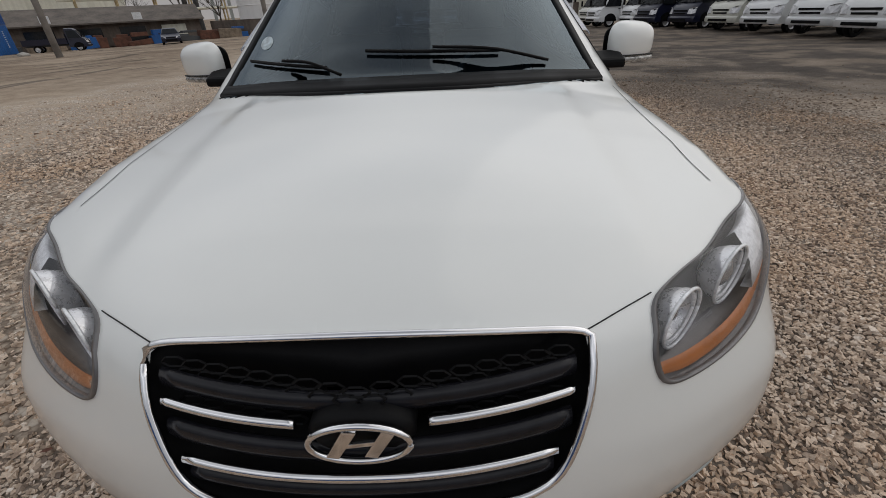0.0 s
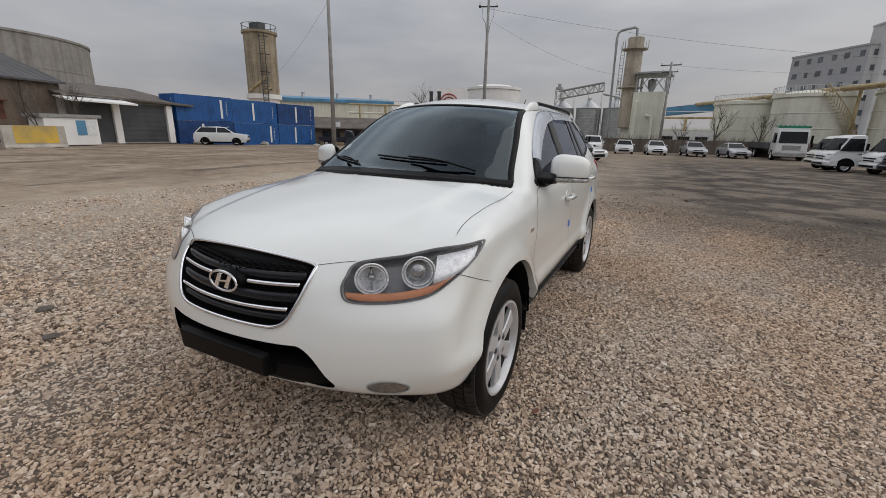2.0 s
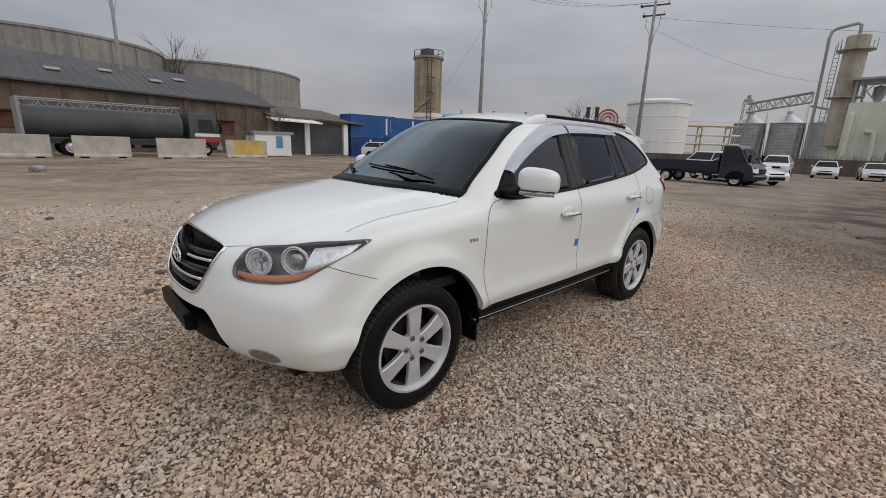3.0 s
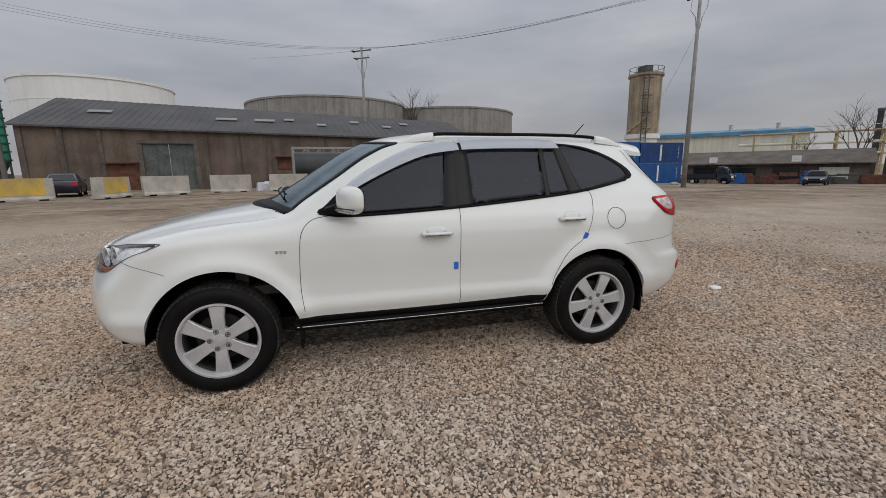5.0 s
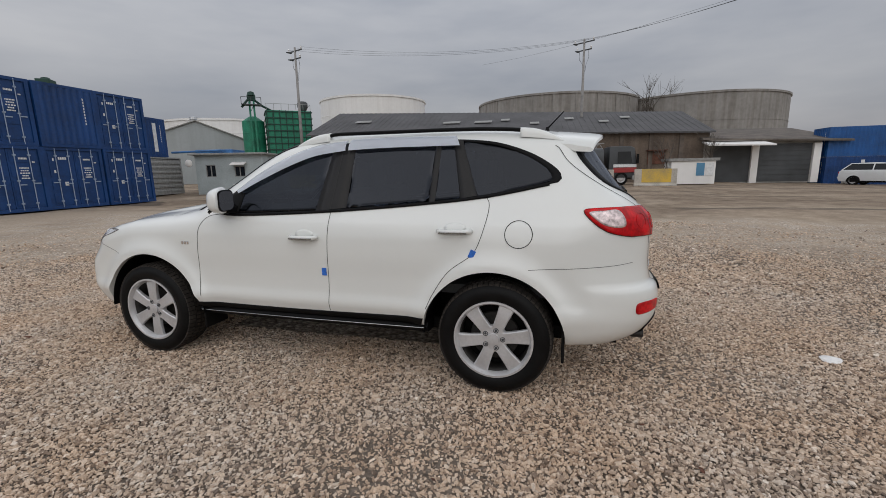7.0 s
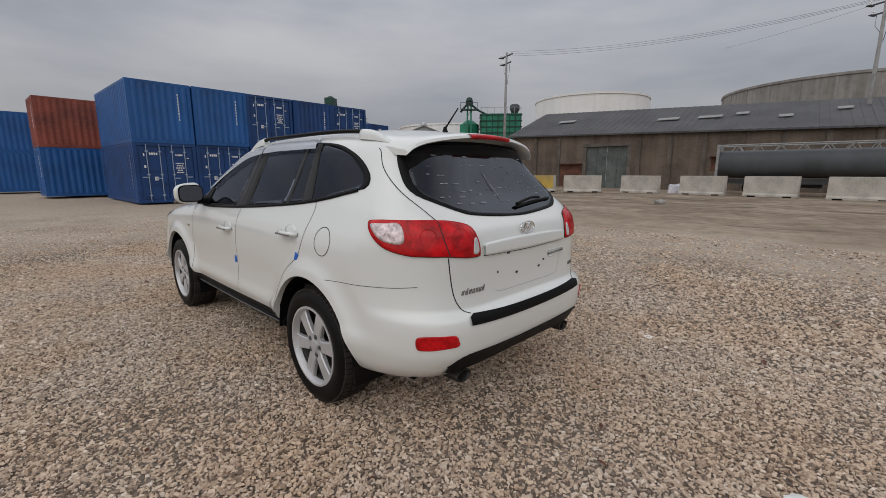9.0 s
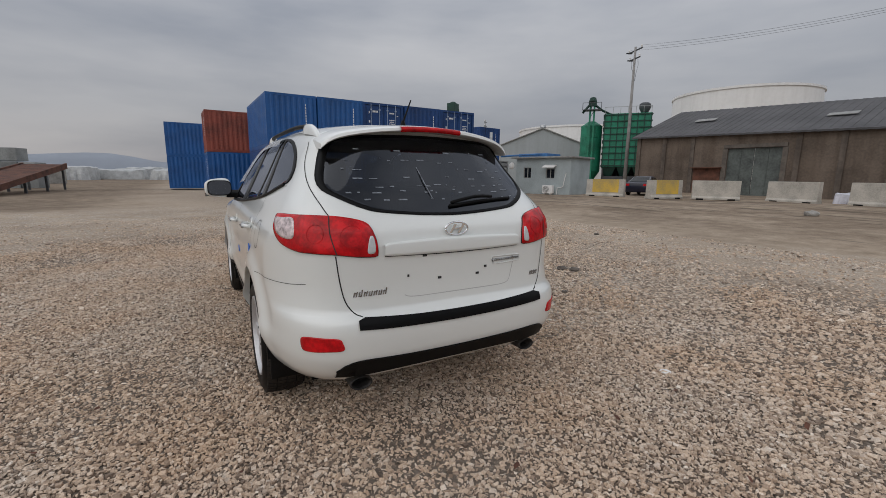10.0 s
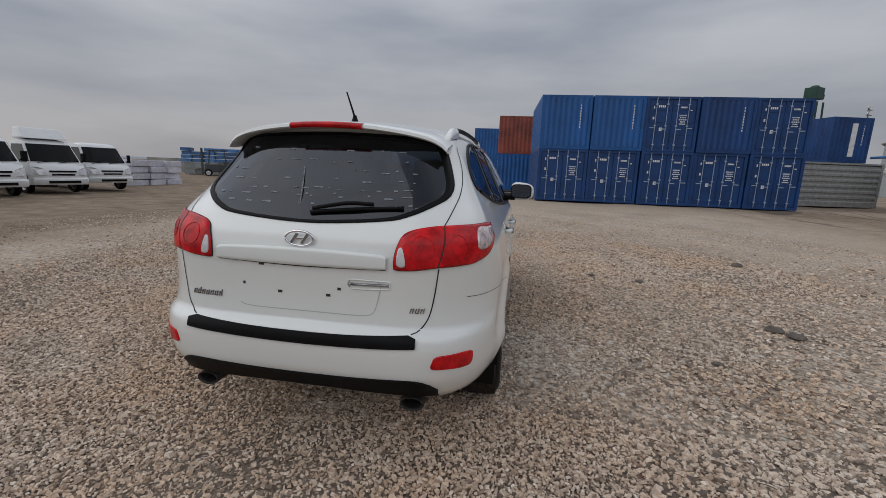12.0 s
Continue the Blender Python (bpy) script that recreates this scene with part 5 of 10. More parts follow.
build_green_silos()
tower = thing("elevator_tower", "slim dark green elevator tower far behind the containers", "tower", m=pose(-46.6, -75.7, 0, 0, 0, 35))
bm = bmesh.new()
for x, y in ((-0.9, -0.9), (0.9, -0.9), (-0.9, 0.9), (0.9, 0.9)):
    tube(bm, (x * 1.5, y * 1.5, 0), (x, y, 14.0), 0.14, n=6)
for k in range(7):
    z = 1.0 + 1.9 * k
    tube(bm, (-1.25, -1.2, z), (1.2, -1.2, z + 1.8), 0.08, n=5)
    tube(bm, (1.25, 1.2, z), (1.25, -1.2, z + 1.8), 0.08, n=5)
part("lattice", bm, M["green_dark"], tower)
bm = bmesh.new()
box(bm, -0.8, 1.4, -0.9, 0.9, 14.4, 16.2)
box(bm, -1.9, -0.8, -0.5, 0.5, 14.6, 15.4)
box(bm, -1.6, -1.2, -0.3, 0.3, 15.4, 16.1)
lathe(bm, [(0.01, 16.6), (0.5, 16.5), (0.7, 16.2), (0.01, 16.2)], (0.3, 0, 0), n=12)
part("head_house", bm, M["green_dark"], tower, bevel=0.1)
bm = bmesh.new()
chain(bm, [(1.2, -0.6, 14.6), (1.9, -0.8, 12.6), (2.3, -0.9, 8.0)], 0.3, 8)
part("spout", bm, M["green_dark"], tower)


def build_utility_pole(label, x, y, h, arms, lamp=False, lean=0.0):
    ob = thing("utility_pole", label, "utility pole", "utility poles", m=at(x, y, arms) @ pose(0, 0, 0, lean, 0, 0))
    bm = bmesh.new()
    tube(bm, (0, 0, -0.3), (0, 0, h), 0.19, 0.10, 14)
    part("pole", bm, M["pole"], ob, smooth=True)
    for z, w in ((h - 0.35, 1.1), (h - 1.1, 0.85)):
        bm = bmesh.new()
        box(bm, -w, w, -0.05, 0.05, z - 0.05, z + 0.05)
        box(bm, -w, -w + 0.2, -0.3, 0.3, z - 0.04, z + 0.03)
        arm = part("crossarm", bm, M["dark_metal"], ob)
        for k in (-1, 0, 1):
            bm = bmesh.new()
            lathe(bm, [(0.01, 0), (0.05, 0), (0.09, 0.06), (0.05, 0.12), (0.09, 0.18), (0.04, 0.28), (0.01, 0.28)], (k * (w - 0.1), 0, z + 0.05), n=8)
            part("insulator", bm, M["white_wall"], arm, "pale ceramic insulator")
    bm = bmesh.new()
    chain(bm, [(-0.5, 0.02, h - 1.2), (-0.55, 0.1, h - 1.9), (-0.2, 0.12, h - 2.4), (-0.12, 0.1, h - 3.2)], 0.02, 5)
    chain(bm, [(0.5, 0.02, h - 1.2), (0.5, 0.1, h - 1.8), (0.2, 0.12, h - 2.5), (0.12, 0.1, h - 3.2)], 0.02, 5)
    part("jumper_cable", bm, M["cable"], ob)
    return ob


POLES = {"D": (-36.9, -25.0, 13.9, 70), "C": (-45.4, 3.3, 14.3, 60), "A": (-23.6, 25.6, 14.6, 40), "B": (-14.2, 35.8, 13.6, 20)}
for key, (x, y, h, a) in POLES.items():
    build_utility_pole("tall grey concrete utility pole with crossarms and wires", x, y, h, a)
build_utility_pole("thin dark distant utility pole", 0.8, 56.5, 10.4, 0)
build_utility_pole("distant utility pole behind the containers", -48.0, -66.0, 12.0, 50)


def build_wires():
    runs = [("D", "C"), ("C", "A"), ("A", "B")]
    for a, b in runs:
        for k in (-1, 0, 1):
            pa, pb = (Vector((POLES[q][0], POLES[q][1], gz(POLES[q][0], POLES[q][1]) + POLES[q][2] - 0.1)) for q in (a, b))
            off = Vector((math.cos(radians(POLES[a][3])), math.sin(radians(POLES[a][3])), 0)) * k
            off2 = Vector((math.cos(radians(POLES[b][3])), math.sin(radians(POLES[b][3])), 0)) * k
            bm = bmesh.new()
            chain(bm, [(pa + off).lerp(pb + off2, s) - Vector((0, 0, 0.9 * 4 * s * (1 - s))) for s in np.linspace(0, 1, 15)], 0.009, 4)
            tagged(part("overhead_wire", bm, M["cable"]), "thin black overhead wire between utility poles", "wire", "overhead wires")
    extra = (((-14.2, 35.8, 12.0), (30, 60, 9)), ((-14.2, 35.8, 11.2), (-4, 61, 9)), ((-23.6, 25.6, 11.0), (-64, 54, 9)), ((-23.6, 25.6, 13.8), (-60, -10, 16)), ((0.8, 56.5, 9.5), (45, 90, 12)))
    for a, b in extra:
        bm = bmesh.new()
        a, b = Vector(a), Vector(b)
        chain(bm, [a.lerp(b, s) - Vector((0, 0, 4 * s * (1 - s))) for s in np.linspace(0, 1, 15)], 0.009, 4)
        tagged(part("overhead_wire", bm, M["cable"]), "thin black overhead wire crossing the yard", "wire", "overhead wires")


build_wires()


# ---- north side: plant, tanks, flats ----
def build_silo_tower():
    ob = thing("silo_tower", "tall tan-brown stained silo on a white base", "silo", m=pose(-69.0, 58.4, -0.8))
    bm = bmesh.new()
    lathe(bm, [(2.85, 8.2), (2.85, 18.6), (3.15, 18.8), (3.15, 19.2), (2.7, 19.2), (0.01, 19.5)], n=32)
    sharp(part("shell", bm, M["tan"], ob), 30)
    bm = bmesh.new()
    lathe(bm, [(2.7, 0), (2.7, 7.2), (3.2, 7.4), (3.2, 8.2), (0.5, 8.2)], n=32)
    sharp(part("base", bm, M["white_wall"], ob), 30)
    bm = bmesh.new()
    for k in range(10):
        a = k * math.tau / 10
        tube(bm, (3.05 * math.cos(a), 3.05 * math.sin(a), 19.2), (3.05 * math.cos(a), 3.05 * math.sin(a), 20.3), 0.05, n=5)
    chain(bm, [(3.05 * math.cos(a), 3.05 * math.sin(a), 20.3) for a in np.linspace(0, math.tau, 25)], 0.05, 5)
    box(bm, -1.5, 0.8, -0.8, 0.8, 19.4, 20.8)
    part("top_rail", bm, M["dark_metal"], ob)
    bm = bmesh.new()
    for s in (-0.35, 0.35):
        tube(bm, (2.75 + s * 0.7, -2.0 + s, 0), (2.75 + s * 0.7, -2.0 + s, 18.5), 0.08, n=6)
    for k in range(36):
        z = 0.5 + k * 0.5
        tube(bm, (2.5, -2.35, z), (3.0, -1.65, z), 0.04, n=5)
    for z in (9, 12, 15, 18):
        chain(bm, [(2.4, -2.6, z), (3.6, -2.7, z), (3.6, -1.2, z), (2.8, -1.2, z)], 0.06, 5)
    part("ladder", bm, M["dark_metal"], ob)
    bm = bmesh.new()
    chain(bm, [(-0.5, -3.0, 8.6), (1.8, -2.6, 10.0), (2.6, -1.7, 11.2)], 0.22, 8)
    chain(bm, [(2.4, -1.9, 8.4), (3.3, -0.9, 9.6)], 0.18, 8)
    part("pipe", bm, M["ochre"], ob)


build_silo_tower()


def build_low_building():
    ob = thing("workshop", "long low grey workshop with dark openings", "building")
    A, B = Vector((-45.5, 46.4)), Vector((-30.5, 57.0))
    d = (B - A).normalized()
    ob.matrix_world = Matrix(((d.x, -d.y, 0, A.x), (d.y, d.x, 0, A.y), (0, 0, 1, -0.9), (0, 0, 0, 1)))
    ln = (B - A).length
    bm = bmesh.new()
    box(bm, 0, ln, 0.3, 7, 0, 2.4)
    part("wall", bm, M["brick"], ob)
    bm = bmesh.new()
    vs = [bm.verts.new(p) for p in ((-0.5, -0.5, 2.3), (ln + 0.5, -0.5, 2.3), (ln + 0.5, 4, 3.9), (-0.5, 4, 3.9))]
    g = bmesh.ops.extrude_face_region(bm, geom=[bm.faces.new(vs)])
    bmesh.ops.translate(bm, verts=[v for v in g["geom"] if isinstance(v, bmesh.types.BMVert)], vec=(0, 0, 0.14))
    part("roof", bm, M["roof_old"], ob)
    for k in range(4):
        bm = bmesh.new()
        s = 1.2 + k * 4.3
        box(bm, s, s + 2.6, 0.22, 0.296, 0.1, 1.9)
        part("opening", bm, M["dark_window"] if k != 3 else M["beige"], ob)
    for k, s in enumerate((3.0, 11.5)):
        bm = bmesh.new()
        box(bm, s, s + 0.9, -0.1, 0.0, 2.5, 3.3)
        part("roof_sign", bm, M["white_mark"], ob, "small pale panel on the roof edge")
    # scrap heaps and crates in front
    rng = random.Random(4)
    for k in range(16):
        bm = bmesh.new()
        s = rng.uniform(0.6, 1.4)
        box(bm, -s, s, -0.5, 0.5, 0, rng.uniform(0.5, 1.1), Matrix.Rotation(rng.uniform(-0.1, 0.1), 4, "Y"))
        box(bm, -s * 0.6, s * 0.7, -0.3, 0.3, 0.9, rng.uniform(1.0, 1.5))
        f = k / 15
        p = A.lerp(B, f * 1.5)
        ob2 = part("scrap_crate", bm, rng.choice((M["dark_metal"], M["wood"], M["rust"], M["container_blue"])), bevel=0.03)
        ob2.matrix_world = at(p.x + rng.uniform(1.2, 2.2), p.y - rng.uniform(1.2, 2.2), rng.uniform(20, 60))
        tagged(ob2, "dark crate of scrap by the workshop", "crate", "crates by the workshop")


build_low_building()


def build_plant():
    blue = thing("factory_hall", "long pale factory hall with a blue roof", "building")
    A, B = Vector((-84, 68)), Vector((-60, 89))
    d = (B - A).normalized()
    blue.matrix_world = Matrix(((d.x, -d.y, 0, A.x), (d.y, d.x, 0, A.y), (0, 0, 1, -1), (0, 0, 0, 1)))
    ln = (B - A).length
    bm = bmesh.new()
    box(bm, 0, ln, 0, 20, 0, 8.4)
    part("wall", bm, M["beige"], blue)
    bm = bmesh.new()
    prism(bm, [(-0.6, 8.4), (20.6, 8.4), (20.6, 8.8), (10, 10.2), (-0.6, 9.1)], "x", -0.5, ln + 0.5)
    part("roof", bm, M["blue_roof"], blue)
    for k in range(4):
        bm = bmesh.new()
        lathe(bm, [(0.01, 9), (0.35, 9), (0.35, 10.5), (0.5, 10.6), (0.01, 10.9)], (3 + k * 8, 2, 0), n=10)
        part("roof_vent", bm, M["steel"], blue)
    # pipe racks between hall and tanks
    for m, bays, top in ((pose(-52, 66, -0.8, 0, 0, 40), 9, 6.6), (pose(-1.5, 66.6, -0.7, 0, 0, -4), 3, 4.4)):
        rack = thing("pipe_rack", "yellowish steel pipe rack with many pipes", "pipe rack", "pipe racks", m=m)
        for k in range(bays):
            bm = bmesh.new()
            x = k * 5.0
            for y in (0, 1.8):
                tube(bm, (x, y, 0), (x, y, top + 0.2), 0.14, n=6)
            for z in (top - 3.2, top - 1.6, top):
                box(bm, x - 0.1, x + 0.1, -0.3, 2.1, z, z + 0.16)
            part("portal_frame", bm, M["ochre"], rack)
        for z, y, r in ((-2.9, 0.2, 0.17), (-2.9, 0.9, 0.12), (-2.9, 1.5, 0.2), (-1.3, 0.4, 0.2), (-1.3, 1.2, 0.14), (0.3, 0.5, 0.15), (0.3, 1.3, 0.1), (1.1, 0.0, 0.05)):
            bm = bmesh.new()
            tube(bm, (-2, y, top + z), (bays * 5.0 - 3.0, y, top + z), r, n=8)
            part("pipe", bm, M["beige"] if r > 0.15 else M["ochre"] if r > 0.11 else M["steel"], rack)
    for x, y, h in ((-44.0, 80.0, 10.4), (-42.4, 80.6, 10.4)):
        ch = thing("chimney", "thin dark steel chimney", "chimney", "thin chimneys", m=pose(x, y, -0.9))
        bm = bmesh.new()
        lathe(bm, [(0.45, 0), (0.36, h - 0.5), (0.44, h - 0.4), (0.44, h), (0.3, h)], n=12)
        part("stack", bm, M["dark_metal"], ch, smooth=True)
    sign = thing("roof_sign", "white square sign with a red arched mark", "sign", m=pose(-45.0, 92.0, 6.0, 0, 0, 28))
    bm = bmesh.new()
    box(bm, -3.5, 3.5, -0.3, 0.3, 0, 5.2)
    part("board", bm, M["white_wall"], sign)
    for r in (0.7, 1.4, 2.1):
        bm = bmesh.new()
        chain(bm, [(-0.7 + r * math.cos(a), -0.36, 1.8 + r * math.sin(a)) for a in np.linspace(-0.3, math.pi + 0.3, 17)], 0.16, 6)
        part("arch", bm, M["car_red"], sign)
    bm = bmesh.new()
    for x in (-3, 0, 3):
        box(bm, x - 0.3, x + 0.3, 0.3, 0.8, -7.0, 2)
    part("support", bm, M["grey_metal"], sign)
    build_tank("storage_tank", "white cylindrical storage tank with a low dome", -24.0, 64.2, 4.1, 8.5, M["white_wall"], 5, 0, False, -0.7)
    for x, r in ((-32.4, 3.9), (-23.4, 3.9), (-15.0, 3.6)):
        bin_ = thing("grain_bin", "grey ribbed steel grain bin with a cone roof", "grain bin", "grain bins", m=pose(x, 154.0, -1.6))
        bm = bmesh.new()
        lathe(bm, [p for k in range(13) for p in ((r, k * 0.9), (r + 0.07, k * 0.9 + 0.3), (r, k * 0.9 + 0.6))], n=40)
        part("shell", bm, M["grey_metal"], bin_)
        bm = bmesh.new()
        lathe(bm, [(r + 0.25, 11.5), (r + 0.25, 11.7), (0.7, 14.2), (0.7, 14.9), (0.01, 15.1)], n=40)
        part("roof", bm, M["steel"], bin_)
        bm = bmesh.new()
        for k in range(18):
            box(bm, r - 0.02, r + 0.16, -0.09, 0.09, 0, 11.4, Matrix.Rotation(k * math.tau / 18, 4, "Z"))
        tagged(part("stiffener", bm, M["grey_metal"], bin_), kind="stuff")
    truss = thing("conveyor_bridge", "grey lattice conveyor bridge over grain bins", "conveyor", m=pose(-33.2, 150.0, -1.6))
    ln, bays = 14.4, 9

    def chord(x, low):
        return 17.0 + 2.4 * x / ln - (2.5 if low else 0.0)
    bm = bmesh.new()
    for y in (0, 1.8):
        tube(bm, (0, y, chord(0, False)), (ln, y, chord(ln, False)), 0.24, n=6)
        tube(bm, (0, y, chord(0, True)), (ln, y, chord(ln, True)), 0.16, n=6)
        for k in range(bays):
            x0, x1 = ln * k / bays, ln * (k + 1) / bays
            tube(bm, (x0, y, chord(x0, k % 2 == 0)), (x1, y, chord(x1, k % 2 == 1)), 0.10, n=5)
            tube(bm, (x1, y, chord(x1, True)), (x1, y, chord(x1, False)), 0.09, n=5)
    tagged(part("lattice", bm, M["grey_metal"], truss), kind="stuff")
    for x in (0.8, 5.2, 9.8, 14.0):
        leg = bmesh.new()
        chain(leg, [(x - 0.7, 0.9, 0), (x, 0.9, chord(x, True)), (x + 0.9, 0.9, 0)], 0.16, 6)
        part("trestle", leg, M["grey_metal"], truss)
    bm = bmesh.new()
    for x in (-1.0, 0.8):
        for y in (0.0, 1.8):
            tube(bm, (x, y, 0), (x, y, 17.6), 0.12, n=5)
    for k in range(10):
        tube(bm, (-1.0, 0.0, 1 + 1.7 * k), (0.8, 0.0, 2.5 + 1.7 * k), 0.08, n=4)
    box(bm, -0.9, 1.0, -0.2, 2.0, 17.6, 18.3)
    box(bm, -0.4, 0.5, 0.3, 1.4, 18.3, 19.4)
    part("head_frame", bm, M["grey_metal"], truss)
    bm = bmesh.new()
    chain(bm, [(ln, 0.9, chord(ln, True) - 1.0), (ln + 5.0, 0.9, chord(ln, True) - 2.2), (ln + 9.0, 0.9, chord(ln, True) - 6.5)], 0.3, 8)
    part("spout", bm, M["grey_metal"], truss)
    # pale process tower
    tower = thing("process_tower", "pale process building with a tall duct and column", "tower", m=pose(-4.6, 60.0, -0.7, 0, 0, -4))
    bm = bmesh.new()
    box(bm, 1.5, 5.2, 0, 5, 0, 7.6)
    box(bm, 0.3, 1.5, 1.2, 4.6, 0, 7.2)
    part("block", bm, M["pale_green"], tower)
    bm = bmesh.new()
    for x in (1.7, 5.1):
        for y in (0.2, 4.8):
            box(bm, x - 0.1, x + 0.1, y - 0.1, y + 0.1, 7.6, 9.9)
    box(bm, 1.3, 5.5, -0.2, 5.2, 9.8, 10.0)
    for x in (1.7, 3.4):
        tube(bm, (x, 0.2, 7.6), (x + 1.7, 0.2, 9.8), 0.06, n=5)
        tube(bm, (x + 1.7, 0.2, 7.6), (x, 0.2, 9.8), 0.06, n=5)
    lathe(bm, [(0.01, 9.4), (0.5, 9.2), (0.5, 8.3), (0.2, 7.6)], (3.3, 2.0, 0), n=14)
    part("top_frame", bm, M["grey_metal"], tower)
    bm = bmesh.new()
    lathe(bm, [(0.01, 3.0), (1.05, 3.2), (1.0, 13.4), (1.0, 13.5), (1.0, 14.3), (0.85, 14.4), (0.01, 14.5)], (0.75, 1.5, 0), n=20)
    for z in (8.2, 12.9):
        lathe(bm, [(0.8, z), (1.6, z), (1.6, z + 0.12), (0.8, z + 0.12)], (0.75, 1.5, 0), n=16)
        for k in range(8):
            a = k * math.tau / 8
            tube(bm, (0.75 + 1.55 * math.cos(a), 1.5 + 1.55 * math.sin(a), z), (0.75 + 1.55 * math.cos(a), 1.5 + 1.55 * math.sin(a), z + 1.1), 0.04, n=4)
    sharp(part("column", bm, M["column"], tower), 30)
    bm = bmesh.new()
    chain(bm, [(-1.35, 0.8, 0), (-1.4, 0.8, 7), (-1.55, 0.9, 14.4), (-1.45, 1.0, 15.0), (-1.1, 1.1, 15.3), (0.4, 1.5, 15.6), (0.7, 1.5, 15.4), (0.75, 1.5, 14.5)], 0.16, 10)
    part("duct", bm, M["grey_metal"], tower)
    bm = bmesh.new()
    for s in (-0.22, 0.22):
        tube(bm, (-0.55 + s, 0.6, 2), (-0.55 + s, 0.6, 13.5), 0.04, n=5)
    for k in range(28):
        tube(bm, (-0.77, 0.6, 2.2 + k * 0.4), (-0.33, 0.6, 2.2 + k * 0.4), 0.025, n=4)
    part("ladder", bm, M["grey_metal"], tower)
    for pts in ([(3.4, 0.05, 4.6), (3.4, -0.3, 4.7), (4.0, -0.35, 4.5), (4.1, -0.35, 1.2)], [(2.0, 0.05, 6.4), (2.0, -0.3, 6.4), (2.0, -0.35, 0.2)]):
        bm = bmesh.new()
        chain(bm, pts, 0.2, 10)
        part("vent_pipe", bm, M["pale_green"], tower)
    # beige tanks with pipes and a stair
    for x, y, r, h in ((11.0, 67.3, 4.3, 6.3), (15.9, 61.4, 3.8, 6.7), (27.8, 57.5, 7.5, 6.9)):
        build_tank("fuel_tank", "large cream-green ribbed tank with rails on top", x, y, r, h, M["beige"], 4, 0, True, -0.7)
    bridge = thing("pipe_bridge", "blue covered pipe bridge with pale pipes", "pipe bridge")
    P0, P1 = Vector((5.5, 70.0, 5.9)), Vector((36.0, 43.0, 7.9))
    d = (P1 - P0).normalized()
    bm = bmesh.new()
    for off, r in ((0.0, 0.2), (0.5, 0.14), (0.95, 0.22)):
        chain(bm, [P0 + Vector((-off, -off, 0)), P1 + Vector((-off, -off, 0))], r, 8)
    part("pipe", bm, M["ochre"], bridge)
    bm = bmesh.new()
    q = d.to_track_quat("X", "Z").to_matrix().to_4x4()
    box(bm, -9, 6.5, -0.9, 0.7, -1.0, 0.1, Matrix.Translation(P0) @ q)
    part("cover", bm, M["blue_roof"], bridge)
    for k in range(8):
        bm = bmesh.new()
        p = P0.lerp(P1, (k + 0.5) / 8)
        tube(bm, (p.x, p.y, -0.6), (p.x, p.y, p.z + 0.4), 0.16, n=8)
        part("post", bm, M["ochre"], bridge)
    stair = thing("tank_stair", "yellowish steel stair curving up a tank", "stair", m=pose(15.9, 61.4, -0.7))
    bm = bmesh.new()
    for k in range(22):
        a = radians(-92 + k * 3.4)
        r = 4.25
        z = 6.9 - k * 0.31
        box(bm, r - 0.35, r + 0.35, -0.12, 0.12, z - 0.05, z, Matrix.Rotation(a, 4, "Z"))
        tube(bm, ((r + 0.35) * math.cos(a), (r + 0.35) * math.sin(a), z), ((r + 0.35) * math.cos(a), (r + 0.35) * math.sin(a), z + 1.0), 0.04, n=4)
    chain(bm, [(4.6 * math.cos(radians(-92 + k * 3.4)), 4.6 * math.sin(radians(-92 + k * 3.4)), 7.9 - k * 0.31) for k in range(22)], 0.05, 5)
    part("flight", bm, M["ochre"], stair)
    store = thing("brown_store", "brown sheet clad store beside the tanks", "building", m=pose(25.5, 43.5, -0.5, 0, 0, -40))
    bm = bmesh.new()
    box(bm, -3.6, 7, 0, 6, 0, 6.3)
    part("wall", bm, M["store_brown"], store)
    for k in range(9):
        bm = bmesh.new()
        x = -3.0 + k * 1.05
        box(bm, x, x + 0.55 + 0.2 * (k % 3), -0.17, -0.152, 6.0, 6.35)
        part("sign_bar", bm, M["dark_metal"], store)
    bm = bmesh.new()
    box(bm, -3.8, 7.2, -0.15, 6.2, 5.75, 6.6)
    part("fascia", bm, M["white_wall"], store)
    wall = thing("yard_wall", "dark low boundary wall behind parked cars", "wall", m=pose(-30, 58.5, -0.9, 0, 0, -4))
    bm = bmesh.new()
    box(bm, 0, 46, 0, 0.3, 0, 2.0)
    part("wall", bm, M["brick"], wall)
    office = thing("site_office", "low white site office with a row of windows", "building", m=pose(0.2, 62.5, -0.8, 0, 0, -3))
    bm = bmesh.new()
    box(bm, 0, 6.6, 0, 4, 0, 3.0)
    part("wall", bm, M["white_wall"], office)
    for k in range(3):
        bm = bmesh.new()
        box(bm, 0.6 + k * 2.0, 2.0 + k * 2.0, -0.04, -0.003, 1.2, 2.3)
        part("window", bm, M["dark_window"], office)


build_plant()


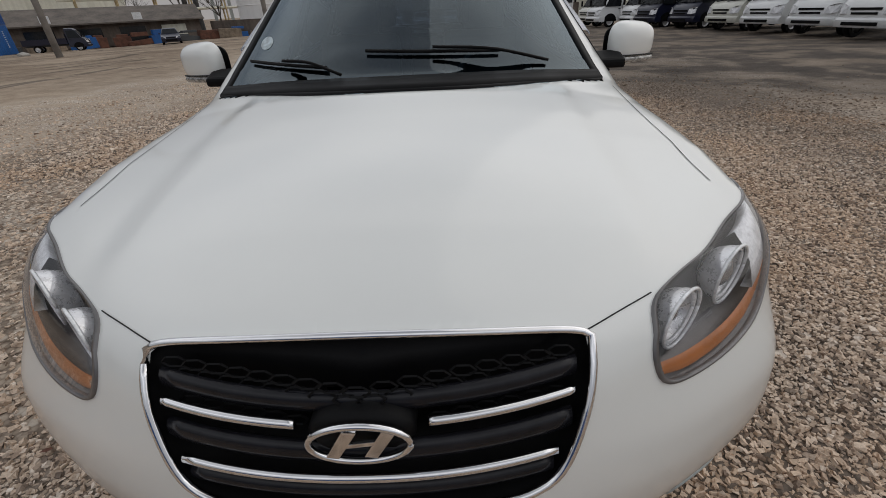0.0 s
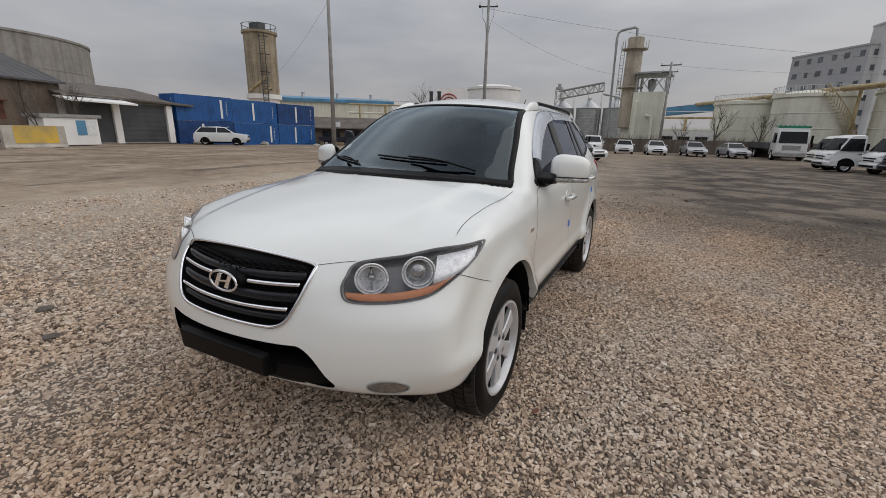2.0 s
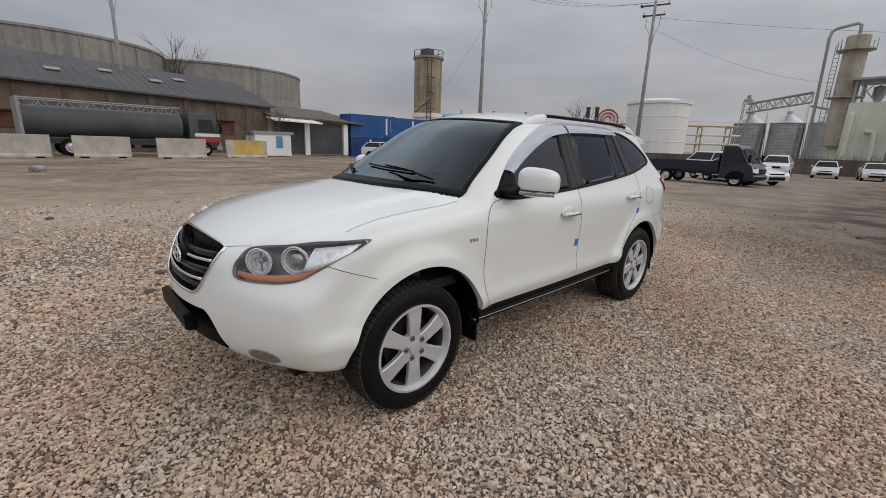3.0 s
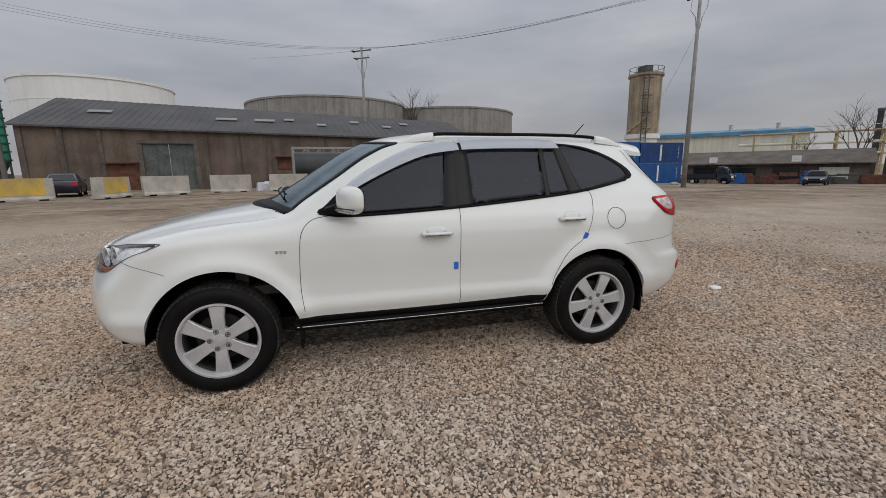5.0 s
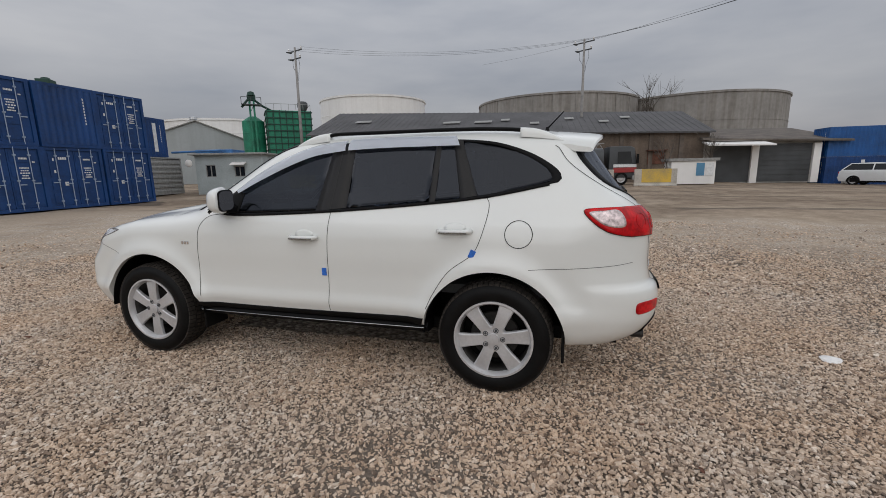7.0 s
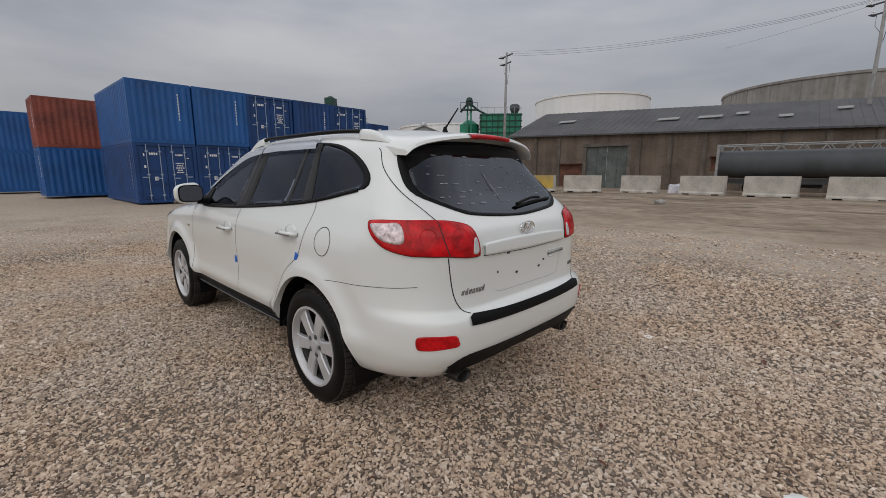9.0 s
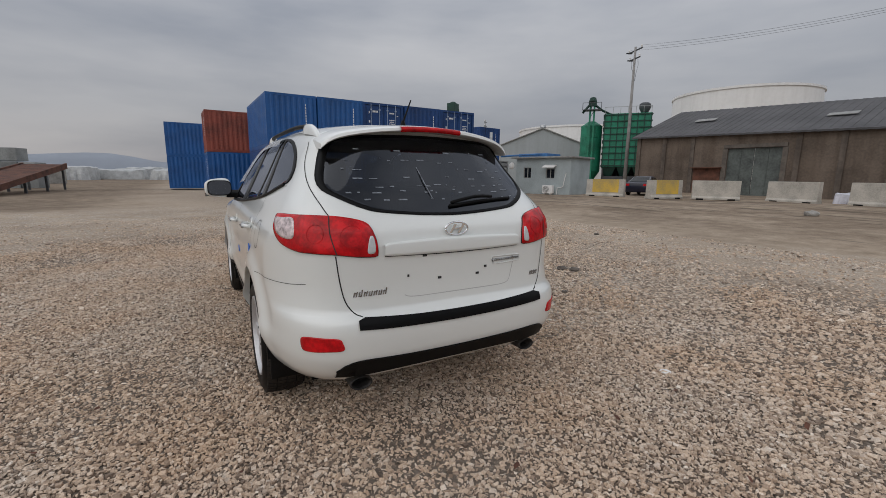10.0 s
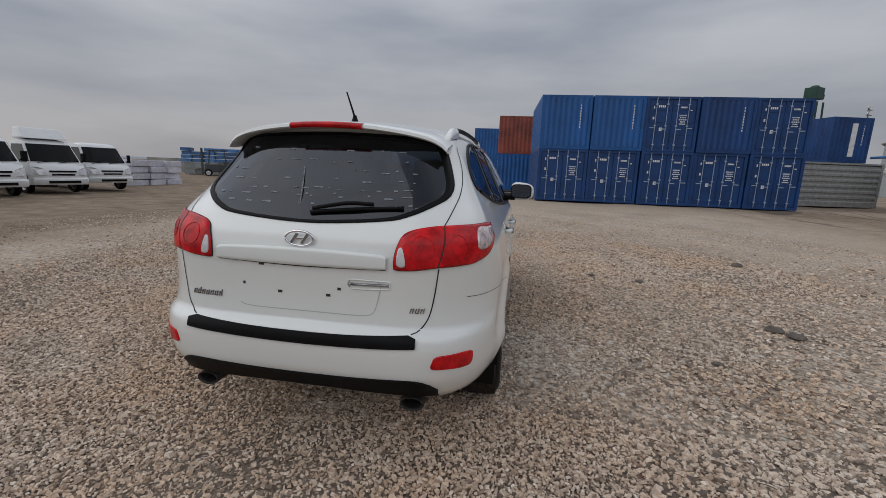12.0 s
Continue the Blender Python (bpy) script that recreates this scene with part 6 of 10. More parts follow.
def build_apartments():
    ob = thing("apartment_building", "grey apartment building with a taller pale stair tower", "building")
    A, B, C = Vector((36.5, 193.0)), Vector((50.5, 172.0)), Vector((71.0, 178.0))
    h = 29.5

    def wing(p, q, height, floors, cols, wall, deep, name):
        d = (q - p).normalized()
        nrm = Vector((-d.y, d.x))
        if nrm.y < 0:
            nrm = -nrm
        ln = (q - p).length
        m = Matrix(((d.x, nrm.x, 0, p.x), (d.y, nrm.y, 0, p.y), (0, 0, 1, -1), (0, 0, 0, 1)))
        bm = bmesh.new()
        box(bm, 0, ln, 0, deep, 0, height, m)
        box(bm, -0.2, ln + 0.2, -0.2, deep + 0.2, height, height + 0.5, m)
        w = part(name, bm, wall, ob)
        for i in range(floors):
            for j in range(cols):
                bm = bmesh.new()
                s, z = ln * (j + 0.28) / cols, height * (i + 0.35) / floors
                box(bm, s + ln / cols * (0.04 + 0.10 * (j % 2)), s + ln / cols * (0.40 + 0.06 * ((i + j) % 2)), -0.12, -0.02, z, z + height / floors * 0.38, m)
                part("window", bm, M["hazy_window"], w)
        return m
    wing(A, B, h, 7, 6, M["apartment"], 9, "wing")
    wing(B, C, h, 7, 6, M["apartment_light"], 9, "wing")
    wing(Vector((53.3, 169.5)), Vector((63.8, 172.0)), 35.0, 9, 4, M["apartment_light"], 8, "stair_tower")
    bm = bmesh.new()
    rng = random.Random(2)
    for k in range(9):
        x = 53.5 + k * 1.2
        box(bm, x, x + 0.7, 171.5, 173, 34.3, 35.0 + rng.uniform(0.3, 2.2))
    part("roof_gear", bm, M["apartment"], ob)


build_apartments()


def build_bare_tree(label, x, y, h, seed):
    """A leafless tree: trunk, limbs and many thin twigs."""
    rng = random.Random(seed)
    ob = thing("bare_tree", label, "tree", "leafless trees", m=at(x, y, rng.uniform(0, 360)))
    bt, bl, bw = bmesh.new(), bmesh.new(), bmesh.new()

    def grow(p, d, ln, r, lvl):
        pts, q = [p], p
        for _ in range(3):
            d = (d + Vector((rng.uniform(-1, 1), rng.uniform(-1, 1), rng.uniform(-0.3, 0.6))) * 0.16).normalized()
            q = q + d * (ln / 3)
            pts.append(q)
        for k in range(3):
            tube((bt, bl, bw, bw)[lvl], pts[k], pts[k + 1], r * (1 - 0.2 * k), r * (0.8 - 0.2 * k), (8, 6, 4, 3)[lvl], False)
        if lvl < 3:
            for _ in range((6, 5, 4)[lvl]):
                s = rng.uniform(0.35, 1.0)
                base = pts[0].lerp(pts[-1], s) if lvl == 0 else pts[min(3, int(s * 3) + 1)]
                if lvl == 0:
                    base = pts[min(3, 1 + int(s * 3 * 0.99))]
                nd = (d + Vector((rng.uniform(-1, 1), rng.uniform(-1, 1), rng.uniform(-0.2, 0.8))) * 0.9).normalized()
                grow(base, nd, ln * rng.uniform(0.5, 0.75), r * 0.45, lvl + 1)
    grow(Vector((0, 0, -0.1)), Vector((0, 0, 1)), h * 0.5, h * 0.022, 0)
    part("trunk", bt, M["bark"], ob)
    part("limbs", bl, M["bark"], ob)
    tagged(part("twig_spray", bw, M["bark"], ob), kind="stuff")


for k, (x, y, h) in enumerate(((-35.0, 63.0, 9.0), (-32.0, 66.0, 8.0), (-31.5, 9.0, 3.4), (-37.0, 13.4, 4.2), (7.0, 60.0, 6.0), (11.0, 58.0, 5.0), (-40.0, 61.0, 6.0), (3.0, 61.0, 4.0), (-90.0, 18.0, 16.5))):
    build_bare_tree("leafless tree with thin grey twigs", x, y, h, 11 + k)


def build_scrub():
    rng = random.Random(9)
    bm = bmesh.new()
    for k in range(420):
        x, y = rng.uniform(-14, 14), rng.uniform(57.2, 58.0)
        for _ in range(5):
            a = rng.uniform(0, math.tau)
            tip = Vector((x + 0.7 * math.cos(a), y + 0.7 * math.sin(a), gz(x, y) + rng.uniform(0.6, 2.4)))
            v = [bm.verts.new(p) for p in ((x - 0.05, y, gz(x, y)), (x + 0.05, y, gz(x, y)), tip)]
            bm.faces.new(v)
    tagged(part("dry_scrub", bm, M["dry_scrub"], tidy=False), "strip of dry brown scrub along the wall", "scrub", kind="stuff")


build_scrub()


def build_hills():
    bm = bmesh.new()
    rng = random.Random(5)
    prev = None
    for k in range(61):
        a = radians(150 + k * 2.0)
        r = 1400
        h = (22 + 62 * max(0, noise.noise(Vector((k * 0.16, 2.0, 0))) + 0.35)) * (1 - smooth_step(196, 208, 150 + k * 2.0)) + 6
        x, y = -r * math.sin(a), r * math.cos(a)
        v = (bm.verts.new((x, y, -8)), bm.verts.new((x * 1.02, y * 1.02, h * 0.6)), bm.verts.new((x * 1.06, y * 1.06, h)))
        if prev:
            bm.faces.new((prev[0], v[0], v[1], prev[1]))
            bm.faces.new((prev[1], v[1], v[2], prev[2]))
        prev = v
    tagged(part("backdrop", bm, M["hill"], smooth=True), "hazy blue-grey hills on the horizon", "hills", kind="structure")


build_hills()


# ---- parked vehicles ----
def add_wheels(ob, axles, track, r, w=0.2):
    for y in axles:
        for sx in (-1, 1):
            x = sx * track / 2
            bm = bmesh.new()
            lathe(bm, [(r * 0.62, -w / 2), (r * 0.92, -w / 2), (r, -w * 0.32), (r, w * 0.32), (r * 0.92, w / 2), (r * 0.62, w / 2)], (x, y, r), "x", 20)
            wheel = sharp(part("wheel", bm, M["rubber"], ob), 40)
            bm = bmesh.new()
            lathe(bm, [(0.01, sx * w * 0.38), (r * 0.2, sx * w * 0.40), (r * 0.5, sx * w * 0.2), (r * 0.63, sx * w * 0.46), (r * 0.63, -sx * w * 0.3)], (x, y, r), "x", 16)
            part("rim", bm, M["alloy"], wheel)


def shell(bm, outline, half, inset, z_mid, roof_in=0.0):
    """Side outline (y, z) given a body with sides that lean in above z_mid."""
    def hx(z):
        return half - inset * max(0.0, z - z_mid) ** 1.0
    r0 = [bm.verts.new((-hx(z), y, z)) for y, z in outline]
    r1 = [bm.verts.new((hx(z), y, z)) for y, z in outline]
    n = len(outline)
    for k in range(n):
        bm.faces.new((r0[k], r0[(k + 1) % n], r1[(k + 1) % n], r1[k]))
    bm.faces.new(r0[::-1])
    bm.faces.new(r1)


def cab_shell(bm, outline, half, inset, z_mid, bow=0.16, reach=1.1):
    """Like shell, with a nose that is rounded in plan and softened shoulders."""
    y_nose = min(y for y, z in outline)
    rings = []
    for f in (-1.0, -0.96, -0.85, -0.6, 0.0, 0.6, 0.85, 0.96, 1.0):
        ring = []
        for y, z in outline:
            lean = half - inset * max(0.0, z - z_mid)
            back = bow * abs(f) ** 5 * max(0.0, 1 - (y - y_nose) / reach)
            ring.append(bm.verts.new((f * lean, y + back, z - 0.05 * abs(f) ** 6 * (z > 1.7))))
        rings.append(ring)
    n = len(outline)
    for a, b in zip(rings, rings[1:]):
        for k in range(n):
            bm.faces.new((a[k], a[(k + 1) % n], b[(k + 1) % n], b[k]))
    bm.faces.new(rings[0][::-1])
    bm.faces.new(rings[-1])


def pane(bm, pts, out):
    """A thin four- or more-sided pane standing out of its plane by the vector out."""
    vs = [bm.verts.new(p) for p in pts]
    f = bm.faces.new(vs)
    g = bmesh.ops.extrude_face_region(bm, geom=[f])
    bmesh.ops.translate(bm, verts=[v for v in g["geom"] if isinstance(v, bmesh.types.BMVert)], vec=out)


def build_cab_truck(label, paint, m, double=False, roof=0.0, bed="tray", group="parked small trucks", ln=5.0, dark_bumper=True):
    """A one-tonne cab-over truck, its nose at -y."""
    ob = thing("small_truck", label, "truck", group, m=m)
    cab = 2.55 if double else 1.55
    y0 = -ln / 2
    bm = bmesh.new()
    cab_shell(bm, [(y0 + 0.03, 0.36), (y0 - 0.04, 0.55), (y0 - 0.04, 0.74), (y0 + 0.01, 0.93), (y0 + 0.14, 1.06), (y0 + 0.26, 1.13), (y0 + 0.74, 1.84), (y0 + 0.90, 1.95), (y0 + 1.15, 1.99), (y0 + cab - 0.05, 1.98), (y0 + cab, 1.9), (y0 + cab, 0.36)], 0.84, 0.14, 1.05)
    sharp(part("cab", bm, paint, ob), 35)
    bm = bmesh.new()
    rows = []
    for f in (0.05, 0.5, 0.93):
        y, z = y0 + 0.26 + 0.48 * f, 1.13 + 0.71 * f
        half = 0.80 - 0.14 * (z - 1.05)
        rows.append([(u * half, y + 0.16 * abs(u * 0.95) ** 5 * max(0.0, 1 - (y - y0 + 0.04) / 1.1) - 0.014, z + 0.010) for u in (-0.97, -0.85, -0.6, 0.0, 0.6, 0.85, 0.97)])
    vs = [[bm.verts.new(p) for p in r] for r in rows]
    for a, b in zip(vs, vs[1:]):
        for k in range(6):
            bm.faces.new((a[k], a[k + 1], b[k + 1], b[k]))
    g = bmesh.ops.solidify(bm, geom=bm.faces[:], thickness=0.01)
    part("windscreen", bm, M["vehicle_glass"], ob, smooth=False)
    bm = bmesh.new()
    for x0, x1 in ((-0.62, -0.02), (0.02, 0.62)):
        tube(bm, (x0, y0 + 0.22, 1.135), (x1, y0 + 0.27, 1.21), 0.014, n=5)
    part("wiper", bm, M["black_plastic"], ob)
    for sx in (-1, 1):
        bm = bmesh.new()
        ring = [(y0 + 0.80 + 0.43 * math.cos(a), 0.34 + 0.43 * math.sin(a)) for a in np.linspace(0.02, math.pi - 0.02, 16)]
        prism(bm, ring, "x", min(sx * 0.838, sx * 0.845), max(sx * 0.838, sx * 0.845))
        part("wheel_arch", bm, M["black_plastic"], ob)
        bm = bmesh.new()
        box(bm, min(sx * 0.838, sx * 0.85), max(sx * 0.838, sx * 0.85), y0 + 1.28, y0 + 1.42, 0.98, 1.02)
        part("door_handle", bm, M["black_plastic"], ob)
    for sx in (-1, 1):
        spans = ((0.42, 1.45),) if not double else ((0.42, 1.42), (1.52, 2.42))
        for a, b in spans:
            bm = bmesh.new()
            lead = 0.38 if a < 0.5 else 0
            pane(bm, [(sx * 0.825, y0 + a, 1.14), (sx * 0.825, y0 + b, 1.14), (sx * 0.738, y0 + b, 1.78), (sx * 0.738, y0 + a + lead, 1.78)], (sx * 0.012, 0, 0))
            part("side_window", bm, M["vehicle_glass"], ob)
        bm = bmesh.new()
        pane(bm, [(sx * 0.50, y0 - 0.020, 0.70), (sx * 0.70, y0 + 0.005, 0.69), (sx * 0.83, y0 + 0.13, 0.73), (sx * 0.83, y0 + 0.20, 0.98), (sx * 0.72, y0 + 0.06, 0.97), (sx * 0.53, y0 + 0.015, 0.90)], (0, -0.03, 0))
        part("headlamp", bm, M["lamp_clear"], ob)
        bm = bmesh.new()
        box(bm, sx * 0.90 - 0.04, sx * 0.90 + 0.06, y0 + 0.28, y0 + 0.36, 1.18, 1.52)
        tube(bm, (sx * 0.8, y0 + 0.35, 1.2), (sx * 0.92, y0 + 0.32, 1.3), 0.02, n=6)
        part("mirror", bm, M["black_plastic"], ob)
    bm = bmesh.new()
    box(bm, -0.42, 0.42, y0 - 0.05, y0 + 0.0, 0.80, 0.86)
    box(bm, -0.36, 0.36, y0 - 0.055, y0 - 0.018, 0.68, 0.74)
    part("grille", bm, M["black_plastic"], ob)
    bm = bmesh.new()
    cab_shell(bm, [(y0 - 0.06, 0.34), (y0 - 0.11, 0.42), (y0 - 0.11, 0.54), (y0 - 0.05, 0.60), (y0 + 0.34, 0.60), (y0 + 0.34, 0.34)], 0.86, 0.0, 1.0)
    bump = sharp(part("bumper", bm, paint, ob), 35)
    bm = bmesh.new()
    box(bm, -0.5, 0.5, y0 - 0.116, y0 - 0.08, 0.40, 0.49)
    part("air_slot", bm, M["black_plastic"], bump)
    if roof:
        bm = bmesh.new()
        shell(bm, [(y0 + 0.75, 1.99), (y0 + 1.15, 1.99 + roof), (y0 + cab - 0.05, 1.99 + roof), (y0 + cab - 0.05, 1.99)], 0.70, 0.1, 1.9)
        part("wind_deflector", bm, paint, ob, bevel=0.05)
    bm = bmesh.new()
    for sx in (-0.36, 0.36):
        box(bm, sx - 0.05, sx + 0.05, y0 + cab - 0.4, ln / 2 - 0.1, 0.52, 0.66)
    part("chassis", bm, M["dark_metal"], ob)
    b0, b1 = y0 + cab + 0.06, ln / 2
    if bed == "tray":
        bm = bmesh.new()
        box(bm, -0.84, 0.84, b0, b1, 0.67, 0.78)
        for sx in (-1, 1):
            box(bm, sx * 0.84 - (0.05 if sx > 0 else 0), sx * 0.84 + (0.05 if sx < 0 else 0), b0, b1, 0.78, 1.14)
        box(bm, -0.79, 0.79, b0, b0 + 0.05, 0.78, 1.5)
        box(bm, -0.79, 0.79, b1 - 0.05, b1, 0.78, 1.14)
        part("tray", bm, paint, ob)
    elif bed == "van":
        bm = bmesh.new()
        shell(bm, [(b0 - 0.1, 0.4), (b0 - 0.1, 1.96), (b1 - 0.15, 1.94), (b1, 1.2), (b1, 0.4)], 0.84, 0.12, 1.05)
        sharp(part("van_body", bm, paint, ob, bevel=0.05), 30)
        for sx in (-1, 1):
            bm = bmesh.new()
            pane(bm, [(sx * 0.83, b0 + 0.1, 1.15), (sx * 0.83, b1 - 0.4, 1.15), (sx * 0.752, b1 - 0.4, 1.74), (sx * 0.752, b0 + 0.1, 1.74)], (sx * 0.012, 0, 0))
            part("side_window", bm, M["vehicle_glass"], ob)
    elif bed == "box":
        bm = bmesh.new()
        box(bm, -0.88, 0.88, b0, b1, 0.7, 2.45)
        part("cargo_box", bm, paint, ob, bevel=0.03)
    add_wheels(ob, (y0 + 0.80, ln / 2 - 1.0), 1.50, 0.33)
    return ob


def build_car(label, paint, m, kind="sedan", group="parked cars"):
    ob = thing("parked_car", label, "car", group, m=m)
    if kind == "sedan":
        ln, half, ht = 4.5, 0.88, 1.45
        low = [(-2.2, 0.25), (-2.25, 0.55), (-2.1, 0.72), (-0.95, 0.92), (1.55, 0.98), (2.2, 0.95), (2.25, 0.5), (2.15, 0.25)]
        top = [(-1.0, 0.90), (-0.25, ht - 0.04), (0.15, ht), (0.8, ht - 0.03), (1.75, 0.97)]
    else:
        ln, half, ht = 4.7, 0.94, 1.74
        low = [(-2.20, 0.30), (-2.33, 0.62), (-2.24, 0.98), (-1.98, 1.07), (-1.1, 1.13), (2.0, 1.16), (2.28, 1.10), (2.36, 0.58), (2.25, 0.3)]
        top = [(-1.35, 1.11), (-0.40, ht - 0.06), (0.30, ht), (1.72, ht - 0.06), (2.25, 1.13)]
    bm = bmesh.new()
    shell(bm, low, half, 0.05, 0.6)
    sharp(part("body", bm, paint, ob, bevel=0.06), 30)
    bm = bmesh.new()
    shell(bm, top, half - 0.05, 0.42, top[0][1])
    sharp(part("cabin", bm, paint, ob, bevel=0.04), 30)
    z0 = top[0][1]

    def hx(z):
        return half - 0.05 - 0.42 * (z - z0)
    (ya, za), (yb, zb), (yc, zc), (yd, zd), (ye, ze) = top
    bm = bmesh.new()
    p0, p1 = (ya + 0.12 * (yb - ya), za + 0.12 * (zb - za)), (ya + 0.92 * (yb - ya), za + 0.92 * (zb - za))
    pane(bm, [(-hx(p0[1]) + 0.07, *p0), (hx(p0[1]) - 0.07, *p0), (hx(p1[1]) - 0.07, *p1), (-hx(p1[1]) + 0.07, *p1)], (0, -0.012, 0.012))
    part("windscreen", bm, M["vehicle_glass"], ob)
    bm = bmesh.new()
    p0, p1 = (ye + 0.15 * (yd - ye), ze + 0.15 * (zd - ze)), (ye + 0.9 * (yd - ye), ze + 0.9 * (zd - ze))
    pane(bm, [(-hx(p0[1]) + 0.08, *p0), (hx(p0[1]) - 0.08, *p0), (hx(p1[1]) - 0.08, *p1), (-hx(p1[1]) + 0.08, *p1)], (0, 0.012, 0.012))
    part("rear_window", bm, M["vehicle_glass"], ob)
    zl, zh = z0 + 0.08, ht - 0.10
    cut = lambda z: (ya + (yb - ya) * (z - za) / (zb - za) + 0.12, ye + (yd - ye) * (z - ze) / (zd - ze) - 0.12)
    midy = 0.3
    for sx in (-1, 1):
        for a0, a1, b0, b1 in ((cut(zl)[0], midy - 0.04, cut(zh)[0], midy - 0.04), (midy + 0.04, cut(zl)[1], midy + 0.04, cut(zh)[1])):
            bm = bmesh.new()
            pane(bm, [(sx * hx(zl), a0, zl), (sx * hx(zl), a1, zl), (sx * hx(zh), b1, zh), (sx * hx(zh), b0, zh)], (sx * 0.012, 0, 0))
            part("side_window", bm, M["vehicle_glass"], ob)
        bm = bmesh.new()
        yf, zf = low[2]
        pane(bm, [(sx * 0.45, yf - 0.11, zf - 0.17), (sx * (half - 0.02), yf + 0.02, zf - 0.13), (sx * (half - 0.04), yf + 0.08, zf + 0.0), (sx * 0.48, yf - 0.05, zf - 0.03)], (0, -0.03, 0.01))
        part("headlamp", bm, M["lamp_clear"], ob)
        bm = bmesh.new()
        yr, zr = low[-3]
        pane(bm, [(sx * 0.5, yr + 0.03, zr - 0.22), (sx * (half - 0.04), yr + 0.03, zr - 0.22), (sx * (half - 0.04), yr + 0.02, zr - 0.06), (sx * 0.5, yr + 0.02, zr - 0.06)], (0, 0.03, 0))
        part("tail_lamp", bm, M["lamp_red"], ob)
        bm = bmesh.new()
        box(bm, sx * (half + 0.06) - 0.07, sx * (half + 0.06) + 0.07, ya + 0.3, ya + 0.4, z0 + 0.02, z0 + 0.16)
        part("mirror", bm, paint, ob, bevel=0.02)
    bm = bmesh.new()
    box(bm, -0.5, 0.5, low[1][0] - 0.02, low[1][0] + 0.1, 0.32, 0.48)
    box(bm, -0.42, 0.42, low[2][0] - 0.12, low[2][0] + 0.0, low[2][1] - 0.18, low[2][1] - 0.06)
    part("grille", bm, M["black_plastic"], ob)
    for sx in (-1, 1):
        for y in (-1.38, 1.35):
            bm = bmesh.new()
            r = 0.37 if kind == "sedan" else 0.43
            ring = [(y + r * math.cos(a), 0.33 + r * math.sin(a)) for a in np.linspace(-0.15, math.pi + 0.15, 18)]
            prism(bm, ring, "x", min(sx * (half - 0.02), sx * (half + 0.006)), max(sx * (half - 0.02), sx * (half + 0.006)))
            part("wheel_arch", bm, M["black_plastic"], ob)
        bm = bmesh.new()
        box(bm, min(sx * (half - 0.03), sx * (half + 0.012)), max(sx * (half - 0.03), sx * (half + 0.012)), -0.95, 0.92, 0.24, 0.36)
        part("sill", bm, M["black_plastic"], ob)
    add_wheels(ob, (-1.38, 1.35), 2 * half - 0.16, 0.32 if kind == "sedan" else 0.38)
    return ob


W, CR, NV, SL = M["car_white"], M["car_cream"], M["car_navy"], M["car_silver"]
row = [(12.0, 31.2, -76, CR, False, 0, "tray", "cream small truck behind a white one"),
       (11.75, 28.3, -79, W, False, 0, "tray", "white small truck parked on the dark ground"),
       (13.1, 26.2, -76, W, False, 0.35, "box", "white small box truck in a row of vehicles"),
       (13.15, 24.1, -74, NV, False, 0, "van", "dark navy van in the row of trucks"),
       (14.0, 21.8, -74, NV, True, 0, "van", "dark navy van parked nose to the yard"),
       (14.65, 19.5, -74, CR, False, 0, "tray", "cream small truck parked in the row"),
       (14.75, 17.0, -74, W, False, 0, "van", "white van parked in the row"),
       (14.9, 14.5, -75, W, False, 0, "tray", "white small truck with an open tray"),
       (14.7, 12.0, -77, W, False, 0, "box", "white small box truck at the end of the row")]
for x, y, a, p, dbl, rf, bed, lab in row:
    build_cab_truck(lab, p, at(x, y, a), dbl, rf, bed)
for x, y, a, rf, bed in ((17.4, -5.1, -102, 0.0, "tray"), (17.8, -7.5, -102, 0.0, "tray"), (18.2, -9.9, -102, 0.40, "tray"), (18.65, -12.3, -102, 0.0, "tray")):
    build_cab_truck("white small truck parked on the far edge", W, at(x, y, a), False, rf, bed)
build_cab_truck("dark navy flatbed truck parked sideways on the gravel", NV, at(-4.8, 22.7, 85), False, 0, "tray", ln=5.1)
for x, y, a, p, k, lab in ((-5.3, 28.4, 62, W, "suv", "white estate car parked behind the navy truck"), (-4.0, 26.3, 60, W, "sedan", "small white car beside the navy truck"),
                           (-4.6, 39.5, 5, W, "suv", "white car with a roof box by the wall"), (-2.4, 47.1, 5, W, "sedan", "small white car by the scrub"),
                           (0.6, 47.5, 8, W, "sedan", "small white car parked nose out"), (4.1, 48.6, 10, SL, "sedan", "silver car parked nose out by the wall"),
                           (7.6, 48.6, 12, SL, "sedan", "silver saloon parked by the wall")):
    build_car(lab, p, at(x, y, a), k)
build_car("white sport utility car parked before the blue containers", W, at(-36.9, 24.9, 131), "suv")
build_car("dark blue saloon near the workshop", NV, at(-28.6, 46.5, 30), "sedan")
build_car("black car half hidden behind a concrete barrier", NV, at(-29.3, -17.3, -70), "sedan")
for x, y, lab in ((-37.0, 42.0, "dark blue pickup"),):
    build_cab_truck("dark pickup beside the workshop", NV, at(x, y, 120), False, 0, "tray")


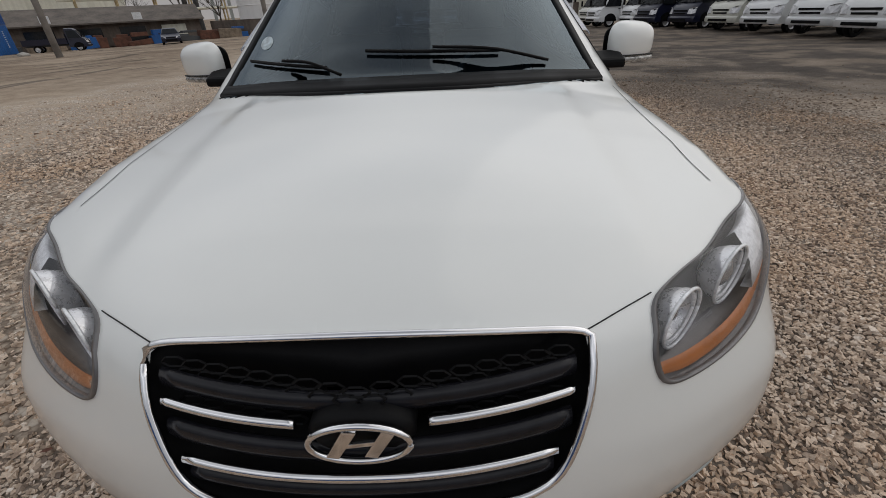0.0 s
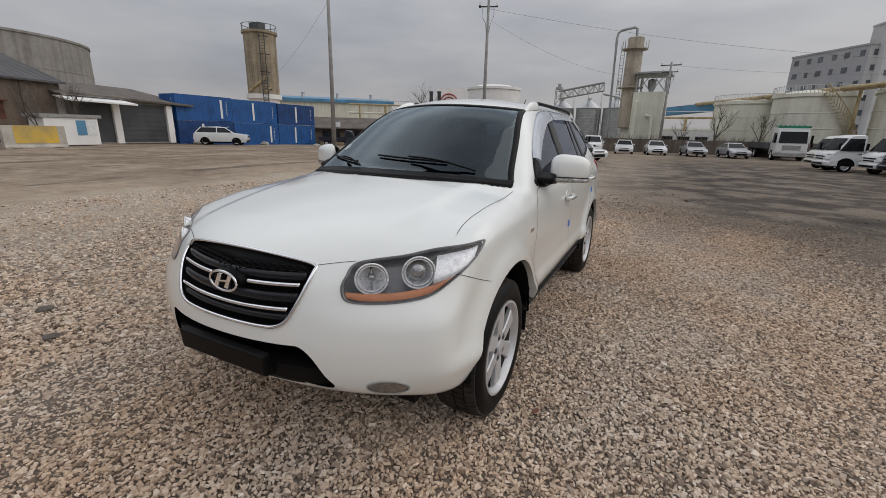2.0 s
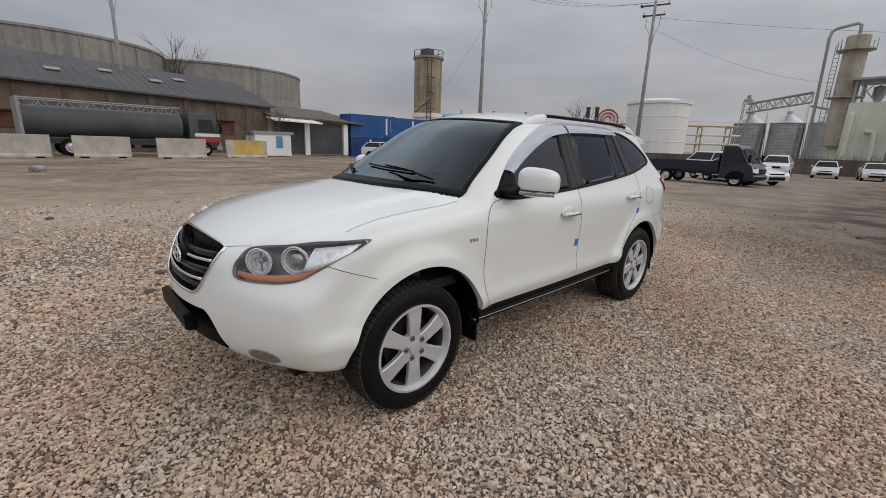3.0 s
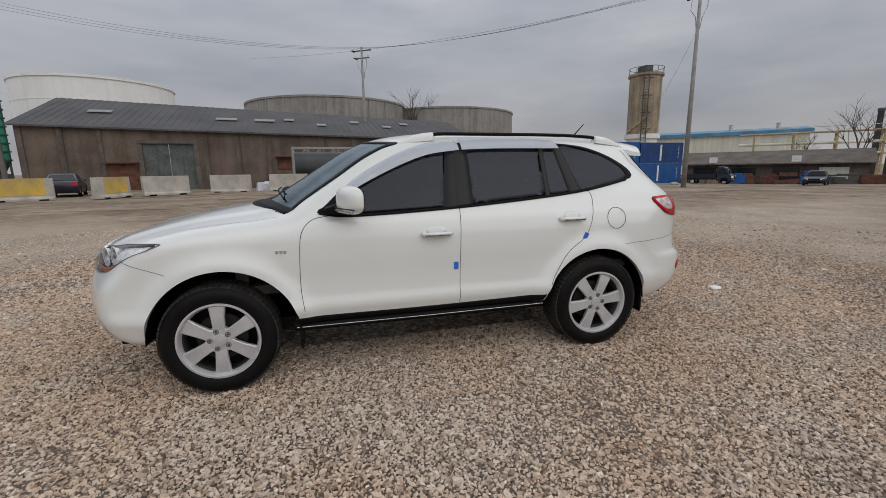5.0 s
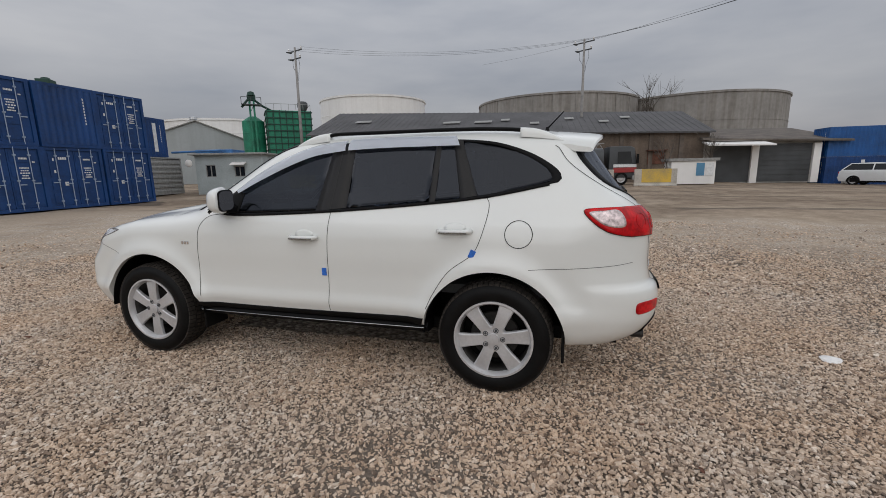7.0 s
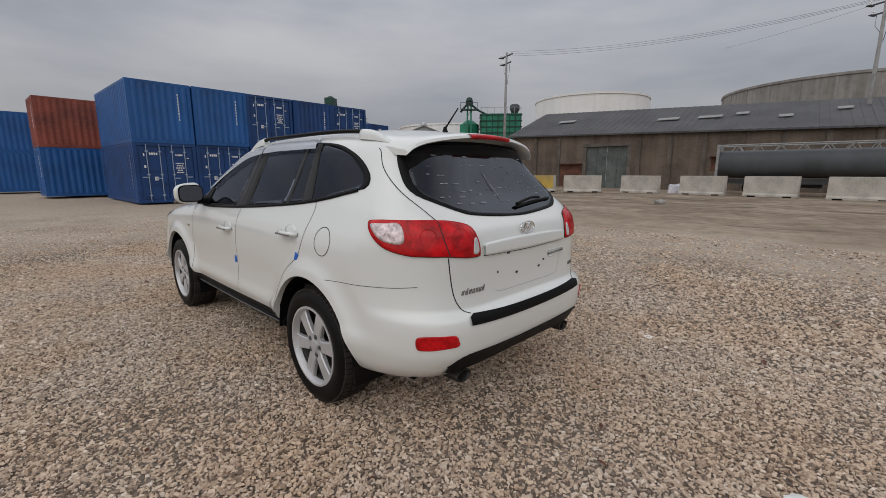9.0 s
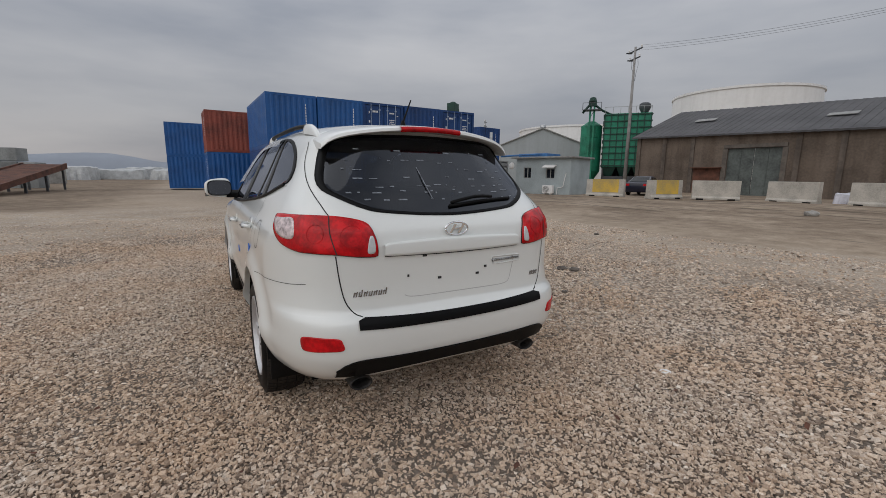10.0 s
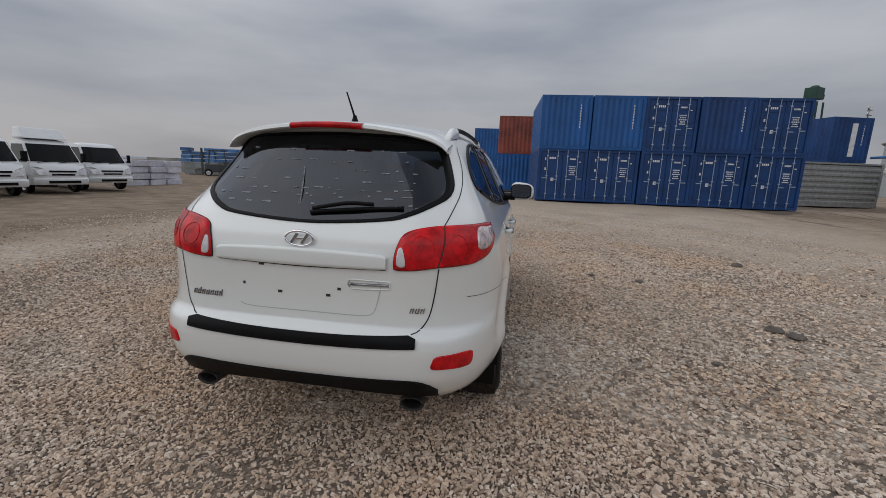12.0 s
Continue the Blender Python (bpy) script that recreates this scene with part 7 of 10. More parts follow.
def build_heavy_truck(label, m, paint, load):
    """A long lorry, nose at -y."""
    ob = thing("heavy_truck", label, "truck", "heavy trucks", m=m)
    bm = bmesh.new()
    shell(bm, [(-4.6, 0.55), (-4.65, 1.5), (-4.5, 2.75), (-4.2, 2.9), (-2.7, 2.9), (-2.7, 0.55)], 1.2, 0.04, 1.5)
    sharp(part("cab", bm, paint, ob, bevel=0.06), 30)
    bm = bmesh.new()
    pane(bm, [(-1.05, -4.66, 1.6), (1.05, -4.66, 1.6), (1.0, -4.53, 2.6), (-1.0, -4.53, 2.6)], (0, -0.03, 0))
    part("windscreen", bm, M["vehicle_glass"], ob)
    for sx in (-1, 1):
        bm = bmesh.new()
        pane(bm, [(sx * 1.2, -4.35, 1.65), (sx * 1.2, -3.3, 1.65), (sx * 1.16, -3.3, 2.5), (sx * 1.16, -4.2, 2.5)], (sx * 0.015, 0, 0))
        part("side_window", bm, M["vehicle_glass"], ob)
        bm = bmesh.new()
        box(bm, sx * 1.35 - 0.08, sx * 1.35 + 0.08, -4.75, -4.6, 1.6, 2.3)
        part("mirror", bm, M["black_plastic"], ob)
        bm = bmesh.new()
        box(bm, sx * 0.9 - 0.2, sx * 0.9 + 0.2, -4.72, -4.6, 0.75, 0.98)
        part("headlamp", bm, M["lamp_clear"], ob)
    bm = bmesh.new()
    box(bm, -1.22, 1.22, -4.78, -4.4, 0.4, 0.72)
    box(bm, -0.7, 0.7, -4.68, -4.6, 1.0, 1.4)
    part("bumper", bm, M["container_grey"], ob, bevel=0.03)
    bm = bmesh.new()
    box(bm, -0.5, 0.5, -2.7, 5.2, 0.7, 1.0)
    for y in (-1.4, 0.2):
        box(bm, 0.6, 1.1, y, y + 1.1, 0.45, 0.95)
    part("chassis", bm, M["dark_metal"], ob)
    if load == "tank":
        bm = bmesh.new()
        n, prof = 28, []
        for k in range(n):
            a = k * math.tau / n
            prof.append((1.22 * math.copysign(abs(math.cos(a)) ** 0.75, math.cos(a)), 1.95 + 0.88 * math.copysign(abs(math.sin(a)) ** 0.75, math.sin(a))))
        prism(bm, prof, "y", -2.3, 5.6)
        sharp(part("tank_body", bm, M["dark_metal"], ob), 30)
        for z0, z1, mt in ((0.95, 1.32, "car_red"), (1.34, 1.56, "white_mark")):
            bm = bmesh.new()
            box(bm, -1.235, 1.235, -4.66, -3.0, z0, z1)
            part("cab_stripe", bm, M[mt], ob, bevel=0.02)
        bm = bmesh.new()
        for sx in (-1.0, 1.0):
            chain(bm, [(sx, -2.3, 3.15), (sx, 5.6, 3.15)], 0.05, 6)
            for k in range(15):
                y = -2.2 + k * 0.55
                tube(bm, (sx, y, 2.75), (sx, y + 0.27 * (-1) ** k, 3.15), 0.03, n=4)
        box(bm, -1.25, 1.25, 5.6, 5.75, 0.9, 3.2)
        part("top_rail", bm, M["container_grey"], ob)
    else:
        bm = bmesh.new()
        box(bm, -1.2, 1.2, -2.5, 5.2, 1.0, 1.6)
        part("bed", bm, M["dark_metal"], ob)
        bm = bmesh.new()
        for k in range(7):
            x = -1.1 + k * 0.36
            tube(bm, (x, -4.3, 3.0), (x, -2.8, 3.2), 0.05, n=5)
        box(bm, -1.2, 1.2, -4.4, -4.25, 2.92, 3.1)
        part("roof_rack", bm, M["green"], ob, "green load on the cab roof")
    add_wheels(ob, (-3.6, 2.4, 3.7), 2.1, 0.5, 0.32)
    return ob


build_heavy_truck("long dark tanker lorry behind concrete barriers", at(-32.6, 2.2, 186), M["dark_metal"], "tank")
build_heavy_truck("white heavy truck with a green load on its roof", at(11.4, 50.9, 4), W, "bed")

tool = thing("cargo_crate", "dark grey machine crate standing behind the trucks", "crate", m=at(20.6, -12.4, -38) @ Matrix.Diagonal((0.75, 0.75, 0.84, 1)))
bm = bmesh.new()
box(bm, -0.55, 0.55, -0.6, 0.6, 0, 2.85)
part("crate_body", bm, M["dark_metal"], tool, bevel=0.03)
bm = bmesh.new()
box(bm, 0.56, 0.95, -0.4, 0.4, 0, 2.3)
part("side_cabinet", bm, M["dark_metal"], tool, bevel=0.02)


# ---- south side: stone blocks, wrapped goods, ramp ----
def build_stack(name, label, cat, group, m, nx, nz, bw, bh, bd, mat, seed, skip=0.12):
    """A stack of wrapped or stone blocks: each block a part."""
    rng = random.Random(seed)
    ob = thing(name, label, cat, group, m=m)
    for i in range(nx):
        for k in range(nz):
            if k == nz - 1 and rng.random() < skip:
                continue
            bm = bmesh.new()
            x, y = i * (bw + 0.09) + rng.uniform(-0.05, 0.05), rng.uniform(-0.12, 0.12)
            box(bm, x, x + bw, y, y + bd, k * (bh + 0.03), k * (bh + 0.03) + bh * rng.uniform(0.93, 1.0))
            part("block", bm, mat, ob, bevel=0.03)
    return ob


build_stack("block_stack", "stack of large grey stone blocks at the yard edge", "block stack", "stacks of stone blocks", at(12.0, -43.0, -14), 6, 3, 1.10, 1.04, 1.4, M["stone_block"], 3, 0.1)
build_stack("goods_stack", "blue and white wrapped goods at the end of a block stack", "goods stack", "stacks of wrapped goods", at(18.95, -44.7, -14), 2, 6, 0.98, 0.5, 1.2, M["blue_goods"], 21, 0.0)
build_stack("block_stack", "low row of grey stone blocks behind the forklift", "block stack", "stacks of stone blocks", at(25.9, -38.6, 24.5), 7, 2, 1.0, 0.60, 1.2, M["stone_block"], 5, 0.0)
build_stack("goods_stack", "row of blue and white wrapped goods on stone blocks", "goods stack", "stacks of wrapped goods", at(26.3, -38.3, 24.5, 1.27), 7, 4, 0.96, 0.33, 1.1, M["blue_goods"], 15, 0.05)
build_stack("goods_stack", "stack of white wrapped goods on pallets", "goods stack", "stacks of wrapped goods", at(19.7, -18.2, 90), 3, 4, 1.02, 0.31, 1.2, M["pallet_white"], 6, 0.0)
build_stack("goods_stack", "pale wrapped goods piled beside the trucks", "goods stack", "stacks of wrapped goods", at(23.4, -22.6, 75), 3, 3, 1.2, 0.42, 1.2, M["pallet_white"], 8)


def build_wrapped_heap(label, m, sx, sy, sz, mat, seed):
    """Boxy goods under a sheet that hangs down in pleats and sags between the corners."""
    bm = bmesh.new()
    n, rings = 72, 14
    grid = []
    for j in range(rings + 1):
        f = j / rings
        ring = []
        for k in range(n):
            a = k * math.tau / n
            ca, sa = math.cos(a), math.sin(a)
            square = (abs(ca) ** 5 + abs(sa) ** 5) ** -0.2
            out = min(1.0, f / 0.62)
            drop = max(0.0, (f - 0.62) / 0.38)
            pleat = 0.055 * drop * math.sin(a * 17 + 3 * noise.noise(Vector((ca * 3, sa * 3, seed))))
            lean = 0.10 * drop * (1 + noise.noise(Vector((ca * 1.5, sa * 1.5, seed + 5))))
            r = (out + lean + pleat) * square
            lump = 0.16 * noise.noise(Vector((ca * out * 2.1, sa * out * 1.6, seed * 1.7))) + 0.05 * noise.noise(Vector((ca * out * 6, sa * out * 6, seed)))
            z = sz * (1 - 0.06 * out ** 4 + lump) * (1 - drop ** 1.1)
            ring.append(bm.verts.new((sx * r * ca, sy * r * sa, max(0, z))))
        grid.append(ring)
    for a, b in zip(grid, grid[1:]):
        for k in range(n):
            bm.faces.new((a[k], a[(k + 1) % n], b[(k + 1) % n], b[k]))
    bmesh.ops.remove_doubles(bm, verts=bm.verts, dist=1e-4)
    ob = sharp(part("covered_heap", bm, mat, smooth=True), 40)
    ob.matrix_world = m
    return tagged(ob, label, "covered goods", "covered goods")


build_wrapped_heap("heap of goods under a pale plastic sheet", at(21.0, -37.0, 20), 2.9, 1.4, 1.95, M["plastic_wrap"], 1)
build_wrapped_heap("low heap under a creased pale plastic sheet", at(17.9, -34.0, 8), 2.1, 1.0, 1.0, M["plastic_wrap"], 2)
build_wrapped_heap("heap under a blue tarpaulin", at(22.0, -42.5, 0), 2.6, 1.6, 2.4, M["blue_tarp"], 3)
for k, (x, y) in enumerate(((14.0, -95), (9.5, -100), (5.0, -92), (18.5, -88))):
    build_wrapped_heap("distant pale covered heap", at(x, y, 30 * k), 4.2, 2.2, 1.9 + 0.3 * (k % 2), M["plastic_wrap"], 4 + k)


def build_ramp():
    ob = thing("loading_ramp", "long rusty steel loading ramp on legs", "ramp", m=at(12.0, -25.2, 0) @ pose(0, 0, 0, 0, 0, -6))
    ln, w, h = 12.0, 2.3, 1.75
    bm = bmesh.new()
    n = 30
    for k in range(n):
        f0, f1 = k / n, (k + 0.8) / n
        z0, z1 = 0.12 + h * f0, 0.12 + h * f1
        vs = [bm.verts.new(p) for p in ((-w / 2, -ln * f0, z0), (w / 2, -ln * f0, z0), (w / 2, -ln * f1, z1), (-w / 2, -ln * f1, z1))]
        g = bmesh.ops.extrude_face_region(bm, geom=[bm.faces.new(vs)])
        bmesh.ops.translate(bm, verts=[v for v in g["geom"] if isinstance(v, bmesh.types.BMVert)], vec=(0, 0, -0.06))
    tagged(part("deck", bm, M["rust"], ob), kind="stuff")
    for sx in (-1, 1):
        bm = bmesh.new()
        prism(bm, [(0, 0), (-0.2, 0.28), (-ln, h + 0.2), (-ln, h - 0.2), (-0.9, 0.05)], "x", sx * w / 2 + sx * 0.01, sx * (w / 2 + 0.12))
        part("side_beam", bm, M["rust"], ob)
        for y in (-6, -9, -ln + 0.1):
            bm = bmesh.new()
            box(bm, sx * (w / 2 - 0.15) - 0.06, sx * (w / 2 - 0.15) + 0.06, y - 0.06, y + 0.06, 0, 0.12 - h * y / ln - 0.08)
            part("leg", bm, M["dark_metal"], ob)


build_ramp()


def build_forklift():
    ob = thing("forklift", "dark forklift standing among the stone blocks", "forklift", m=at(27.4, -32.9, 127) @ Matrix.Scale(1.12, 4))
    bm = bmesh.new()
    box(bm, -0.55, 0.55, -0.9, 1.0, 0.35, 1.0)
    box(bm, -0.5, 0.5, 0.5, 1.1, 0.4, 1.25)
    part("body", bm, M["dark_metal"], ob, bevel=0.05)
    bm = bmesh.new()
    for x in (-0.48, 0.48):
        for y in (-0.6, 0.7):
            tube(bm, (x, y, 1.0), (x, y * 0.85, 2.1), 0.04, n=6)
    box(bm, -0.55, 0.55, -0.6, 0.7, 2.1, 2.16)
    part("guard", bm, M["dark_metal"], ob)
    bm = bmesh.new()
    for x in (-0.3, 0.3):
        box(bm, x - 0.06, x + 0.06, -1.15, -1.0, 0.1, 2.3)
        box(bm, x - 0.05, x + 0.05, -2.1, -1.15, 0.1, 0.16)
    part("mast", bm, M["dark_metal"], ob)
    add_wheels(ob, (-0.65, 0.75), 1.0, 0.3)


build_forklift()
wall = thing("block_wall", "low dark concrete block wall at the edge of the yard", "wall", m=pose(14.5, -60.0, 0, 0, 0, 35))
bm = bmesh.new()
box(bm, 0, 34, 0, 0.4, 0, 1.6)
part("wall", bm, M["concrete"], wall)
for k, (x, y, w, h, a) in enumerate(((45, -120, 16, 2.9, 20), (70, -120, 20, 3.6, 35))):
    shed = thing("distant_shed", "low grey shed far across the yard", "building", "distant sheds", m=pose(x, y, -0.2, 0, 0, a))
    bm = bmesh.new()
    prism(bm, [(-w / 2, 0), (w / 2, 0), (w / 2, h), (0, h * 1.15), (-w / 2, h)], "y", -4, 4)
    part("wall", bm, M["grey_metal"], shed)


def build_scatter():
    """Loose things on the ground: stones, scraps and tyre lumps."""
    rng = random.Random(21)

    def lump(name, label, cat, x, y, s, mat, flat=0.5, group=""):
        bm = bmesh.new()
        bmesh.ops.create_icosphere(bm, subdivisions=2, radius=s)
        for v in bm.verts:
            v.co += v.co.normalized() * s * 0.35 * noise.noise(v.co * (2.2 / s) + Vector((x, y, 0)))
            v.co.z *= flat
        ob = part(name, bm, mat)
        ob.matrix_world = at(x, y, rng.uniform(0, 360)) @ pose(0, 0, s * flat * 0.55)
        tagged(ob, label, cat, group)
    lump("pale_stone", "flat pale stone lying on the gravel", "stone", -0.12, 3.61, 0.065, M["white_wall"], 0.35, "loose pale stones")
    lump("pale_stone", "flat pale stone lying on the gravel", "stone", -1.625, 2.471, 0.038, M["white_wall"], 0.35, "loose pale stones")
    for x, y, s in ((-3.44, -0.34, 0.075), (-3.55, -0.19, 0.07), (-2.55, 0.61, 0.04), (-6.99, -2.75, 0.06), (-2.05, -2.13, 0.05), (-2.64, -1.94, 0.06), (2.13, 8.0, 0.06), (-4.6, -3.6, 0.09)):
        lump("dirt_clod", "small dark clod of dirt on the gravel", "clod", x, y, s, M["roof_old"], 0.5, "dark clods")
    for x, y, s in ((-40.2, 24.5, 0.45), (-39.4, 32.0, 0.5), (-18.9, -2.9, 0.25), (-33.0, 33.5, 0.4)):
        lump("rubble", "dark lump of rubble on the dirt", "rubble", x, y, s, M["concrete"], 0.5, "lumps of rubble")
    bag = build_wrapped_heap("heap of white sacks behind the barriers", at(-31.0, -5.4, 0), 0.9, 0.6, 0.6, M["pallet_white"], 12)
    bag.name = "sack_heap"


build_scatter()


# ---- the white car ----
def curve(knots):
    """A smooth curve through (position, value) pairs, as a function of an array."""
    xs, ys = np.array([k[0] for k in knots], float), np.array([k[1] for k in knots], float)
    d = np.diff(ys) / np.diff(xs)
    m = np.concatenate([[d[0]], np.where(d[:-1] * d[1:] > 0, 2 * d[:-1] * d[1:] / (d[:-1] + d[1:] + 1e-12), 0.0), [d[-1]]])

    def f(v):
        v = np.clip(v, xs[0], xs[-1])
        k = np.clip(np.searchsorted(xs, v) - 1, 0, len(xs) - 2)
        h = xs[k + 1] - xs[k]
        s = (v - xs[k]) / h
        return (2 * s**3 - 3 * s**2 + 1) * ys[k] + (s**3 - 2 * s**2 + s) * h * m[k] + (3 * s**2 - 2 * s**3) * ys[k + 1] + (s**3 - s**2) * h * m[k + 1]
    return f


half_width = curve([(0.2, 0.80), (0.40, 0.862), (0.46, 0.880), (0.525, 0.899), (0.56, 0.894), (0.60, 0.886), (0.70, 0.884), (0.85, 0.890), (0.96, 0.886), (1.05, 0.868), (1.12, 0.835), (1.20, 0.795), (1.35, 0.722), (1.50, 0.652), (1.60, 0.602), (1.75, 0.52)])
width_taper = curve([(-2.3, 0.975), (-1.7, 0.99), (-1.2, 1.0), (1.0, 1.0), (1.5, 0.996), (1.85, 0.984), (2.1, 0.966), (2.6, 0.90)])
nose_line = curve([(0.2, -2.06), (0.32, -2.18), (0.42, -2.236), (0.52, -2.262), (0.62, -2.268), (0.72, -2.255), (0.82, -2.230), (0.90, -2.190), (0.95, -2.145), (1.02, -2.04), (1.2, -1.8)])
nose_sweep = curve([(0.25, 0.60), (0.38, 0.50), (0.46, 0.45), (0.56, 0.42), (0.7, 0.42), (0.85, 0.51), (1.0, 0.48), (1.2, 0.5)])
tail_line = curve([(0.2, 2.06), (0.33, 2.18), (0.42, 2.28), (0.52, 2.33), (0.62, 2.338), (0.685, 2.326), (0.725, 2.282), (0.85, 2.274), (1.0, 2.276), (1.09, 2.260), (1.16, 2.208), (1.28, 2.088), (1.43, 1.985), (1.56, 1.90), (1.8, 1.72)])
tail_power = curve([(0.3, 7.2), (0.65, 7.2), (0.82, 7.0), (1.15, 7.0), (1.5, 4.4), (1.8, 4.4)])
tail_sweep = curve([(0.3, 1.6), (0.45, 1.1), (0.65, 1.0), (0.82, 1.1), (1.15, 1.2), (1.3, 1.5), (1.8, 1.6)])
roof_line = curve([(-2.4, 0.83), (-2.22, 0.905), (-2.05, 0.975), (-1.71, 1.068), (-1.41, 1.124), (-1.22, 1.154), (-1.09, 1.183), (-0.95, 1.270), (-0.70, 1.427), (-0.48, 1.558), (-0.30, 1.632), (-0.10, 1.672), (0.20, 1.697), (0.80, 1.702), (1.20, 1.692), (1.55, 1.668), (1.80, 1.632), (2.0, 1.59), (2.6, 1.5)])
crown = curve([(-2.3, 0.14), (-1.6, 0.098), (-1.1, 0.085), (-0.4, 0.17), (0.2, 0.20), (2.0, 0.20)])
belly = curve([(-2.3, 0.46), (-2.22, 0.44), (-2.1, 0.405), (-1.9, 0.365), (-1.7, 0.35), (-0.9, 0.40), (0.9, 0.40), (1.8, 0.33), (2.5, 0.33)])
ARCHES = ((-1.305, 0.352, 0.458), (1.338, 0.350, 0.442))


def smax(a, b, k):
    h = np.maximum(k - np.abs(a - b), 0) / k
    return np.maximum(a, b) + h * h * k / 4


def body_field(p):
    """Below nought inside the car's body."""
    x, y, z = np.abs(p[:, 0]), p[:, 1], p[:, 2]
    flare = 0
    for yc, zc, r in ARCHES:
        d = np.hypot(y - yc, z - zc)
        flare = flare + 0.034 * np.exp(-((d - r - 0.01) / 0.075) ** 2) * np.clip((z - 0.3) / 0.2, 0, 1)
    lean = 1 - 0.06 * np.clip((y - 1.2) / 0.7, 0, 1) * np.clip((z - 1.2) / 0.3, 0, 1)
    side = x - half_width(z) * width_taper(y) * lean - flare
    lag = 0.32 * x**2 * np.clip((y + 1.5) / 0.4, 0, 1) * np.clip((0.6 - y) / 0.6, 0, 1)
    dome = 0.012 * (np.clip((0.60 - x) / 0.10, 0, 1) ** 2 * (3 - 2 * np.clip((0.60 - x) / 0.10, 0, 1))) * np.clip((-0.9 - y) / 0.3, 0, 1) * np.clip((y + 2.2) / 0.3, 0, 1)
    top = (z - (roof_line(y - lag) - crown(y) * x**2 + dome)) * 0.9
    front = nose_line(z) + nose_sweep(z) * x**2.2 - y
    rear = y - (tail_line(z) - tail_sweep(z) * x ** tail_power(z))
    f = smax(side, top, 0.08)
    f = smax(f, front, 0.07)
    f = smax(f, rear, 0.07)
    return smax(f, belly(y) - z, 0.05)


def gradient(p):
    e = 0.004
    g = np.stack([body_field(p + e * np.eye(3)[k]) - body_field(p - e * np.eye(3)[k]) for k in range(3)], 1)
    return g / np.maximum(np.linalg.norm(g, axis=1, keepdims=True), 1e-9)


def meet(p0, d, reach=2.4):
    """Where rays from outside first meet the body."""
    p0 = np.asarray(p0, float)
    d = np.broadcast_to(np.asarray(d, float), p0.shape)
    lo, hi, found = np.zeros(len(p0)), np.full(len(p0), reach), np.zeros(len(p0), bool)
    for s in np.arange(0, reach, 0.02):
        inside = body_field(p0 + d * s) < 0
        hi = np.where(inside & ~found, s, hi)
        found |= inside
        lo = np.where(found, lo, s)
    for _ in range(24):
        mid = (lo + hi) / 2
        inside = body_field(p0 + d * mid[:, None]) < 0
        hi, lo = np.where(inside, mid, hi), np.where(inside, lo, mid)
    return p0 + d * hi[:, None]


def outline(points, n=72, smooth=True, rnd=0.0):
    """A closed line through the points, evenly resampled."""
    p = np.array(points, float)
    m = len(p)
    fine = []
    for k in range(m):
        a, b, c, e = p[k - 1], p[k], p[(k + 1) % m], p[(k + 2) % m]
        for s in np.linspace(0, 1, 24, endpoint=False):
            if smooth:
                fine.append(0.5 * (2 * b + (c - a) * s + (2 * a - 5 * b + 4 * c - e) * s**2 + (3 * b - a - 3 * c + e) * s**3))
            else:
                fine.append(b + (c - b) * s)
    fine = np.array(fine)
    for _ in range(int(rnd)):
        fine = (np.roll(fine, 1, 0) + fine * 2 + np.roll(fine, -1, 0)) / 4
    seg = np.linalg.norm(np.roll(fine, -1, 0) - fine, axis=1)
    run = np.concatenate([[0], np.cumsum(seg)])
    loop = np.vstack([fine, fine[:1]])
    at_ = np.linspace(0, run[-1], n, endpoint=False)
    return np.stack([np.interp(at_, run, loop[:, k]) for k in range(loop.shape[1])], 1)


def line3(points, n=24, smooth=True):
    p = np.array(points, float)
    if smooth and len(p) > 2:
        q = np.vstack([2 * p[0] - p[1], p, 2 * p[-1] - p[-2]])
        fine = []
        for k in range(1, len(q) - 2):
            a, b, c, e = q[k - 1], q[k], q[k + 1], q[k + 2]
            for s in np.linspace(0, 1, 20, endpoint=False):
                fine.append(0.5 * (2 * b + (c - a) * s + (2 * a - 5 * b + 4 * c - e) * s**2 + (3 * b - a - 3 * c + e) * s**3))
        fine.append(p[-1])
        p = np.array(fine)
    run = np.concatenate([[0], np.cumsum(np.linalg.norm(np.diff(p, axis=0), axis=1))])
    at_ = np.linspace(0, run[-1], n)
    return np.stack([np.interp(at_, run, p[:, k]) for k in range(p.shape[1])], 1)


def onto(p, d):
    d = np.array(d, float) / np.linalg.norm(d)
    return meet(np.asarray(p, float) - d * 1.2, d)


def lay(grid, closed, bm, fan=None):
    """Faces over rows of vertices."""
    rows = [[bm.verts.new(v) for v in row] for row in grid]
    n = len(rows[0])
    for a, b in zip(rows, rows[1:]):
        for k in range(n if closed else n - 1):
            bm.faces.new((a[k], a[(k + 1) % n], b[(k + 1) % n], b[k]))
    if fan is not None:
        c = bm.verts.new(fan)
        for k in range(n):
            bm.faces.new((c, rows[0][(k + 1) % n], rows[0][k]))
    return rows


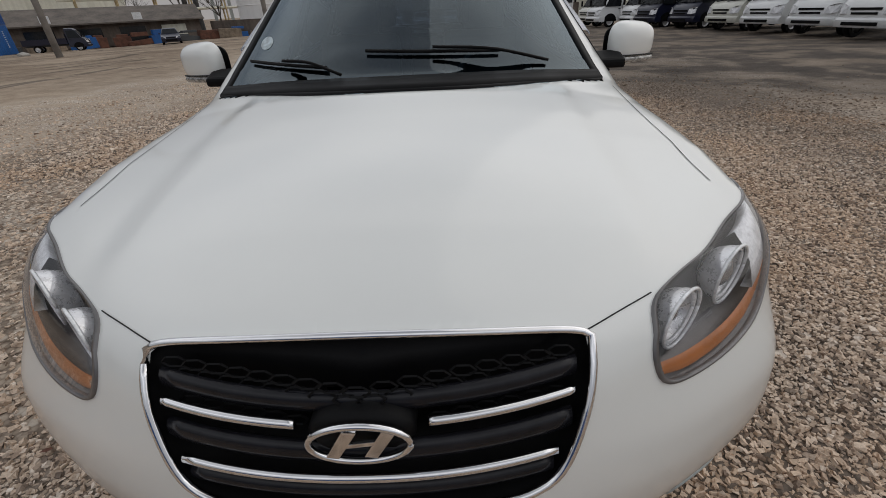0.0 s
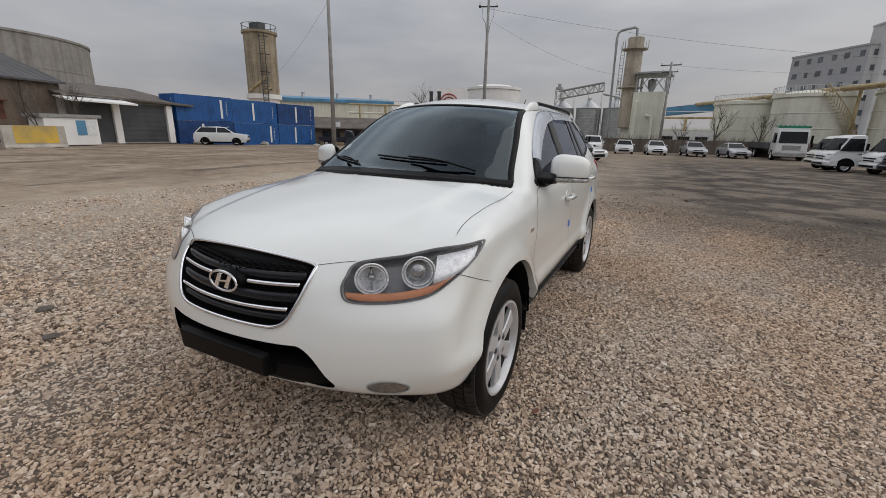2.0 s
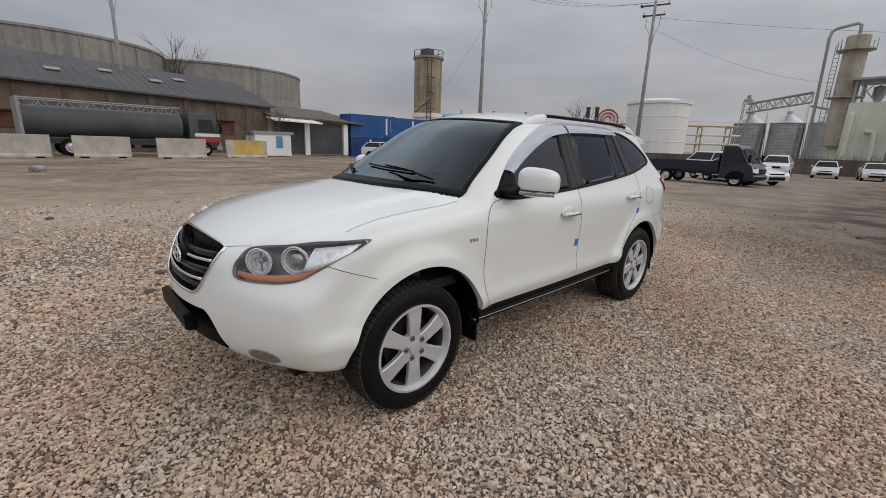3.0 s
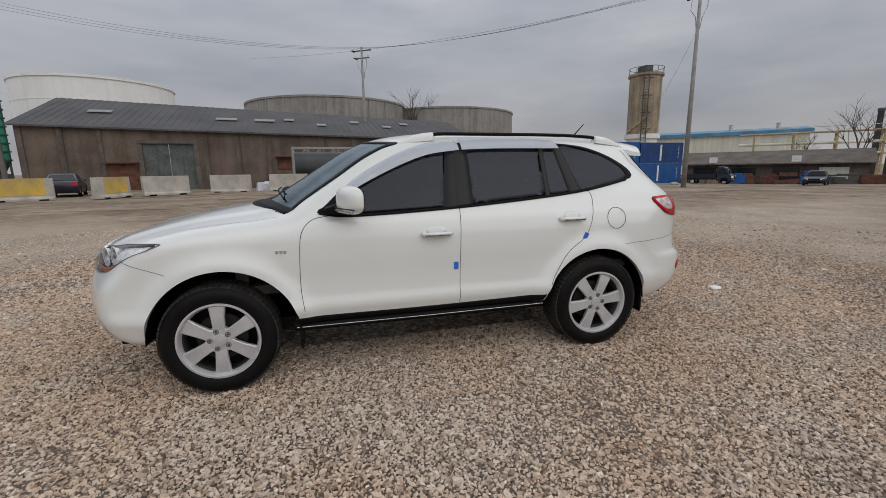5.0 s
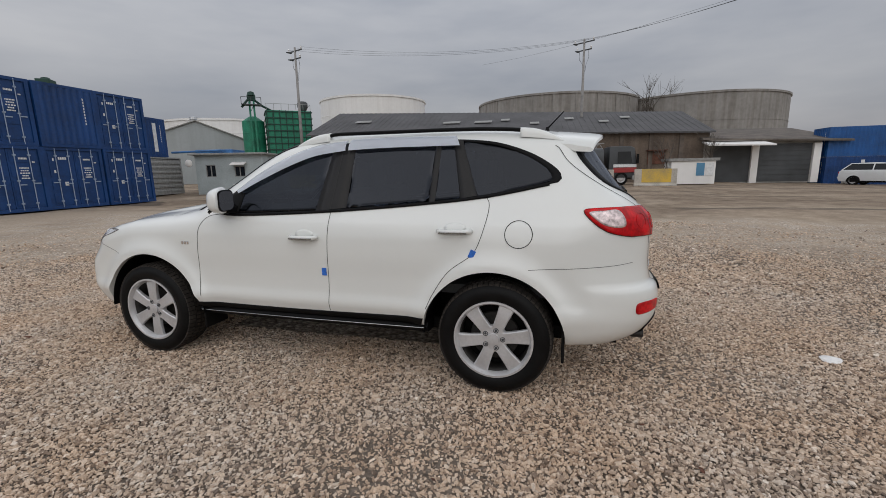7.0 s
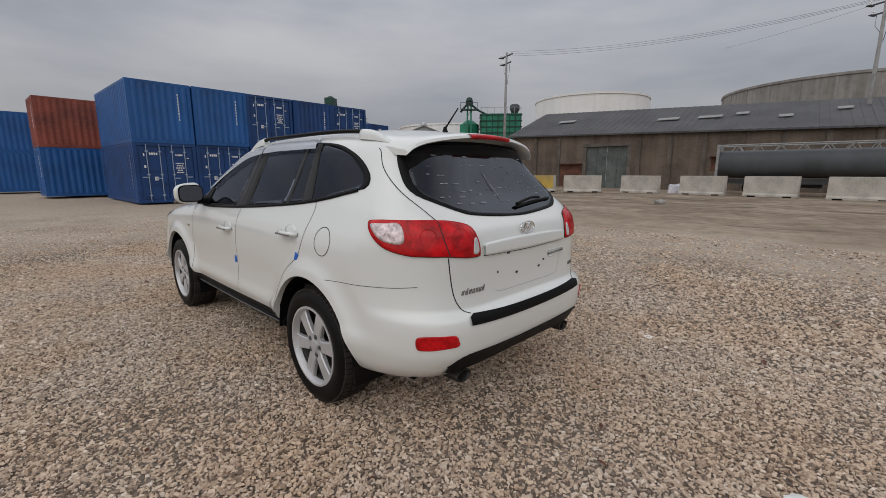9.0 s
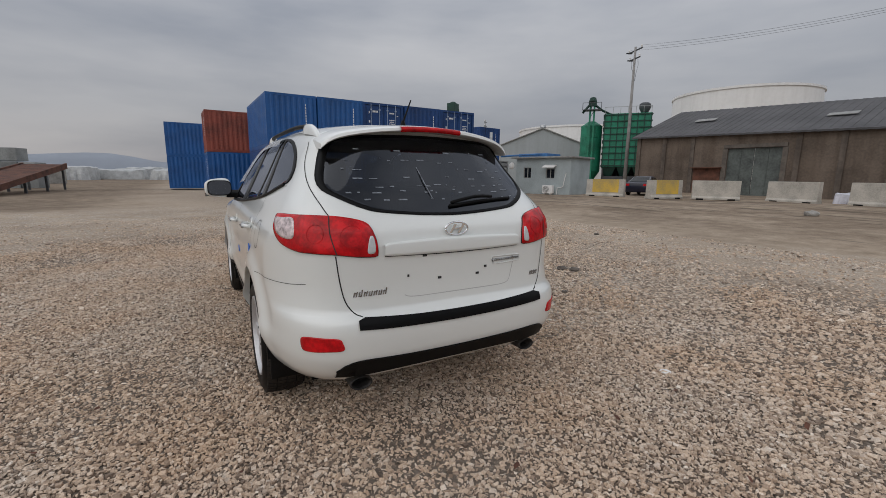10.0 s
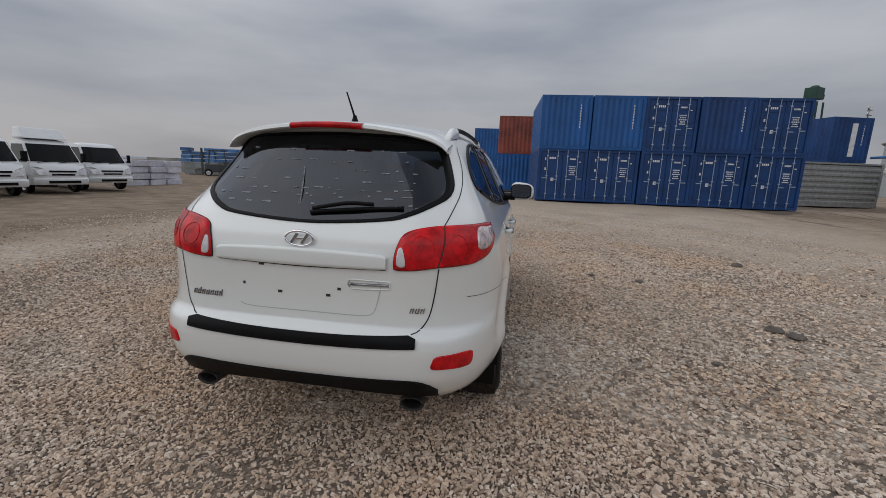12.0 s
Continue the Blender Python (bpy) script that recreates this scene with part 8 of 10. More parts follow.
def patch(bm, loop, d, off=0.003, edge=-0.006, rings=9, inner=0.0):
    """A skin over the body inside a loop, standing off by `off`, its rim turned down to `edge`."""
    loop = np.array(loop)
    c = loop.mean(0)
    fs = np.linspace(max(inner, 1 / rings), 1, rings)
    pts = np.concatenate([c + (loop - c) * f for f in fs] + [c[None]])
    q = onto(pts, d)
    nrm = gradient(q)
    n = len(loop)
    grid = [q[k * n:(k + 1) * n] + nrm[k * n:(k + 1) * n] * off for k in range(rings)]
    grid.append(q[(rings - 1) * n:rings * n] + nrm[(rings - 1) * n:rings * n] * edge)
    if inner:
        grid.insert(0, q[:n] + nrm[:n] * edge)
    lay(grid, True, bm, None if inner else q[-1] + nrm[-1] * off)


def outward(bm):
    """Turns every face to look away from the body."""
    fs = bm.faces[:]
    g = gradient(np.array([tuple(x.calc_center_median()) for x in fs]))
    for x, q in zip(fs, g):
        x.normal_update()
        if x.normal.dot(Vector(q)) < 0:
            x.normal_flip()


def outward_part(name, bm, mat, parent, label=""):
    """A part whose faces all look outwards."""
    outward(bm)
    return part(name, bm, mat, parent, label, smooth=True, tidy=False)


def strip(bm, a, b, d, off=0.003, edge=-0.005, rows=4, n=30):
    """A skin over the body between two lines."""
    a, b = line3(a, n), line3(b, n)
    fs = np.linspace(0, 1, rows)
    q = onto(np.concatenate([a + (b - a) * f for f in fs]), d)
    nrm = gradient(q)
    grid = [q[k * n:(k + 1) * n] + nrm[k * n:(k + 1) * n] * off for k in range(rows)]
    grid.insert(0, q[:n] + nrm[:n] * edge)
    grid.append(q[-n:] + nrm[-n:] * edge)
    lay(grid, False, bm)


def seam(bm, pts, d, w=0.0038, n=40, off=0.0012, smooth=True):
    """A narrow dark joint along a line on the body."""
    q = onto(line3(pts, n, smooth), d)
    nrm = gradient(q)
    t = np.gradient(q, axis=0)
    s = np.cross(nrm, t)
    s /= np.maximum(np.linalg.norm(s, axis=1, keepdims=True), 1e-9)
    lay([q + s * w / 2 + nrm * off, q - s * w / 2 + nrm * off], False, bm)


def bead(bm, pts, d, r, n=40, closed=False, off=0.0, sides=8):
    """A round moulding along a line on the body."""
    q = onto(pts if closed else line3(pts, n), d)
    q = q + gradient(q) * off
    if closed:
        q = np.vstack([q, q[:1]])
    chain(bm, [tuple(v) for v in q], r, sides)


def flip(pts, s):
    return [(s * x, y, z) for x, y, z in pts]


def paint_material():
    m = material("pearl_white_paint", (0.79, 0.805, 0.78), 0.3, vary=0.004, scale=1.2, fine=30, bump=0.0, coat=1.0)
    m.node_tree.nodes["Principled BSDF"].inputs["Coat Roughness"].default_value = 0.09
    return m


PAINT = paint_material()
GLASS_FRONT = tinted_glass("tinted_windscreen", (0.25, 0.34, 0.40), (0.86, 1.0, 1.08))
GLASS_SIDE = tinted_glass("dark_tinted_side_glass", (0.06, 0.065, 0.075), (0.70, 0.74, 0.84), 0.047)
GLASS_REAR = tinted_glass("dark_tinted_rear_glass", (0.11, 0.12, 0.145), (0.72, 0.76, 0.84))
LENS = tinted_glass("clear_lens", (0.95, 0.95, 0.96), 1.0, 0.05)
CABIN = material("dark_cabin_trim", (0.05, 0.052, 0.055), 0.8, vary=0.2, scale=5, fine=80)
INDICATOR = material("clear_indicator_lens", (0.40, 0.40, 0.39), 0.18, 0.4, vary=0.3, scale=60, coat=0.5, bump=0)
GAP = material("dark_joint", (0.03, 0.03, 0.03), 0.9, vary=0.1, bump=0)
# visor plastic near white: reflected sky put into the base colour
VISOR = material("sky_sheen_visor_plastic", (0.86, 0.90, 0.97), 0.10, 0.0, vary=0.004, scale=3, coat=0.8, bump=0)
REFLECT = material("silvered_reflector", (0.84, 0.85, 0.86), 0.3, 0.2, vary=0.12, scale=40, fine=160, bump=0.3, depth=0.004)
BOWL = material("silvered_lamp_bowl", (0.86, 0.86, 0.87), 0.28, 0.45, vary=0.10, scale=60, fine=220, bump=0.12, depth=0.003)
DARK_CHROME = material("dull_dark_chrome", (0.34, 0.34, 0.34), 0.2, 0.8, vary=0.15, scale=30, bump=0)
LAMP_DARK = material("smoky_lamp_housing", (0.17, 0.165, 0.165), 0.3, 0.35, vary=0.1, scale=10, bump=0)
REVERSE = material("pink_silver_lamp_plastic", (0.74, 0.62, 0.62), 0.2, 0.3, vary=0.25, scale=30, coat=0.3, bump=0)
GLOSS_BLACK = material("gloss_black_plastic", (0.012, 0.012, 0.015), 0.25, vary=0.15, scale=20, bump=0, spec=0.28)
# near-black steel for the wheel barrel and brake disc
DARK_STEEL = material("dark_wheel_steel", (0.030, 0.028, 0.026), 0.6, 0.3, vary=0.3, scale=14, fine=90)
PILLAR = material("gloss_black_pillar_film", (0.016, 0.015, 0.015), 0.35, vary=0.15, scale=6, bump=0, spec=0.25)
# dull near-black metal of the exhaust tips
EXHAUST = material("dark_exhaust_steel", (0.045, 0.042, 0.04), 0.55, 0.7, vary=0.3, scale=20)
TREAD = material("dusty_tread_rubber", (0.040, 0.035, 0.031), 0.8, vary=0.25, scale=9, fine=80, spec=0.2)
BLUE_TAPE = material("blue_tape", (0.03, 0.16, 0.62), 0.6, vary=0.15, scale=30, fine=200)

car = thing("sport_utility_car", "white sport utility car with silver wheels on gravel", "car")

# openings in the shell, as loops seen from the side, the front or the back
SIDE_LOOP = [(-0.71, 1.135), (-0.49, 1.112), (0.23, 1.140), (0.93, 1.192), (1.32, 1.238), (1.64, 1.298), (1.725, 1.322), (1.705, 1.385), (1.58, 1.470), (1.42, 1.535), (1.25, 1.572), (0.95, 1.590), (0.35, 1.590), (0.10, 1.570), (-0.15, 1.495), (-0.40, 1.375), (-0.56, 1.265), (-0.66, 1.175)]
WS_LOOP = [(-0.742, 1.130), (-0.62, 1.143), (-0.4, 1.158), (0, 1.168), (0.4, 1.158), (0.62, 1.143), (0.742, 1.130), (0.728, 1.17), (0.697, 1.25), (0.638, 1.41), (0.572, 1.56), (0.52, 1.597), (0, 1.622), (-0.52, 1.597), (-0.572, 1.56), (-0.638, 1.41), (-0.697, 1.25), (-0.728, 1.17)]
RW_LOOP = [(-0.36, 1.176), (0, 1.154), (0.36, 1.176), (0.485, 1.206), (0.585, 1.255), (0.624, 1.285), (0.632, 1.33), (0.610, 1.40), (0.566, 1.505), (0.535, 1.543), (0.42, 1.562), (0, 1.578), (-0.42, 1.562), (-0.535, 1.543), (-0.566, 1.505), (-0.610, 1.40), (-0.632, 1.33), (-0.624, 1.285), (-0.585, 1.255), (-0.485, 1.206)]
GRILLE_LOOP = [(-0.372, 0.90), (-0.355, 0.924), (-0.2, 0.938), (0, 0.943), (0.2, 0.938), (0.355, 0.924), (0.372, 0.90), (0.356, 0.82), (0.318, 0.733), (0.27, 0.700), (0.2, 0.692), (0, 0.690), (-0.2, 0.692), (-0.27, 0.700), (-0.318, 0.733), (-0.356, 0.82)]
INTAKE_LOOP = [(-0.42, 0.623), (-0.3, 0.622), (0, 0.626), (0.3, 0.632), (0.37, 0.632), (0.42, 0.590), (0.465, 0.51), (0.49, 0.462), (0.45, 0.452), (0.3, 0.482), (0, 0.492), (-0.3, 0.482), (-0.45, 0.452), (-0.49, 0.462), (-0.465, 0.51), (-0.445, 0.585)]
LAMP_LOOP = [(0.503, -2.022, 0.938), (0.489, -2.085, 0.891), (0.489, -2.112, 0.852), (0.512, -2.116, 0.812), (0.585, -2.085, 0.801), (0.70, -2.01, 0.805), (0.78, -1.935, 0.824), (0.832, -1.858, 0.872), (0.862, -1.765, 0.922), (0.864, -1.655, 0.961), (0.846, -1.61, 0.989), (0.728, -1.778, 0.980), (0.635, -1.90, 0.960)]
LAMP_WAY = np.array((-0.62, 0.785, 0.0))


def inside_loop(u, v, loop):
    """Which points lie inside a closed line in the plane."""
    a = np.array(loop)
    b = np.roll(a, -1, 0)
    hit = np.zeros(len(u), bool)
    for (x0, y0), (x1, y1) in zip(a, b):
        c = ((y0 > v) != (y1 > v))
        with np.errstate(divide="ignore", invalid="ignore"):
            hit ^= c & (u < (x1 - x0) * (v - y0) / (y1 - y0 + 1e-15) + x0)
    return hit


def lamp_plane(p, s):
    """Body points as seen along the way that a headlamp faces."""
    d = np.array((LAMP_WAY[0] * s, LAMP_WAY[1]))
    return p[:, 0] * d[1] * s - p[:, 1] * d[0] * s, p[:, 2]


def build_shell():
    nl, na = 300, 288
    z0, ya, yb = 0.74, -1.75, 1.95
    pts = []
    total = math.pi / 2 * 0.55 * 2 + (yb - ya)
    for i in range(1, nl):
        s = i / nl * total
        cap = math.pi / 2 * 0.55
        if s < cap:
            c, tilt = ya, (s / cap) * 90 - 90
        elif s > total - cap:
            c, tilt = yb, (s - total + cap) / cap * 90
        else:
            c, tilt = ya + s - cap, 0.0
        for k in range(na):
            a = k / na * math.tau
            t = radians(tilt)
            pts.append((c, math.cos(t) * math.sin(a), math.sin(t), math.cos(t) * math.cos(a)))
    pts = np.array(pts)
    p0 = np.stack([0 * pts[:, 0], pts[:, 0], np.full(len(pts), z0)], 1)
    d = pts[:, 1:]
    lo, hi = np.zeros(len(p0)), np.full(len(p0), 1.6)
    for _ in range(30):
        mid = (lo + hi) / 2
        inn = body_field(p0 + d * mid[:, None]) < 0
        lo, hi = np.where(inn, mid, lo), np.where(inn, hi, mid)
    v = p0 + d * lo[:, None]
    rows = nl - 1
    quads = []
    for i in range(rows - 1):
        for k in range(na):
            quads.append((i * na + k, i * na + (k + 1) % na, (i + 1) * na + (k + 1) % na, (i + 1) * na + k))
    quads = np.array(quads)
    nrm = gradient(v)
    side, frontal, rearward = np.abs(nrm[:, 0]) > 0.45, nrm[:, 1] < -0.25, nrm[:, 1] > 0.25
    gone = np.zeros(len(v), bool)
    loops2 = {"side": outline(SIDE_LOOP, 160, True), "ws": outline(WS_LOOP, 200, True), "rw": outline(RW_LOOP, 160, True),
              "grille": outline(GRILLE_LOOP, 120, True), "intake": outline(INTAKE_LOOP, 120, True)}
    masks = []
    masks.append((side & (v[:, 2] > 1.05), v[:, 1], v[:, 2], loops2["side"], "x"))
    masks.append((frontal & (v[:, 1] > -1.4) & (v[:, 2] > 1.1), v[:, 0], v[:, 2], loops2["ws"], "y"))
    masks.append((rearward & (v[:, 2] > 1.1), v[:, 0], v[:, 2], loops2["rw"], "y"))
    masks.append((frontal & (v[:, 1] < -1.9), v[:, 0], v[:, 2], loops2["grille"], "y"))
    masks.append(((v[:, 1] < -1.9), v[:, 0], v[:, 2], loops2["intake"], "y"))
    for s in (1, -1):
        u, w = lamp_plane(v, s)
        l3 = outline(flip(LAMP_LOOP, s), 120, True)
        lu, lw = lamp_plane(l3, s)
        masks.append(((v[:, 0] * s > 0.3) & (v[:, 1] < -1.4), u, w, np.stack([lu, lw], 1), ("lamp", s)))
    cut = []
    for m, u, w, loop, how in masks:
        c = loop.mean(0)
        small = c + (loop - c) * 0.985
        cut.append(m & inside_loop(u, w, small))
    for yc, zc, r in ARCHES:
        cut.append((np.abs(v[:, 0]) > 0.5) & (np.hypot(v[:, 1] - yc, v[:, 2] - zc) < r))
    # the skin under the sills is dropped below the arches' feet too
    for g in cut:
        gone |= g
    keep = ~gone[quads].any(1)
    # vertices on a cut's rim are drawn onto the cut's line
    alive = np.zeros(len(v), bool)
    alive[quads[keep].ravel()] = True
    touch = np.zeros(len(v), bool)
    dead = quads[~keep].ravel()
    touch[dead] = True
    rim = alive & touch
    for (yc, zc, r), g in zip(ARCHES, cut[-2:]):
        near = rim & (np.abs(v[:, 0]) > 0.5) & (np.abs(np.hypot(v[:, 1] - yc, v[:, 2] - zc) - r) < 0.06)
        q = v[near]
        h = np.hypot(q[:, 1] - yc, q[:, 2] - zc)
        q[:, 1], q[:, 2] = yc + (q[:, 1] - yc) * r / h, zc + (q[:, 2] - zc) * r / h
        s = np.sign(q[:, 0])
        ok = q[:, 2] > 0.36
        x = meet(np.stack([s * 1.3, q[:, 1], q[:, 2]], 1), np.stack([-s, 0 * s, 0 * s], 1))
        x[~ok] = q[~ok]
        v[near] = x
    for (m, u, w, loop, how), g in zip(masks, cut):
        near = rim & m
        idx = np.nonzero(near)[0]
        if not len(idx):
            continue
        uv = np.stack([u[idx], w[idx]], 1)
        c = loop.mean(0)
        small = c + (loop - c) * 0.985
        dist = np.linalg.norm(uv[:, None] - small[None], axis=2)
        best = dist.argmin(1)
        ok = dist.min(1) < 0.045
        idx, best = idx[ok], best[ok]
        tgt = small[best]
        if how == "x":
            s = np.sign(v[idx, 0])
            v[idx] = meet(np.stack([s * 1.3, tgt[:, 0], tgt[:, 1]], 1), np.stack([-s, 0 * s, 0 * s], 1))
        elif how == "y":
            s = np.sign(v[idx, 1] - 0.0)
            s = np.where(np.isin(np.arange(len(s)), np.arange(len(s))) & (v[idx, 1] < 1.0), -1.0, 1.0)
            v[idx] = meet(np.stack([tgt[:, 0], s * 2.9, tgt[:, 1]], 1), np.stack([0 * s, -s, 0 * s], 1), 3.6)
        else:
            s = how[1]
            l3 = outline(flip(LAMP_LOOP, s), 120, True)
            c3 = l3.mean(0)
            v[idx] = onto(c3 + (l3[best] - c3) * 0.985, LAMP_WAY * np.array((s, 1, 1)))
    remap = -np.ones(len(v), int)
    used_v = np.unique(quads[keep])
    remap[used_v] = np.arange(len(used_v))
    me = bpy.data.meshes.new("body_shell")
    me.from_pydata(v[used_v].tolist(), [], remap[quads[keep]].tolist())
    me.update()
    return me, v[used_v], remap[quads[keep]]


shell_mesh, shell_v, shell_q = build_shell()
bm = bmesh.new()
bm.from_mesh(shell_mesh)
bmesh.ops.delete(bm, geom=[v for v in bm.verts if abs(v.co.x) > 1.0], context="VERTS")
# turned-in lips at the wheel arches
for yc, zc, r in ARCHES:
    edges = [e for e in bm.edges if e.is_boundary and all(abs(v.co.x) > 0.5 and abs(math.hypot(v.co.y - yc, v.co.z - zc) - r) < 0.012 for v in e.verts)]
    g = bmesh.ops.extrude_edge_only(bm, edges=edges)
    for v in g["geom"]:
        if isinstance(v, bmesh.types.BMVert):
            v.co.x -= math.copysign(0.045, v.co.x)
rear_pole = [e for e in bm.edges if e.is_boundary and all(abs(v.co.x) < 0.05 and v.co.y > 2.2 and 0.69 < v.co.z < 0.80 for v in e.verts)]
bmesh.ops.holes_fill(bm, edges=rear_pole, sides=0)
body_shell = sharp(part("body_shell", bm, PAINT, car, "glossy white painted body"), 50)
bpy.data.meshes.remove(shell_mesh)
# dark lining inside the cabin
lining = shell_v - gradient(shell_v) * 0.035
keep = (lining[shell_q][:, :, 2].min(1) > 0.80) & (lining[shell_q][:, :, 1].min(1) > -1.25)
me = bpy.data.meshes.new("cabin_lining")
me.from_pydata(lining.tolist(), [], shell_q[keep].tolist())
bm = bmesh.new()
bm.from_mesh(me)
bmesh.ops.delete(bm, geom=[v for v in bm.verts if not v.link_faces], context="VERTS")
bpy.data.meshes.remove(me)
part("cabin_lining", bm, CABIN, car)
bm = bmesh.new()
box(bm, -0.74, 0.74, -1.15, 1.9, 0.60, 0.66)
box(bm, -0.70, 0.70, -1.26, -1.18, 0.55, 1.0)
part("cabin_floor", bm, CABIN, car)
bm = bmesh.new()
prism(bm, [(-1.10, 1.0), (-0.98, 1.10), (-0.72, 1.12), (-0.60, 1.10), (-0.58, 0.80), (-1.10, 0.80)], "x", -0.62, 0.62)
part("dashboard", bm, CABIN, car, bevel=0.03)
for x, y in ((-0.37, 0.05), (0.37, 0.05), (-0.37, 0.98), (0.37, 0.98)):
    bm = bmesh.new()
    box(bm, x - 0.25, x + 0.25, y - 0.45, y + 0.08, 0.66, 0.92)
    box(bm, x - 0.24, x + 0.24, y - 0.02, y + 0.14, 0.8, 1.30, pose(0, 0, 0) @ Matrix.Translation((0, y, 0.8)) @ Matrix.Rotation(radians(-14), 4, "X") @ Matrix.Translation((0, -y, -0.8)))
    box(bm, x - 0.13, x + 0.13, y + 0.14, y + 0.24, 1.27, 1.47)
    part("seat", bm, CABIN, car, bevel=0.05)
bm = bmesh.new()
chain(bm, [(0.37 + 0.18 * math.cos(a), -0.52 + 0.07 * math.sin(a), 1.06 + 0.17 * math.sin(a)) for a in np.linspace(0, math.tau, 25)], 0.016, 6)
part("steering_wheel", bm, CABIN, car)

# ---- glass ----
YF, YB = (0, 1, 0), (0, -1, 0)


def front_y(l2, y, n=120):
    o = outline(l2, n)
    return np.stack([o[:, 0], np.full(n, y), o[:, 1]], 1)


def side_x(l2, s, n=96, smooth=True, rnd=0):
    o = outline(l2, n, smooth, rnd)
    return np.stack([np.full(n, s * 1.0), o[:, 0], o[:, 1]], 1)


bm = bmesh.new()
patch(bm, front_y(WS_LOOP, -1.3), YF, 0.002, -0.004, 14)
ws = outward_part("windscreen", bm, GLASS_FRONT, car, "green-grey tinted windscreen")
bm = bmesh.new()
patch(bm, front_y(WS_LOOP, -1.3), YF, 0.0045, -0.006, 3, 0.955)
part("windscreen_band", bm, M["black_plastic"], ws, "black band round the windscreen", smooth=True)
bm = bmesh.new()
patch(bm, front_y(RW_LOOP, 2.4), YB, 0.002, -0.004, 12)
rw = outward_part("rear_window", bm, GLASS_REAR, car, "dark tinted rear window with faint pale marks")
bm = bmesh.new()
patch(bm, front_y(RW_LOOP, 2.4), YB, 0.0045, -0.006, 3, 0.945)
part("rear_window_band", bm, M["black_plastic"], rw, smooth=True)
rng = random.Random(31)
# rows of small pale dashes on the rear glass
PALE_MARK = material("pale_glass_mark", (0.20, 0.22, 0.25), 0.6, vary=0.3, scale=60, bump=0)
bm = bmesh.new()
for rowz in (1.235, 1.27, 1.30, 1.34, 1.385, 1.43, 1.48):
    x = -0.50 + rng.uniform(0, 0.06)
    while x < 0.50:
        w, h = rng.uniform(0.008, 0.05), rng.uniform(0.003, 0.008)
        if rng.random() < (0.75 if rowz < 1.32 else 0.5):
            z = rowz + rng.uniform(-0.008, 0.008)
            q = onto([(x, 2.4, z), (x + w, 2.4, z), (x + w, 2.4, z + h), (x, 2.4, z + h)], YB)
            bm.faces.new([bm.verts.new(tuple(p)) for p in q + gradient(q) * 0.0035])
        x += w + rng.uniform(0.01, 0.07)
q = onto([(0.10, 2.4, 1.40), (0.106, 2.4, 1.40), (0.070, 2.4, 1.24), (0.064, 2.4, 1.24)], YB)
bm.faces.new([bm.verts.new(tuple(p)) for p in q + gradient(q) * 0.0035])
tagged(part("residue_marks", bm, PALE_MARK, rw, "faint pale marks on the glass"), kind="stuff")

